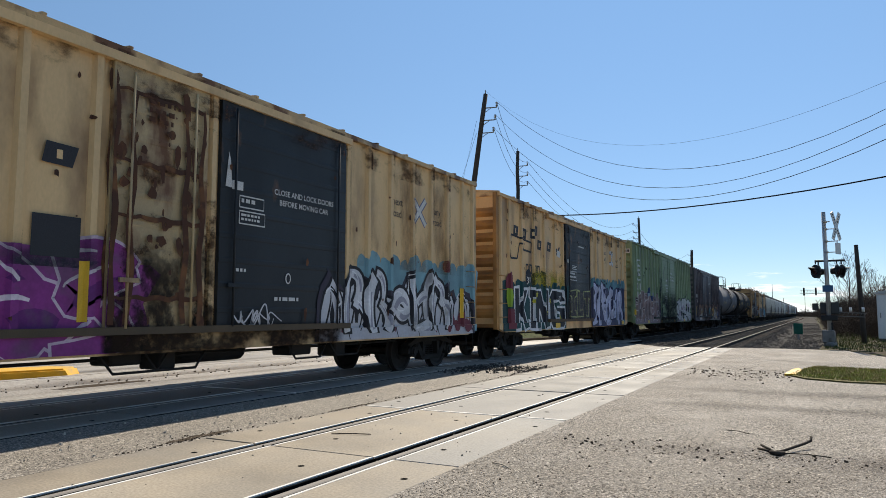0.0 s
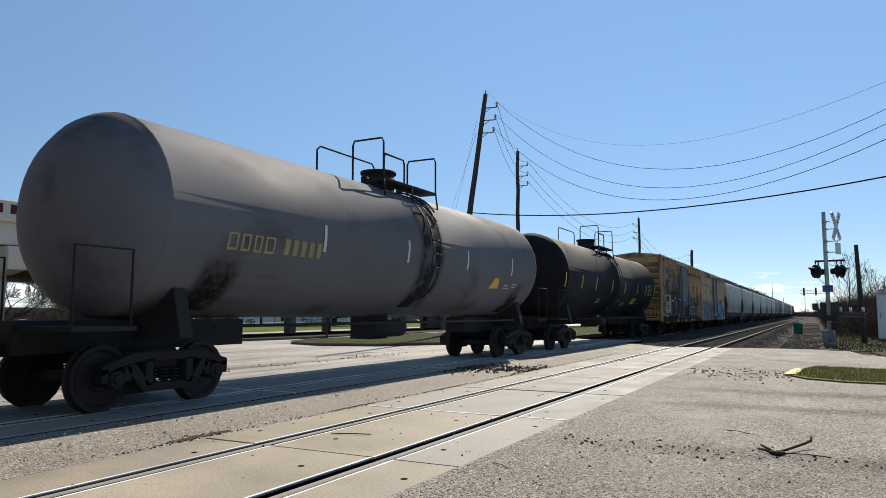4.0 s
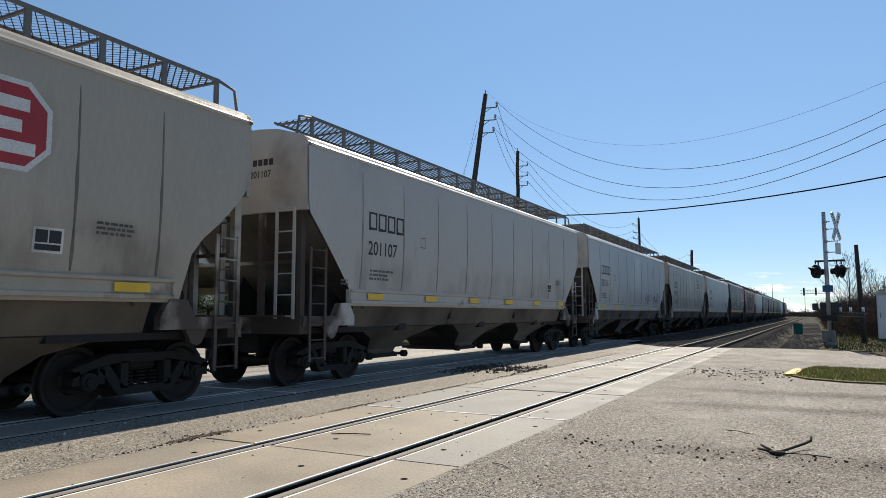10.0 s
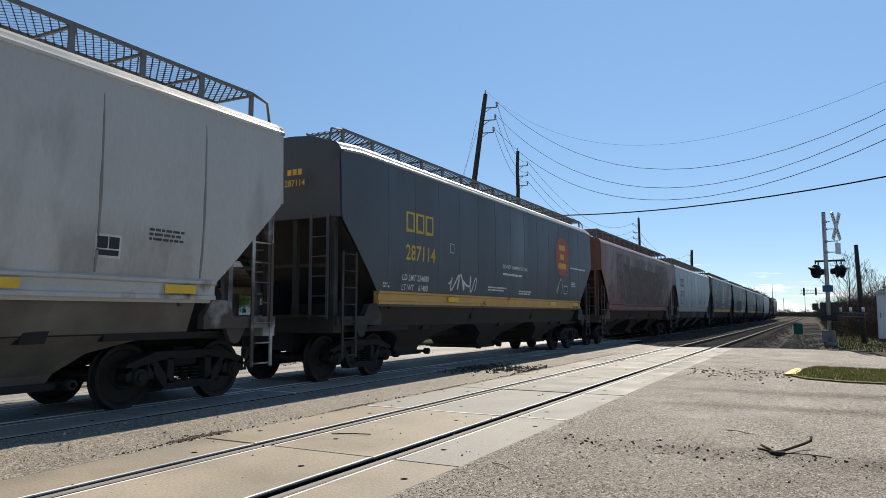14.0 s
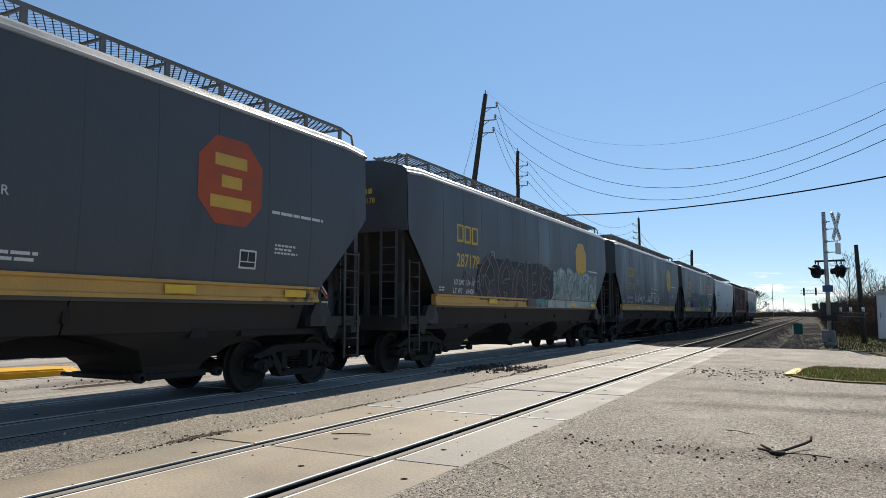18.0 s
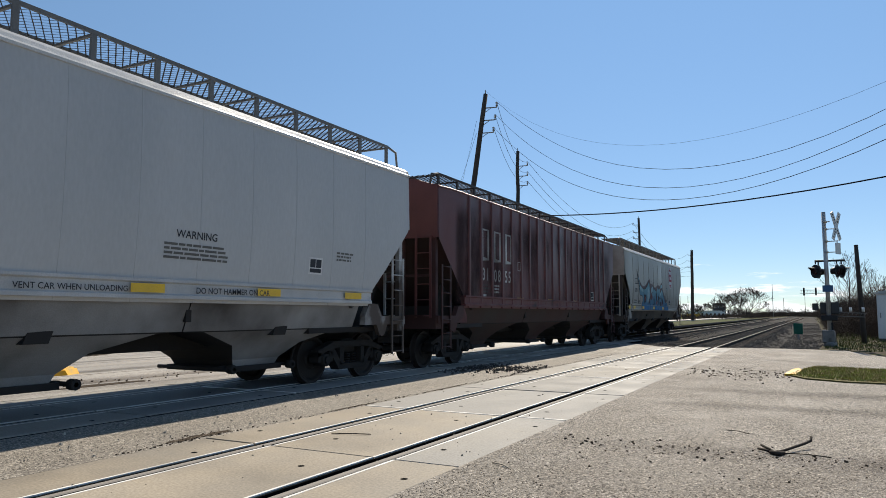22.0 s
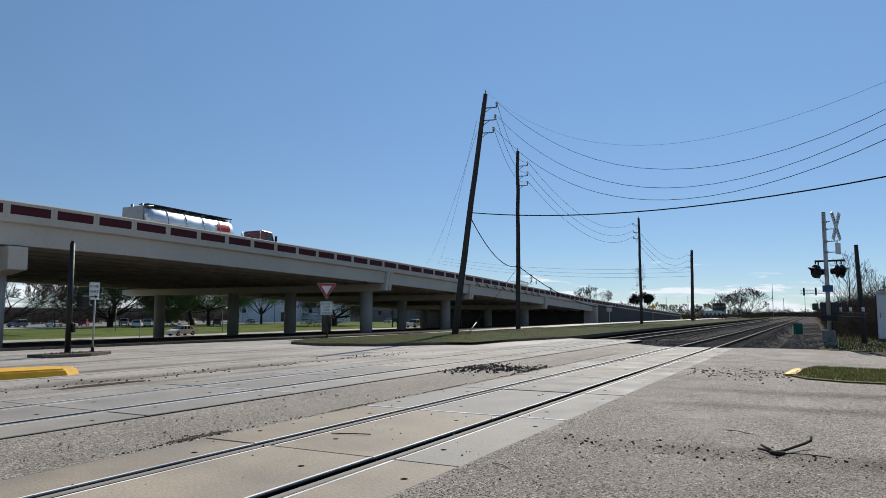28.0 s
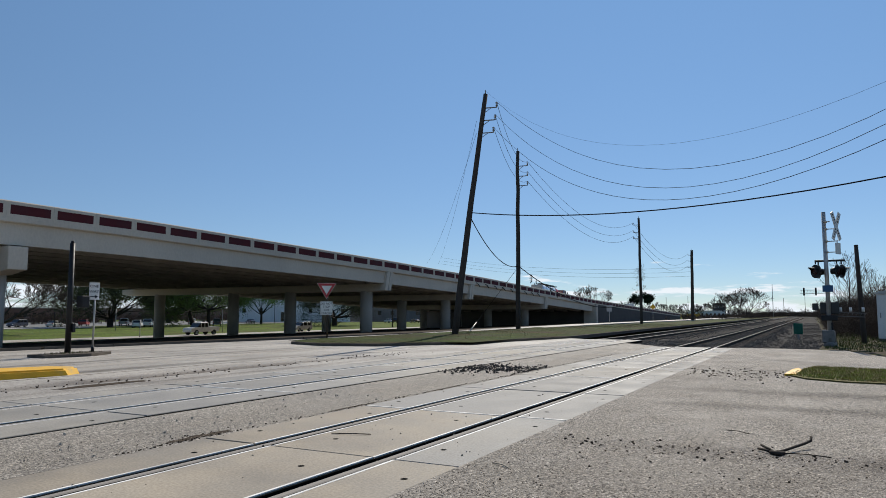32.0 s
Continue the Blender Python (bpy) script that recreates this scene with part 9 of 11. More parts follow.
wire(mid1 + Vector((0, 0, -0.25)), (-20.0, 50.6, 5.0), 0.9, 0.028, "thick black sagging cable", name="service_cable")
wire((-20.0, 50.7, 5.0), (-20.1, 94.5, 3.6), 2.2, 0.035, "thick black sagging cable", name="service_cable")
wire((-20.1, 94.5, 5.4), (-20.1, 94.5, 4.4), 0.0, 0.03, name="service_cable")
wire((-20.09, 50.55, 4.8), (-21.03, 43.6, -0.1), 0.0, 0.014, "slanting guy wire of the pole")
bm = B()
rod(bm, (-21.03, 43.57, -0.1), (-20.87, 44.8, 0.76), 0.035, n=8)
tagged(finish("guy_guard", bm, mat("pale_guard", (0.6, 0.58, 0.5), 0.6)), "pale plastic guard round the foot of a guy wire", "guy guard")
for i, z in enumerate((9.6, 8.7, 7.8)):
    wire((-95, 180, z + 8), (-21.4, 150, z + 1.2), 1.6, 0.02)
wire((-16.9, 36.4, 12.5), (-48, 90, 8.6), 1.0, 0.008)
wire((-16.9, 36.4, 11.8), (-50, 90, 8.6), 1.0, 0.008)


def vine(at, r, h, seed):
    rnd = random.Random(seed)
    bm = B()
    for _ in range(60):
        a = rnd.uniform(0, 6.28)
        p = Vector((at[0] + rnd.uniform(-r, r) * 0.5, at[1] + rnd.uniform(-r, r) * 0.5, at[2] + rnd.uniform(-h, h)))
        pts = [p]
        for _ in range(4):
            p = p + Vector((rnd.uniform(-.3, .3), rnd.uniform(-.3, .3), rnd.uniform(-.25, .35)))
            pts.append(p)
        tube(bm, pts, 0.012, 4)
    return tagged(finish("vine", bm, POLEWOOD), "dry leafless vine tangled round a pole", "vine", kind="stuff")


vine((-20.05, 94.3, 5.6), 0.9, 1.8, 5)


# ---- crossing signal on the right ----
def crossing_signal():
    sg = tagged(empty("crossing_signal", pose(0.58, 34.37, 0)), "grey crossing signal mast with crossbuck and red flasher heads", "crossing signal")
    bm = B()
    rod(bm, (0, 0, 0.5), (-0.03, 0, 5.73), 0.085, 0.085, 16)
    part("mast", bm, GALV, sg)
    bm = B()
    rod(bm, (0, 0, -0.1), (0, 0, 0.16), 0.27, 0.25, 14)
    rod(bm, (0, 0, 0.16), (0, 0, 0.62), 0.24, 0.20, 14)
    box(bm, -0.30, 0.18, -0.22, 0.22, 0.12, 0.66, bev=0.03)
    part("base", bm, mat("dark_casting", (0.20, 0.19, 0.18), 0.7, var=0.3, scale=4), sg)
    # crossbuck turned towards the road
    turn = Matrix.Translation((0.43, -0.12, 5.08)) @ Matrix.Rotation(radians(62), 4, "Z")
    for a in (62, -62):
        bm = B()
        m = turn @ Matrix.Rotation(radians(a), 4, "Y")
        box(bm, -0.66, 0.66, -0.012 + 0.013 * (a > 0), 0.012 + 0.013 * (a > 0), -0.115, 0.115, m=m)
        blade = part("crossbuck_blade", bm, WHITEPAINT, sg, "white crossbuck blade with dark lettering")
        bm = B()
        for k in range(9):
            u = -0.56 + 0.125 * k
            if abs(u) < 0.1:
                continue
            box(bm, u, u + 0.05, -0.014 + 0.013 * (a > 0), 0.014 + 0.013 * (a > 0), -0.05, 0.05, m=m)
        part("lettering", bm, BLACKPAINT, blade)
    for z in (5.30, 4.98, 4.45, 3.98):
        bm = B()
        rod(bm, (0, 0, z), (0.40 if z < 5.2 else 0.2, -0.05, z), 0.022, n=6)
        rod(bm, (0, 0, z - 0.04), (0, 0, z + 0.04), 0.10, n=12)
        part("bracket", bm, STEEL, sg)
    bm = B()
    box(bm, -0.02, 0.02, -0.18, 0.18, -0.22, 0.26, m=Matrix.Translation((0.46, -0.06, 4.10)) @ Matrix.Rotation(radians(-30), 4, "Z"))
    rod(bm, (0.44, -0.05, 4.1), (0.44, -0.05, 4.5), 0.025, n=6)
    part("track_count_sign", bm, WHITEPAINT, sg, "small white sign plate")
    bm = B()
    rod(bm, (-0.45, 0.05, 3.62), (0.70, 0.05, 3.62), 0.045, n=8)
    part("lamp_bar", bm, BLACKPAINT, sg)
    LENS = plain("red_lens", (0.035, 0.004, 0.005), 0.25)
    for x, y, ang in ((-0.46, -0.26, 128), (-0.36, 0.16, 112), (0.42, -0.22, -108), (0.60, 0.16, -66)):
        m = Matrix.Translation((x, y, 3.16)) @ Matrix.Rotation(radians(ang + 180), 4, "Z")
        bm = B()
        rod(bm, m @ Vector((0, 0.02, 0)), m @ Vector((0, 0.05, 0)), 0.29, 0.29, 22)
        rod(bm, m @ Vector((0, 0.04, 0)), m @ Vector((0, 0.28, 0)), 0.17, 0.12, 14)
        rod(bm, m @ Vector((0, 0.05, 0.30)), m @ Vector((0, 0.05, 0.45)), 0.03, n=6)
        head = part("flasher_head", bm, BLACKPAINT, sg, "black flasher head with round backboard")
        bm = B()
        for k in range(12):
            a0, a1 = radians(-20 + 220 * k / 12), radians(-20 + 220 * (k + 1) / 12)
            v = [bm.verts.new(m @ Vector((0.17 * math.cos(a) * f, yy, 0.17 * math.sin(a) * f))) for a, yy, f in ((a0, 0.02, 1), (a1, 0.02, 1), (a1, -0.30 * max(0.25, math.sin((a0 + a1) / 2)), 1), (a0, -0.30 * max(0.25, math.sin((a0 + a1) / 2)), 1))]
            bm.faces.new(v)
        part("hood", bm, BLACKPAINT, head)
        bm = B()
        rod(bm, m @ Vector((0, 0.018, 0)), m @ Vector((0, -0.02, 0)), 0.15, 0.13, 18)
        part("lens", bm, LENS, head, "dark red lens")
    bm = B()
    box(bm, -0.20, 0.20, -0.12, -0.095, 2.28, 2.56)
    part("blue_plate", bm, plain("blue_sign", (0.03, 0.10, 0.22), 0.5), sg, "small blue notice plate")
    bm = B()
    box(bm, -0.32, 0.40, 0.12, 0.55, 1.34, 1.84, bev=0.03)
    box(bm, -0.62, -0.38, 0.2, 0.45, 1.50, 1.80, bev=0.02)
    part("gate_mechanism", bm, mat("dark_case", (0.045, 0.045, 0.045), 0.6, var=0.25, scale=3), sg, "dark gate mechanism case")
    bm = B()
    box(bm, -0.30, 0.32, -0.14, 0.16, 1.06, 1.28, bev=0.02)
    box(bm, 0.05, 0.14, -0.05, 0.05, 0.62, 0.98)
    part("junction_box", bm, BLACKPAINT, sg)
    bm = B()
    for z in (1.24, 1.40):
        rod(bm, (0.3, 0.3, z), (1.35, 0.3, z - 0.03), 0.022, n=6)
    for k in range(7):
        rod(bm, (0.35 + 0.16 * k, 0.3, 1.23), (0.43 + 0.16 * k, 0.3, 1.39), 0.012, n=5)
    part("counterweight_arm", bm, mat("dull_steel", (0.14, 0.135, 0.13), 0.7, 0.2, var=0.3), sg)
    for x in (0.45, 0.82, 1.28):
        bm = B()
        rod(bm, (x, 0.3, 1.44), (x, 0.3, 1.62), 0.06, 0.05, 8)
        part("gate_lamp", bm, WHITEPAINT, sg)
    return sg


crossing_signal()


def simple_post(name, label, category, at, h, r, material, lean=(0, 0), group=""):
    bm = B()
    z0 = ground_z(at[0]) - 0.15
    n = 5
    tube(bm, [(at[0] + lean[0] * k / n, at[1] + lean[1] * k / n, z0 + (h + 0.15) * k / n) for k in range(n + 1)], [r * (1 - 0.25 * k / n) for k in range(n + 1)], 10)
    return tagged(finish(name, bm, material), label, category, group)


simple_post("wooden_post", "weathered dark wooden post leaning beside the brush", "post", (2.05, 38.47), 4.6, 0.12, POLEWOOD, (-0.14, 0.0))


def relay_cabinet():
    c = tagged(empty("relay_cabinet", pose(3.32, 42.2, 0, 0, 0, -8)), "white metal relay cabinet beside the tracks", "cabinet")
    bm = B()
    box(bm, -0.42, 0.6, -0.4, 0.4, 0.1, 2.35, bev=0.02)
    part("case", bm, WHITEPAINT, c)
    bm = B()
    prism(bm, [(-0.5, 2.35), (0.68, 2.35), (0.68, 2.42), (0.09, 2.56), (-0.5, 2.42)], "y", -0.48, 0.48)
    part("roof", bm, GALV, c)
    bm = B()
    box(bm, -0.36, 0.5, -0.425, -0.402, 0.25, 2.2)
    d = part("door", bm, WHITEPAINT, c)
    bm = B()
    box(bm, -0.30, -0.25, -0.45, -0.42, 1.15, 1.4)
    part("handle", bm, STEEL, d)
    bm = B()
    box(bm, -0.4, 0.58, -0.38, 0.38, -0.2, 0.1)
    part("base", bm, KERB, c)


relay_cabinet()


def green_box():
    g = tagged(empty("utility_box", pose(-1.0, 55.5, -0.44)), "small dark green metal box on a post", "utility box")
    bm = B()
    box(bm, -0.29, 0.29, -0.2, 0.2, 0.38, 1.14, bev=0.02)
    part("case", bm, GREENBOX, g)
    bm = B()
    box(bm, -0.06, 0.06, -0.06, 0.06, 0, 0.4)
    part("post", bm, STEEL, g)


green_box()


# ---- left traffic island: black post, one-way sign, yellow kerb ----
sheet("kerb", [(-22.3, 14.5), (-21.9, 15.9), (-22.6, 17.2), (-23.6, 16.9), (-23.4, 14.6)], 0.10, KERB, "small chipped concrete traffic island", "traffic island")
GX_, GY_ = -23.1, 15.84


def black_post():
    p = tagged(empty("signal_post", pose(GX_, GY_, 0)), "black steel post with a small signal head on the island", "signal post")
    bm = B()
    rod(bm, (0, 0, 0.0), (0.0, 0, 3.84), 0.10, 0.085, 14)
    part("shaft", bm, BLACKPAINT, p)
    bm = B()
    box(bm, 0.12, 0.45, 0.15, 0.45, 1.56, 1.98, bev=0.02)
    rod(bm, (0, 0, 1.8), (0.2, 0.25, 1.8), 0.03, n=6)
    part("signal_head", bm, BLACKPAINT, p)
    bm = B()
    box(bm, 0.08, 0.16, 0.05, 0.15, 0.7, 1.0)
    part("push_button", bm, BLACKPAINT, p)
    bm = B()
    rod(bm, (0, 0, 3.84), (0, 0, 3.92), 0.06, 0.05, 10)
    part("cap", bm, BLACKPAINT, p)


black_post()


def face_text(words, size, m, material, parent, name="lettering", bold=0.0):
    """Words on a plate; m carries the plate's x to the right and z up."""
    bm = B()
    text_shape(bm, words, 0, 0, size, 1.0, bold)
    w = max(v.co.y for v in bm.verts) + min(v.co.y for v in bm.verts)
    for v in bm.verts:
        v.co = m @ Vector((v.co.y - w / 2, 0, v.co.z))
    return part(name, bm, material, parent)




def plate_turn(x, y, z, rz):
    return Matrix.Translation((x, y, z)) @ Matrix.Rotation(radians(rz), 4, "Z")


def one_way():
    s = tagged(empty("road_sign", pose(-22.92, 16.67, 0)), "white one-way sign on a thin steel post", "road sign")
    bm = B()
    rod(bm, (0, 0, -0.1), (0.02, 0, 2.45), 0.032, n=8)
    part("post", bm, GALV, s)
    bm = B()
    rod(bm, (0, 0, 0.0), (0, 0, 0.18), 0.06, n=8)
    part("post_base", bm, BLACKPAINT, s)
    m = plate_turn(0.02, -0.045, 2.16, 50)
    bm = B()
    box(bm, -0.165, 0.165, -0.006, 0.006, -0.31, 0.31, m=m)
    pl = part("plate", bm, WHITEPAINT, s)
    face_text("ONE", 0.135, m @ Matrix.Translation((0, -0.010, 0.13)), BLACKPAINT, pl, bold=0.01)
    face_text("WAY", 0.135, m @ Matrix.Translation((0, -0.010, -0.06)), BLACKPAINT, pl, bold=0.01)
    bm = B()
    for pts in ([(-0.13, -0.215), (0.03, -0.215), (0.03, -0.185), (-0.13, -0.185)], [(0.03, -0.265), (0.13, -0.20), (0.03, -0.135)]):
        bm.faces.new([bm.verts.new(m @ Vector((x, -0.010, z))) for x, z in pts])
    part("arrow", bm, BLACKPAINT, pl)


one_way()


def yield_sign():
    s = tagged(empty("road_sign", pose(-23.85, 31.64, 0)), "red and white yield sign above a white notice plate", "road sign")
    bm = B()
    rod(bm, (0.02, 0, -0.1), (0, 0, 3.0), 0.045, n=8)
    part("post", bm, POLEWOOD, s)
    m = plate_turn(0, -0.07, 2.62, 37)
    bm = B()
    for k, (sz, y, mi) in enumerate(((0.53, 0.0, 0), (0.50, -0.012, 1), (0.29, -0.018, 0))):
        vs = [bm.verts.new(m @ Vector((x * sz, y, z * sz + 0.10))) for x, z in ((-1, 0.62), (0, -1.08), (1, 0.62))]
        f = bm.faces.new(vs)
        f.material_index = mi
    bm.faces.new([bm.verts.new(m @ Vector((x * 0.53, 0.01, z * 0.53 + 0.10))) for x, z in ((1, 0.62), (0, -1.08), (-1, 0.62))])
    part("yield_plate", bm, [WHITEPAINT, REDSIGN], s, "red-bordered triangular plate")
    m2 = plate_turn(0, -0.06, 1.66, 37)
    bm = B()
    box(bm, -0.33, 0.33, -0.006, 0.006, -0.37, 0.37, m=m2)
    pl = part("notice_plate", bm, WHITEPAINT, s)
    for i, wds in enumerate(("DO NOT", "STOP", "ON", "TRACKS")):
        face_text(wds, 0.155, m2 @ Matrix.Translation((0, -0.010, 0.20 - 0.175 * i)), BLACKPAINT, pl, bold=0.008)


yield_sign()


def yellow_kerb():
    bm = B()
    pts = [(-15.6, 3.0), (-15.0, 8.7), (-14.82, 10.25), (-15.07, 10.7), (-15.85, 10.5), (-16.6, 8.6), (-17.2, 3.0)]
    lo = [bm.verts.new((x, y, -0.1)) for x, y in pts]
    c = Vector((-15.9, 7.0))
    hi = [bm.verts.new((x + (c.x - x) * 0.06, y + (c.y - y) * 0.03, 0.13 + 0.012 * math.sin(3 * y))) for x, y in pts]
    n = len(pts)
    for i in range(n):
        bm.faces.new([lo[i], lo[(i + 1) % n], hi[(i + 1) % n], hi[i]])
    bm.faces.new(hi)
    bmesh.ops.recalc_face_normals(bm, faces=bm.faces[:])
    bmesh.ops.bevel(bm, geom=[e for e in bm.edges if all(v.co.z > 0.1 for v in e.verts)], offset=0.04, segments=2, affect="EDGES")
    return structure(finish("kerb", bm, YELLOW), "raised median nose painted bright yellow", "kerb")


yellow_kerb()
bm = B()
prism(bm, [(-0.62, 17.15), (-0.40, 17.1), (-0.28, 18.5), (-0.38, 19.2), (-0.50, 18.6)], "z", -0.05, 0.05)
structure(finish("kerb", bm, YELLOW), "broken yellow kerb end in the grass", "kerb")


def small_sign(at, h, shape, material, label):
    s = tagged(empty("road_sign", pose(*at, 0, 0, 20)), label, "road sign")
    bm = B()
    rod(bm, (0, 0, 0), (0, 0, h), 0.04, n=6)
    part("post", bm, GALV, s)
    bm = B()
    prism(bm, [(x, h + z) for x, z in shape], "y", -0.06, -0.045)
    part("plate", bm, material, s)


small_sign((-28.4, 144.3, ground_z(-28.4)), 3.0, [(0, -0.55), (0.55, 0), (0, 0.55), (-0.55, 0)], YELLOW, "yellow diamond warning sign on a thin post")
small_sign((-28.4, 110.3, ground_z(-28.4)), 2.5, [(-0.4, -0.5), (0.4, -0.5), (0.4, 0.5), (-0.4, 0.5)], mat("sign_back", (0.4, 0.4, 0.4), 0.6), "plain grey sign plate on a thin post")


# ---- trees, brush, grass ----
BARK = mat("bark", (0.045, 0.038, 0.033), 0.95, var=0.3, scale=2, grain=0.3, spec=0.08)
TWIG = mat("bare_twigs", (0.07, 0.058, 0.05), 0.95, var=0.3, scale=1, spec=0.08)
LEAF_OLIVE = mat("olive_leaves", (0.085, 0.095, 0.045), 0.8, var=0.45, scale=0.8, grain=0.3, gscale=6, spec=0.08)
LEAF_GREEN = mat("spring_leaves", (0.16, 0.24, 0.05), 0.8, var=0.4, scale=0.8, grain=0.3, gscale=6, spec=0.08)
LEAF_MIX = mat("fresh_oak_leaves", (0.10, 0.145, 0.04), 0.8, var=0.45, scale=0.8, grain=0.3, gscale=6, spec=0.08)
LEAF_DARK = mat("evergreen_leaves", (0.02, 0.032, 0.016), 0.85, var=0.4, scale=0.8, spec=0.08)


def grow(bm, p, d, length, r, depth, rnd, tips, spread=0.6, droop=0.0, n=6, rmin=0.02):
    """One limb and, from it, smaller ones."""
    segs = 3
    for k in range(segs):
        d = (d + Vector((rnd.uniform(-1, 1), rnd.uniform(-1, 1), rnd.uniform(-0.6, 0.8) - droop)) * 0.16).normalized()
        q = p + d * length / segs
        r2 = r * 0.86
        rod(bm, p, q, max(r, rmin), max(r2, rmin), n, caps=False)
        p, r = q, r2
    if depth <= 2:
        tips.append(p)
    if depth == 0:
        return
    kids = rnd.choice((2, 3, 3))
    for _ in range(kids):
        nd = (d + Vector((rnd.uniform(-1, 1), rnd.uniform(-1, 1), rnd.uniform(-0.35, 0.7))) * spread).normalized()
        grow(bm, p, nd, length * rnd.uniform(0.62, 0.82), r * rnd.uniform(0.55, 0.75), depth - 1, rnd, tips, spread, droop, max(3, n - 1), rmin)


def tree(at, h, seed, label, leaves=None, count=0, size=0.3, limbs=5, trunk=0.22, spread=0.7, depth=4, r=0.45, lean=(0, 0), droop=0.0, puff=1.0, rise=(0.35, 1.2), rmin=0.02):
    rnd = random.Random(seed)
    t = tagged(empty("tree", pose(*at)), label, "tree")
    bm, tips = B(), []
    top = Vector((lean[0], lean[1], h * trunk))
    rod(bm, (0, 0, -0.3), top, r, r * 0.8, 10, caps=False)
    part("trunk", bm, BARK, t)
    bm = B()
    for k in range(limbs):
        a = 6.28319 * k / limbs + rnd.uniform(-0.4, 0.4)
        d = Vector((math.cos(a), math.sin(a), rnd.uniform(*rise))).normalized()
        grow(bm, top.copy(), d, h * 0.30, r * (0.42 if leaves else 0.5), depth, rnd, tips, spread, droop, rmin=rmin)
    tagged(part("branchwork", bm, BARK if leaves else TWIG, t), kind="stuff")
    if leaves:
        vs, fs = [], []
        for _ in range(count):
            c = rnd.choice(tips) + Vector((rnd.gauss(0, 1), rnd.gauss(0, 1), rnd.gauss(0, 0.8))) * puff
            u = Vector((rnd.uniform(-1, 1), rnd.uniform(-1, 1), rnd.uniform(-1, 1))).normalized() * size * rnd.uniform(0.6, 1.3)
            w = u.orthogonal().normalized() * size * rnd.uniform(0.3, 0.7)
            b = len(vs)
            vs += [tuple(c - u), tuple(c + w), tuple(c + u), tuple(c - w)]
            fs.append((b, b + 1, b + 2, b + 3))
        me = bpy.data.meshes.new("crown")
        me.from_pydata(vs, [], fs)
        me.update()
        me.materials.append(leaves)
        c = new("crown", me)
        c.parent = t
        tagged(c, kind="stuff")
    return t


gp = lambda x, y: (x, y, ground_z(x) - 0.05)
OAK = dict(rise=(0.0, 0.8), rmin=0.045)
tree(gp(-148, 112), 15.5, 1, "broad dark live oak with small leaves on the lawn", LEAF_OLIVE, 24000, 0.20, 12, 0.13, 1.0, 5, 0.8, puff=0.9, **OAK)
tree(gp(-119, 69), 13, 2, "leafless dark tree on the lawn", None, 0, 0.3, 11, 0.10, 0.75, 6, 0.4, rmin=0.03, rise=(0.3, 1.0))
tree(gp(-152, 141), 15, 3, "live oak with fresh leaves and a leaning trunk", LEAF_MIX, 20000, 0.20, 10, 0.24, 0.95, 5, 0.65, (-2.0, 0.5), puff=1.1, **OAK)
tree(gp(-142, 137), 14, 4, "tree with light green spring leaves", LEAF_MIX, 20000, 0.20, 10, 0.30, 0.85, 5, 0.55, puff=1.2, **OAK)
tree(gp(-150, 166), 13, 16, "small tree with light green spring leaves", LEAF_GREEN, 22000, 0.17, 8, 0.22, 0.7, 4, 0.4, puff=1.2, rmin=0.04)
tree(gp(-118, 160), 13, 5, "dark live oak with a long low limb", LEAF_OLIVE, 20000, 0.16, 10, 0.16, 1.0, 5, 0.8, puff=1.0, **OAK)
tree(gp(-195, 170), 12, 15, "dark live oak beyond the street", LEAF_OLIVE, 7000, 0.3, 7, 0.2, 0.9, 4, 0.7, puff=1.2, **OAK)
tree(gp(-94, 330), 15, 6, "leafless tree behind the overpass", None, 0, 0.3, 7, 0.25, 0.55, 5, 0.5, rmin=0.05)
tree((-106, 505, -1), 13.5, 7, "round dark evergreen tree far away", LEAF_DARK, 6000, 0.45, 6, 0.45, 0.35, 3, 0.35, puff=0.9, rise=(0.4, 1.6))
tree((-31, 400, -1.5), 17, 8, "large leafless rounded tree beside the line", None, 0, 0.3, 9, 0.10, 0.75, 5, 0.5, rmin=0.055)
tree((-41, 420, -1.5), 15, 9, "large leafless rounded tree beside the line", None, 0, 0.3, 8, 0.10, 0.75, 5, 0.45, rmin=0.055)
for k, (x, y, hh_) in enumerate(((-118, 500, 12), (-98, 520, 12), (-88, 520, 11), (-80, 540, 12), (-74, 560, 12), (-128, 480, 10))):
    tree((x, y, -1.2), hh_, 30 + k, "far leafless tree behind the line", None, 0, 0.3, 7, 0.12, 0.75, 4, 0.4, rmin=0.075)


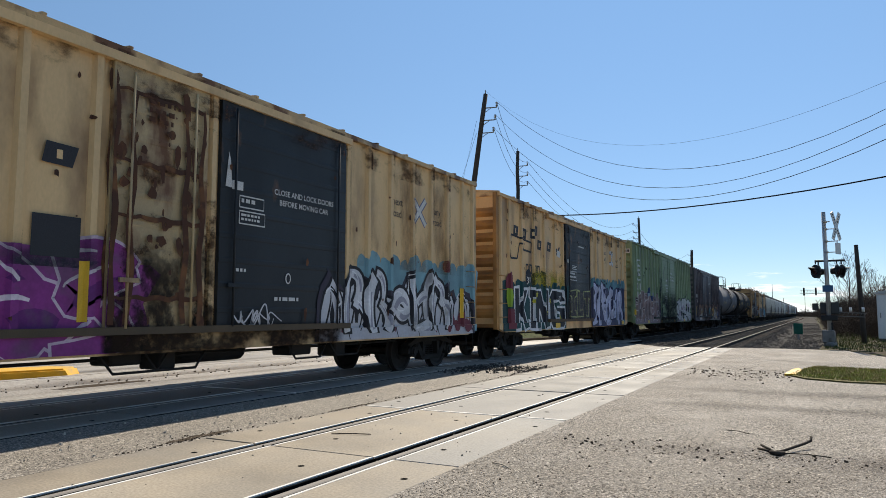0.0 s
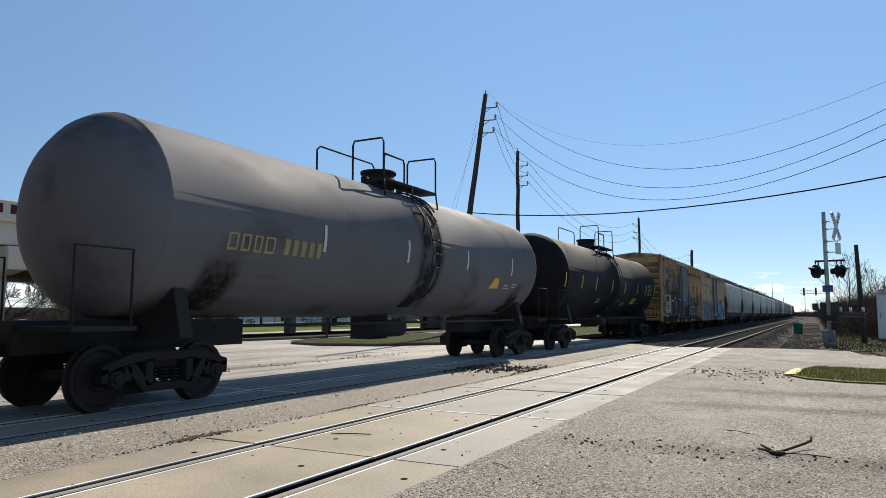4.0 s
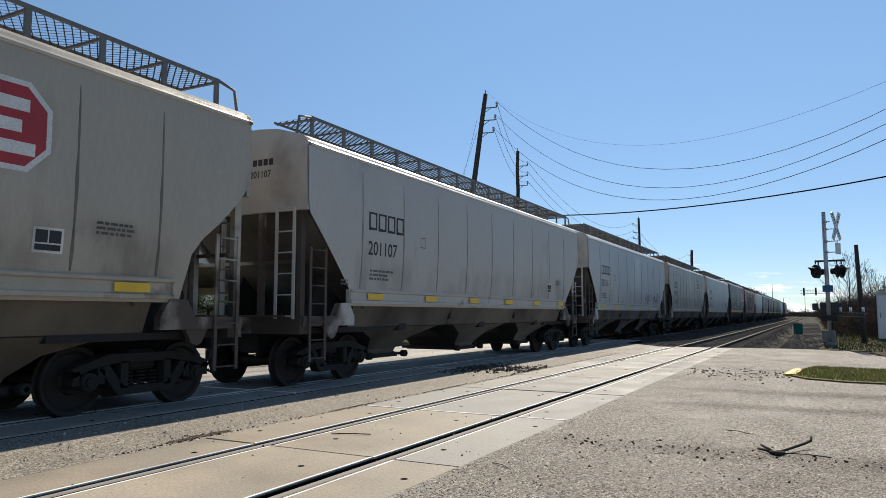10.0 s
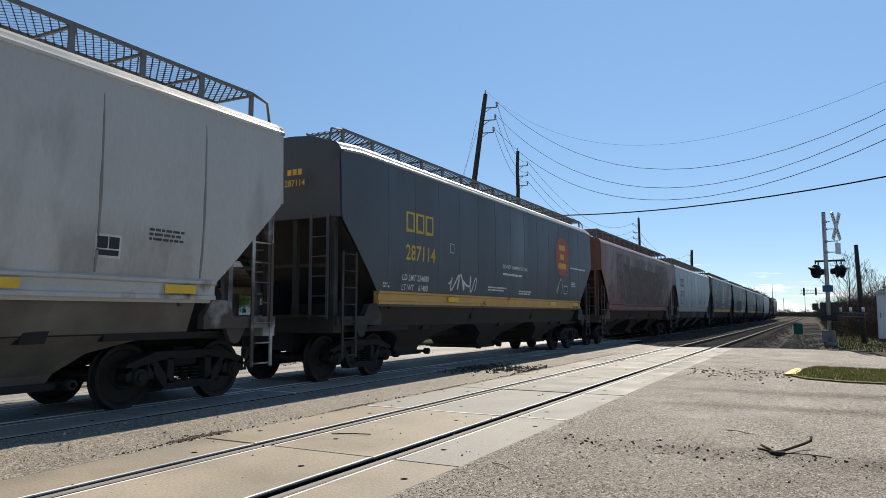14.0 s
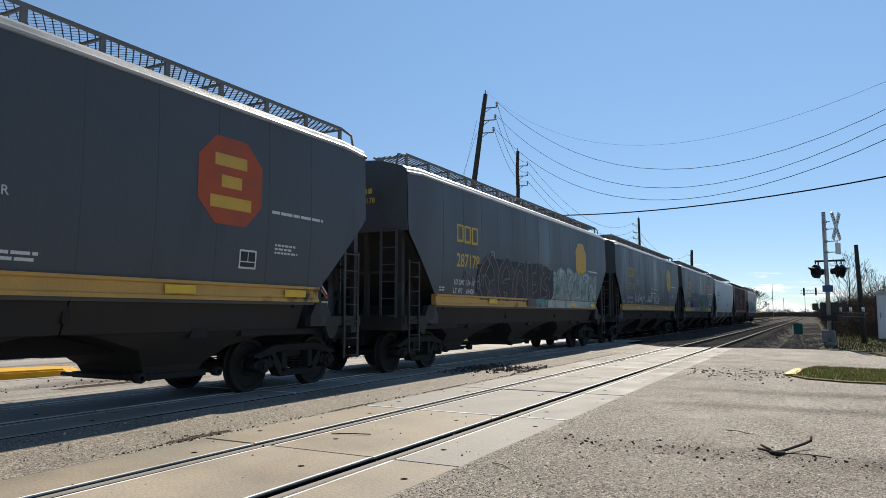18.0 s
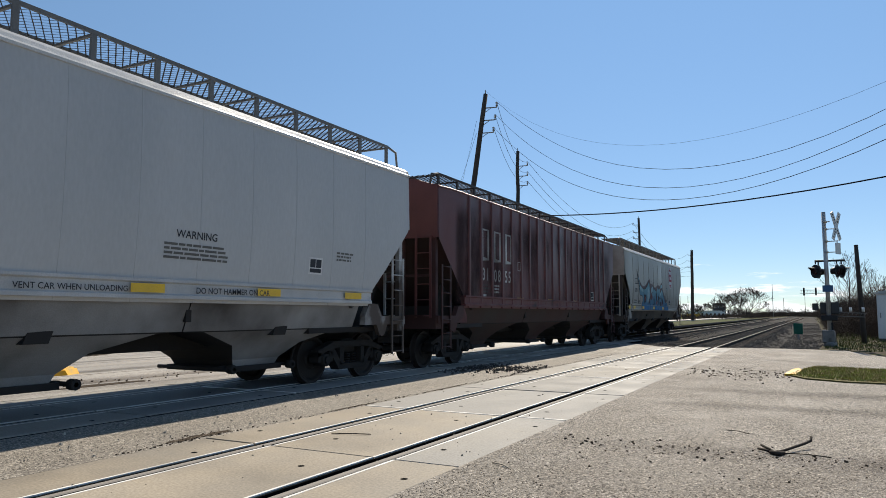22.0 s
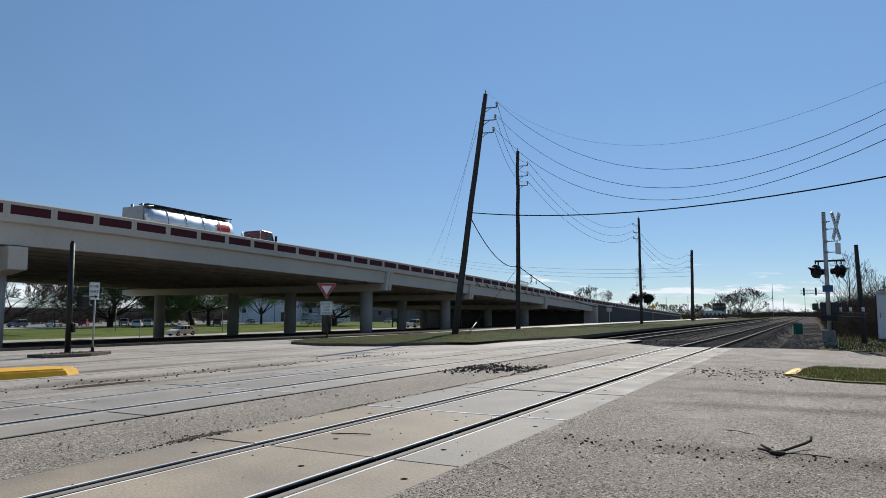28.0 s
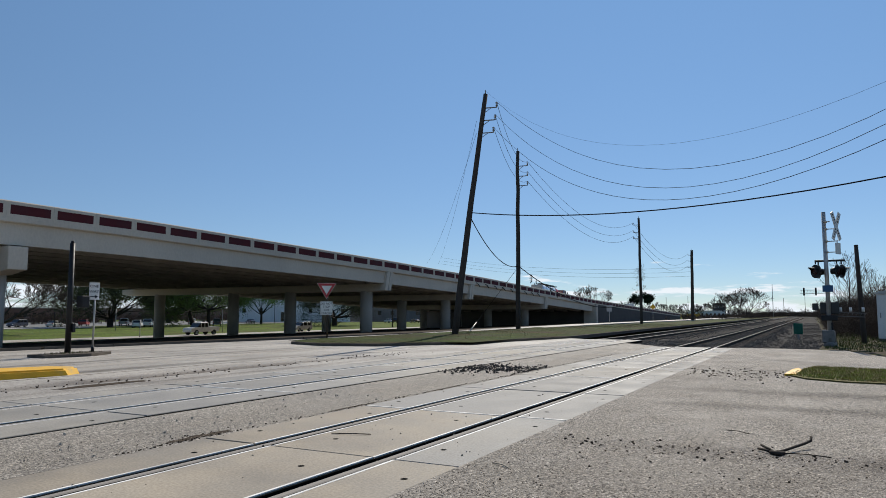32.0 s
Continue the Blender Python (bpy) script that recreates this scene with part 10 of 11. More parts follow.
def leader_tree(at, h, seed, label, reach=0.30, n=34):
    """A slender leafless tree: one leader and many rising side twigs."""
    rnd = random.Random(seed)
    t = tagged(empty("tree", pose(*at)), label, "tree")
    bm = B()
    line = [Vector((0.05 * math.sin(2.1 * k + seed), 0.05 * math.cos(1.7 * k), h * k / 8)) for k in range(9)]
    for k, (p, q) in enumerate(zip(line, line[1:])):
        rod(bm, p, q, max(0.012, 0.11 * (1 - k / 8)), max(0.010, 0.11 * (1 - (k + 1) / 8)), 7, caps=False)
    part("trunk", bm, BARK, t)
    bm = B()
    for k in range(n):
        f = 0.22 + 0.74 * k / n
        i, u = int(f * 8), f * 8 % 1
        p = line[i].lerp(line[min(8, i + 1)], u)
        g, ln = 2.4 * k + rnd.uniform(-0.5, 0.5), h * reach * (1.1 - f) * rnd.uniform(0.7, 1.2)
        d = Vector((math.cos(g), math.sin(g), rnd.uniform(0.9, 1.7))).normalized()
        grow(bm, p, d, ln, 0.035 * (1.15 - f), 2, rnd, [], 0.4, -0.15, 5, 0.008)
    tagged(part("branchwork", bm, TWIG, t), kind="stuff")
    return t


leader_tree((3.15, 78, -0.2), 7.3, 10, "slender leafless tree behind the crossing signal")
leader_tree((5.0, 80, -0.2), 5.9, 11, "slender leafless tree in the brush", 0.34, 24)
leader_tree((6.0, 78, -0.2), 5.0, 12, "slender leafless tree in the brush", 0.36, 22)


def brush(spots, seed, label, hmin, hmax, material, per=14, r=0.012):
    """Leafless thicket: fans of thin stems."""
    rnd = random.Random(seed)
    vs, fs = [], []

    def stem(p, q, r0):
        d = (q - p)
        s = d.orthogonal().normalized() * r0
        s2 = d.cross(s).normalized() * r0
        b = len(vs)
        for base, k in ((p, 1.0), (q, 0.5)):
            for o in (s, s2 * 0.87 - s * 0.5, -s2 * 0.87 - s * 0.5):
                vs.append(tuple(base + o * k))
        for i in range(3):
            j = (i + 1) % 3
            fs.append((b + i, b + j, b + 3 + j, b + 3 + i))
    for x, y, z in spots:
        h = rnd.uniform(hmin, hmax)
        for _ in range(per):
            p = Vector((x + rnd.uniform(-.5, .5), y + rnd.uniform(-.5, .5), z))
            d = Vector((rnd.uniform(-.5, .5), rnd.uniform(-.5, .5), 1))
            q = p + d * h * rnd.uniform(0.4, 0.7)
            stem(p, q, r)
            for _ in range(3):
                e = q + Vector((rnd.uniform(-.6, .6), rnd.uniform(-.6, .6), rnd.uniform(0.1, 0.8))) * h * 0.4
                stem(q, e, r * 0.7)
                stem(e, e + Vector((rnd.uniform(-.4, .4), rnd.uniform(-.4, .4), rnd.uniform(0, 0.5))) * h * 0.25, r * 0.5)
    me = bpy.data.meshes.new("brush")
    me.from_pydata(vs, [], fs)
    me.update()
    me.materials.append(material)
    return tagged(new("brush", me), label, "brush", kind="stuff")


rnd0 = random.Random(77)
# paler than the near brush: haze of distance put into the colour
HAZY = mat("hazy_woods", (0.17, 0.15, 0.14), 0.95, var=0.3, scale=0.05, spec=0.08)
BRUSH = mat("brown_brush", (0.085, 0.062, 0.047), 0.95, var=0.35, scale=0.6, spec=0.08)
brush([(rnd0.uniform(3.2, 20), rnd0.uniform(52, 110), -0.2) for _ in range(380)], 1, "leafless brown thicket beside the railway", 2.2, 4.2, BRUSH, 16, 0.014)
brush([(rnd0.uniform(2.6, 9), rnd0.uniform(44, 62), -0.1) for _ in range(190)], 6, "leafless brown thicket behind the cabinet", 1.6, 3.4, BRUSH, 16, 0.010)
brush([(rnd0.uniform(0.9, 4.0) + (y - 48) * 0.012, y, -0.3) for y in (rnd0.uniform(46, 125) for _ in range(240))], 12, "leafless brown thicket behind the crossing signal", 0.7, 2.2, BRUSH, 16, 0.010)
brush([(rnd0.uniform(1.6, 14), rnd0.uniform(110, 420), -0.3) for _ in range(240)], 2, "far leafless brown thicket along the railway", 2.5, 5.0, BRUSH, 12, 0.04)
brush([(rnd0.uniform(-30, -13), rnd0.uniform(160, 420), -0.5) for _ in range(150)], 3, "far low dry brush beside the line", 0.6, 2.0, BRUSH, 10, 0.03)
brush([(rnd0.uniform(-105, -18), rnd0.uniform(280, 560), -1.2) for _ in range(420)], 8, "far dark brush between the line and the street", 0.8, 3.0, BRUSH, 12, 0.06)
brush([(rnd0.uniform(-40, 6), rnd0.uniform(430, 640), -0.8) for _ in range(340)], 9, "far dark brush where the line bends away", 1.5, 4.0, BRUSH, 12, 0.08)
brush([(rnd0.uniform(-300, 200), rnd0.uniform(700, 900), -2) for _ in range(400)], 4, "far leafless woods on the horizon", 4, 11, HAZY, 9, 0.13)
brush([(rnd0.uniform(-245, -196), rnd0.uniform(80, 260), -1.8) for _ in range(230)], 13, "dark leafless hedge behind the parking lot", 2.0, 4.2, BRUSH, 14, 0.06)
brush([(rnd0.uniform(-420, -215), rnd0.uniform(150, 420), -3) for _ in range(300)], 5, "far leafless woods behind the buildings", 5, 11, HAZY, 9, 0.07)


def blades(region, count, hmin, hmax, seed, material, label, zf):
    rnd = random.Random(seed)
    vs, fs = [], []
    n = len(region)

    def inside(x, y):
        c = False
        for i in range(n):
            (xa, ya), (xb, yb) = region[i], region[i - 1]
            if (ya > y) != (yb > y) and x < (xb - xa) * (y - ya) / (yb - ya) + xa:
                c = not c
        return c
    x0, x1 = min(p[0] for p in region), max(p[0] for p in region)
    y0, y1 = min(p[1] for p in region), max(p[1] for p in region)
    k = 0
    while k < count:
        x, y = rnd.uniform(x0, x1), y0 + (y1 - y0) * rnd.random()
        if not inside(x, y):
            continue
        k += 1
        h = rnd.uniform(hmin, hmax)
        a = rnd.uniform(0, 6.28)
        w = h * 0.10 + 0.004
        dx, dy = math.cos(a) * w, math.sin(a) * w
        lx, ly = rnd.uniform(-.5, .5) * h, rnd.uniform(-.5, .5) * h
        z = zf(x, y)
        b = len(vs)
        vs += [(x - dx, y - dy, z), (x + dx, y + dy, z), (x + lx, y + ly, z + h)]
        fs.append((b, b + 1, b + 2))
    me = bpy.data.meshes.new("grass")
    me.from_pydata(vs, [], fs)
    me.update()
    me.materials.append(material)
    return tagged(new("grass", me), label, "grass", kind="stuff")


BLADE = mat("grass_blades", (0.085, 0.11, 0.032), 0.9, var=0.4, scale=2.5, grain=0.3, second=(0.15, 0.12, 0.05), amount=0.35, sscale=6, spec=0.08)
BLADE_DRY = mat("dry_blades", (0.085, 0.068, 0.032), 0.9, var=0.4, scale=2, grain=0.3, second=(0.08, 0.095, 0.03), amount=0.5, sscale=3, spec=0.08)
BLADE_MIX = mat("thin_verge_blades", (0.28, 0.31, 0.08), 0.9, var=0.4, scale=2.5, grain=0.3, second=(0.34, 0.26, 0.13), amount=0.5, sscale=6, spec=0.08)
blades([(-0.5, 17.2), (-0.2, 19.3), (0.0, 20.1), (1.6, 19.7), (5, 19.0), (5, 15.6), (1.3, 16.0), (0.5, 16.1), (-0.2, 16.6)], 17000, 0.015, 0.07, 1, BLADE_MIX, "short green grass with dead leaves", lambda x, y: 0.025)
blades([(1.5, 30.2), (0.3, 31.4), (1.0, 45), (1.6, 60), (9, 60), (9, 27)], 15000, 0.04, 0.14, 2, BLADE, "rough grass round the signal base", lambda x, y: -0.035)
blades([(-14.8, 28.2), (-16.7, 25.9), (-19.5, 25.7), (-22.2, 27.2), (-23.7, 29.7), (-23.9, 40), (-23.1, 60), (-22.7, 90), (-12.8, 90), (-12.6, 60), (-12.2, 38.4)], 30000, 0.015, 0.06, 3, BLADE_DRY, "dry tufts of grass on the verge", lambda x, y: max(bank_z(x, y), ground_z(x) + 0.13) - 0.01)
blades([(-23.4, 16.6), (-23.2, 14.8), (-22.4, 14.8), (-22.1, 15.9), (-22.6, 16.9)], 200, 0.03, 0.09, 4, BLADE_DRY, "dry weeds on the traffic island", lambda x, y: ground_z(x) + 0.095)


# ---- loose debris on the road ----
def strew(n, fx, fy, rmin, rmax, label, material=DIRT_SHADE, z=0.0, seed=1):
    rnd = random.Random(seed)
    sp, sz = [], []
    for _ in range(n):
        sp.append((fx(rnd), fy(rnd), z)), sz.append(rmin + (rmax - rmin) * rnd.random() ** 3)
    return scatter_stuff("debris", sp, sz, material, label, "debris")


CRUMB = mat("tan_crumbs", (0.16, 0.13, 0.10), 0.95, var=0.4, scale=9, spec=0.08)
strew(620, lambda r: r.uniform(-2.6, 4.5), lambda r: 7.45 + r.gauss(0, 0.20), 0.002, 0.022, "crumbs of dirt and bark in a line across the road", seed=1)
strew(420, lambda r: r.uniform(-2.6, 3.2), lambda r: 7.6 - abs(r.gauss(0, 1.6)), 0.002, 0.013, "small crumbs of dirt on the asphalt", CRUMB, seed=2)
strew(380, lambda r: r.uniform(-2.7, -0.4), lambda r: 17.3 + r.gauss(0, 0.8), 0.006, 0.03, "dark clods along the road edge", seed=3)
strew(700, lambda r: min(-6.0, max(-7.85, -6.9 + r.gauss(0, 0.75))), lambda r: 16.2 + r.gauss(0, 0.7), 0.010, 0.042, "loose dark gravel between the tracks", STONE, seed=4)
strew(160, lambda r: r.uniform(-5.8, -2.9), lambda r: r.uniform(3, 20), 0.003, 0.014, "small stones on the crossing panels", CRUMB, seed=5)
strew(70, lambda r: r.uniform(-7.6, -6.0), lambda r: r.uniform(4, 10), 0.004, 0.022, "small pale stones on the asphalt strip", mat("pale_stone", (0.45, 0.40, 0.33), 0.9, var=0.2, scale=9), seed=6)
strew(330, lambda r: -12.6 + r.gauss(0, 0.30), lambda r: r.uniform(6, 22), 0.005, 0.030, "dirt clods beside the far crossing", seed=7)
strew(90, lambda r: -6.05 + r.gauss(0, 0.09), lambda r: 5.7 + r.gauss(0, 0.35), 0.003, 0.014, "broken asphalt round a pothole", seed=8)
strew(60, lambda r: r.uniform(-5.8, -2.9), lambda r: r.uniform(3.5, 9), 0.003, 0.016, "small pale stones on the crossing panels", mat("pale_pebble", (0.42, 0.36, 0.28), 0.9, var=0.2, scale=9), seed=12)


def pothole(cx, cy, w, l, seed):
    """A ragged dark hole along the panel's edge."""
    rnd = random.Random(seed)
    bm = B()
    bm.faces.new([bm.verts.new((cx + w * math.cos(a) * rnd.uniform(0.6, 1.1), cy + l * math.sin(a) * rnd.uniform(0.75, 1.1), 0.003)) for a in [6.28319 * k / 22 for k in range(22)]])
    return structure(finish("pothole", bm, DIRT_SHADE), "ragged dark pothole in the asphalt strip", "pothole")


pothole(-6.03, 5.75, 0.09, 0.55, 1)
pothole(-5.97, 8.6, 0.035, 0.7, 2)
pothole(-5.96, 11.5, 0.03, 0.9, 3)
pothole(-12.0, 9.0, 0.22, 1.1, 4)


strew(700, lambda r: -5.94 + r.gauss(0, 0.035), lambda r: r.uniform(4.5, 24), 0.004, 0.018, "crumbling asphalt edge along the panels", seed=9)
strew(160, lambda r: r.uniform(-2.6, 3.0), lambda r: r.uniform(4.5, 7.4), 0.003, 0.016, "scattered brown crumbs on the asphalt", seed=10)


def chips(name, n, x0, x1, y0, y1, smin, smax, material, label, seed, power=2.0, fall=((0, 1), (0, 0))):
    """Stone chips that stand a few millimetres proud of worn asphalt: small four-sided points."""
    g = np.random.default_rng(seed)
    x, y = g.uniform(x0, x1, n), y0 + (y1 - y0) * g.random(n) ** power
    r, a = g.uniform(smin, smax, n), g.uniform(0, 6.283, n)
    v, z = np.zeros((n, 5, 3)), np.interp(x, *fall) + 0.001
    for k in range(4):
        b = a + k * 1.5708 + g.uniform(-0.35, 0.35, n)
        v[:, k, 0], v[:, k, 1], v[:, k, 2] = x + r * np.cos(b), y + r * np.sin(b), z
    v[:, 4, 0], v[:, 4, 1], v[:, 4, 2] = x + r * g.uniform(-0.3, 0.3, n), y + r * g.uniform(-0.3, 0.3, n), z + r * g.uniform(0.5, 0.9, n)
    base = (np.arange(n) * 5)[:, None]
    f = np.concatenate([np.stack([base[:, 0] + k, base[:, 0] + (k + 1) % 4, base[:, 0] + 4], 1) for k in range(4)])
    me = bpy.data.meshes.new(name)
    me.vertices.add(n * 5)
    me.vertices.foreach_set("co", v.reshape(-1))
    me.loops.add(len(f) * 3)
    me.loops.foreach_set("vertex_index", f.reshape(-1).astype(np.int32))
    me.polygons.add(len(f))
    me.polygons.foreach_set("loop_start", np.arange(0, len(f) * 3, 3, dtype=np.int32))
    me.update(calc_edges=True)
    me.materials.append(material)
    return tagged(new(name, me), label, "stone chips", kind="stuff")


CHIP_PALE = mat("pale_chip", (0.50, 0.45, 0.385), 0.85, var=0.3, scale=30, grain=0.1, spec=0.08)
CHIP_DARK = mat("dark_chip", (0.055, 0.048, 0.042), 0.9, var=0.3, scale=30, grain=0.1, spec=0.08)
chips("stone_chips", 105000, -2.80, 7.0, 3.6, 22.0, 0.003, 0.009, CHIP_PALE, "pale stone chips in the worn asphalt", 3)
chips("stone_chips", 30000, -2.80, 7.0, 3.6, 22.0, 0.003, 0.009, CHIP_DARK, "dark stone chips in the worn asphalt", 4)
chips("stone_chips", 20000, -7.85, -5.95, 2.4, 24.0, 0.003, 0.008, mat("tan_chip", (0.38, 0.335, 0.275), 0.85, var=0.3, scale=30), "tan stone chips in the asphalt strip", 5, fall=((FX1, -6.6), (-0.045, 0)))
chips("stone_chips", 5000, -7.85, -5.95, 2.4, 24.0, 0.003, 0.008, CHIP_DARK, "dark stone chips in the asphalt strip", 6, fall=((FX1, -6.6), (-0.045, 0)))


def dirt_film(cx, cy, sx, sy, most, label, col=(0.10, 0.07, 0.048)):
    m = bpy.data.materials.new("thin_dirt")
    m.use_nodes = True
    nt = m.node_tree
    n, l = nt.nodes, nt.links
    bs = n["Principled BSDF"]
    bs.inputs["Base Color"].default_value, bs.inputs["Roughness"].default_value = (*col, 1), 1.0
    tc = n.new("ShaderNodeTexCoord")
    a, b = n.new("ShaderNodeTexNoise"), n.new("ShaderNodeTexNoise")
    a.inputs["Scale"].default_value, a.inputs["Detail"].default_value = 1.1, 8
    b.inputs["Scale"].default_value, b.inputs["Detail"].default_value = 45, 3
    g = n.new("ShaderNodeTexGradient")
    g.gradient_type = "SPHERICAL"
    mp = n.new("ShaderNodeMapping")
    mp.inputs["Location"].default_value, mp.inputs["Scale"].default_value = (-cx / sx, -cy / sy, 0), (1 / sx, 1 / sy, 0)
    mul, add, rng = n.new("ShaderNodeMath"), n.new("ShaderNodeMath"), n.new("ShaderNodeMapRange")
    mul.operation = "MULTIPLY"
    rng.inputs[1].default_value, rng.inputs[2].default_value, rng.inputs[3].default_value, rng.inputs[4].default_value = 0.40, 1.25, 0.0, most
    for s, d in ((tc.outputs["Object"], a.inputs["Vector"]), (tc.outputs["Object"], b.inputs["Vector"]), (tc.outputs["Object"], mp.inputs[0]), (mp.outputs[0], g.inputs[0]), (a.outputs[0], add.inputs[0]), (b.outputs[0], add.inputs[1]), (add.outputs[0], rng.inputs[0]), (rng.outputs[0], mul.inputs[0]), (g.outputs[1], mul.inputs[1]), (mul.outputs[0], bs.inputs["Alpha"])):
        l.new(s, d)
    bm = B()
    bm.faces.new([bm.verts.new(c) for c in ((x, y, 0.004 + ground_z(x)) for x, y in ((max(cx - sx, -2.8 if cx > -2 else -99), cy - sy), (cx + sx, cy - sy), (cx + sx, cy + sy), (max(cx - sx, -2.8 if cx > -2 else -99), cy + sy)))])
    return structure(finish("dirt_film", bm, m), label, "dirt")


dirt_film(0.5, 5.65, 4.6, 3.3, 0.22, "thin film of brown dirt on the asphalt")
dirt_film(1.6, 7.45, 5.0, 0.55, 0.55, "brown dirt line across the asphalt")
dirt_film(-12.4, 12, 1.25, 9, 0.75, "brown dirt beside the far crossing")
PALE_WEAR, OIL = (0.55, 0.51, 0.45), (0.07, 0.06, 0.05)
for x, y, w, l, most, pale in ((-17.5, 14, 1.0, 12, 0.85, True), (-21.0, 12, 0.9, 11, 0.85, True), (-15.4, 10, 0.6, 10, 0.7, False), (-19.2, 16, 0.35, 12, 0.6, False), (-13.8, 18, 0.45, 8, 0.7, True), (-23.5, 14, 0.5, 12, 0.7, True), (-26.5, 16, 0.9, 14, 0.6, False)):
    dirt_film(x, y, w, l, most, "pale worn wheel path on the concrete" if pale else "dark oil streak on the concrete", PALE_WEAR if pale else OIL)
for x, y in ((-8.75, 22), (-10.9, 26), (-9.5, 31), (-3.4, 21), (-5.6, 24)):
    dirt_film(x, y, 0.5, 5, 0.6, "pale scuffed patch on the crossing panels", PALE_WEAR)
dirt_film(2.5, 11.2, 6.5, 0.5, 0.55, "dark tyre streak across the asphalt", (0.05, 0.045, 0.04))
dirt_film(2.8, 13.4, 6.5, 0.6, 0.55, "dark tyre streak across the asphalt", (0.05, 0.045, 0.04))


def dead_branch():
    bm = B()
    tube(bm, [(-0.52, 7.88, 0.03), (-0.45, 7.70, 0.03), (-0.38, 7.53, 0.025), (-0.31, 7.66, 0.03), (-0.22, 7.85, 0.04), (-0.13, 8.02, 0.055), (-0.08, 8.10, 0.07), (-0.075, 8.14, 0.105)], 0.013, 7)
    tube(bm, [(-0.54, 7.72, 0.02), (-0.46, 7.62, 0.025), (-0.38, 7.54, 0.025)], 0.012, 6)
    tube(bm, [(-0.42, 7.58, 0.02), (-0.36, 7.50, 0.02), (-0.31, 7.58, 0.02)], 0.022, 7)
    tube(bm, [(-0.33, 7.62, 0.012), (-0.12, 7.66, 0.012), (0.09, 7.62, 0.008)], 0.005, 5)
    return tagged(finish("fallen_branch", bm, BARK), "short dry fallen branch lying on the asphalt", "branch")


dead_branch()
bm = B()
tube(bm, [(-0.95, 8.86, 0.006), (-0.82, 8.80, 0.012), (-0.69, 8.70, 0.006)], 0.004, 5)
tagged(finish("twig", bm, BARK), "thin dry twig on the asphalt", "twig")
bm = B()
tube(bm, [(-4.85, 6.55, 0.008), (-4.6, 6.62, 0.012), (-4.42, 6.7, 0.008)], 0.006, 5)
tagged(finish("twig", bm, BARK), "thin dry twig on a crossing panel", "twig")
bm = B()
tube(bm, [(-2.62, 5.95, 0.008), (-2.5, 5.9, 0.012), (-2.4, 5.8, 0.008)], 0.005, 5)
tagged(finish("twig", bm, mat("pale_wood", (0.45, 0.38, 0.3), 0.9)), "pale splinter of wood on the asphalt", "twig")


# ---- buildings behind the overpass ----
STUCCO = mat("white_stucco", (0.78, 0.77, 0.75), 0.85, var=0.08, scale=0.2)
BRICK = mat("far_brick", (0.22, 0.12, 0.095), 0.9, var=0.2, scale=0.3, grain=0.15, gscale=3)
ROOFGREY = mat("far_roof", (0.35, 0.35, 0.35), 0.8, var=0.15, scale=0.2)


def building(label, at, turn, w, d, h, wall, rows, cols, step=None, roofm=ROOFGREY, door=None, trim=WHITEPAINT):
    b = tagged(empty("building", Matrix.Translation(at) @ Matrix.Rotation(radians(turn), 4, "Z")), label, "building")
    bm = B()
    box(bm, -w / 2, w / 2, 0, d, -1, h)
    if step:
        box(bm, step[0], step[1], 0.3, d, h, h + step[2])
    part("wall", bm, wall, b)
    bm = B()
    box(bm, -w / 2 - 0.3, w / 2 + 0.3, -0.3, d + 0.3, h, h + 0.35)
    part("roof", bm, roofm, b)
    for s in range(rows):
        for k in range(cols):
            x = -w / 2 + (k + 0.5) * w / cols
            z = h * (s + 0.35) / rows
            if door and abs(x - door) < w / cols * 0.6 and s == 0:
                continue
            bm = B()
            box(bm, x - 0.75, x + 0.75, -0.05, 0.05, z, z + min(1.8, h / rows * 0.45))
            win = part("window", bm, trim, b)
            bm = B()
            box(bm, x - 0.62, x + 0.62, -0.08, 0.02, z + 0.12, z + min(1.8, h / rows * 0.45) - 0.12)
            part("pane", bm, GLASS, win)
    if door is not None:
        bm = B()
        box(bm, door - 1.6, door + 1.6, -0.1, 0.1, 0, 4.2)
        dr = part("door", bm, WHITEPAINT, b)
        for s in (-1, 1):
            bm = B()
            box(bm, door + s * 0.75 - 0.6, door + s * 0.75 + 0.6, -0.14, 0.0, 0.2, 3.6)
            part("pane", bm, GLASS, dr)
    return b


building("white two-storey building with a tall glazed door", (-172, 208, -1.6), 42, 42, 14, 9.5, STUCCO, 1, 7, step=(-21, -2, 4.5), door=-3.5)
building("low grey commercial building behind the street", (-141, 252, -1.7), 30, 62, 16, 7.4, mat("grey_render", (0.17, 0.16, 0.158), 0.9, var=0.2, scale=0.4), 1, 12, trim=RETAIN)
building("long low red brick school building", (-262, 150, -1.6), 62, 70, 16, 5.0, BRICK, 1, 24, trim=BRICK)
building("low brick building with a dark flat roof", (-300, 260, -1.6), 55, 70, 16, 5.6, BRICK, 1, 14, roofm=RETAIN, trim=BRICK)
building("white-roofed shop far down the line", (-69.5, 560, -1.5), 20, 24, 14, 5.0, STUCCO, 1, 8, roofm=WHITEPAINT)
building("dark flat-topped block on the horizon", (-75.7, 690, -1), 15, 10, 10, 12, mat("dark_block", (0.07, 0.07, 0.075), 0.9), 2, 5)


def thin_mast(name, label, at, h, r, material=STEEL):
    bm = B()
    rod(bm, at, (at[0], at[1], at[2] + h), r, r * 0.6, 6)
    return tagged(finish(name, bm, material), label, "mast")


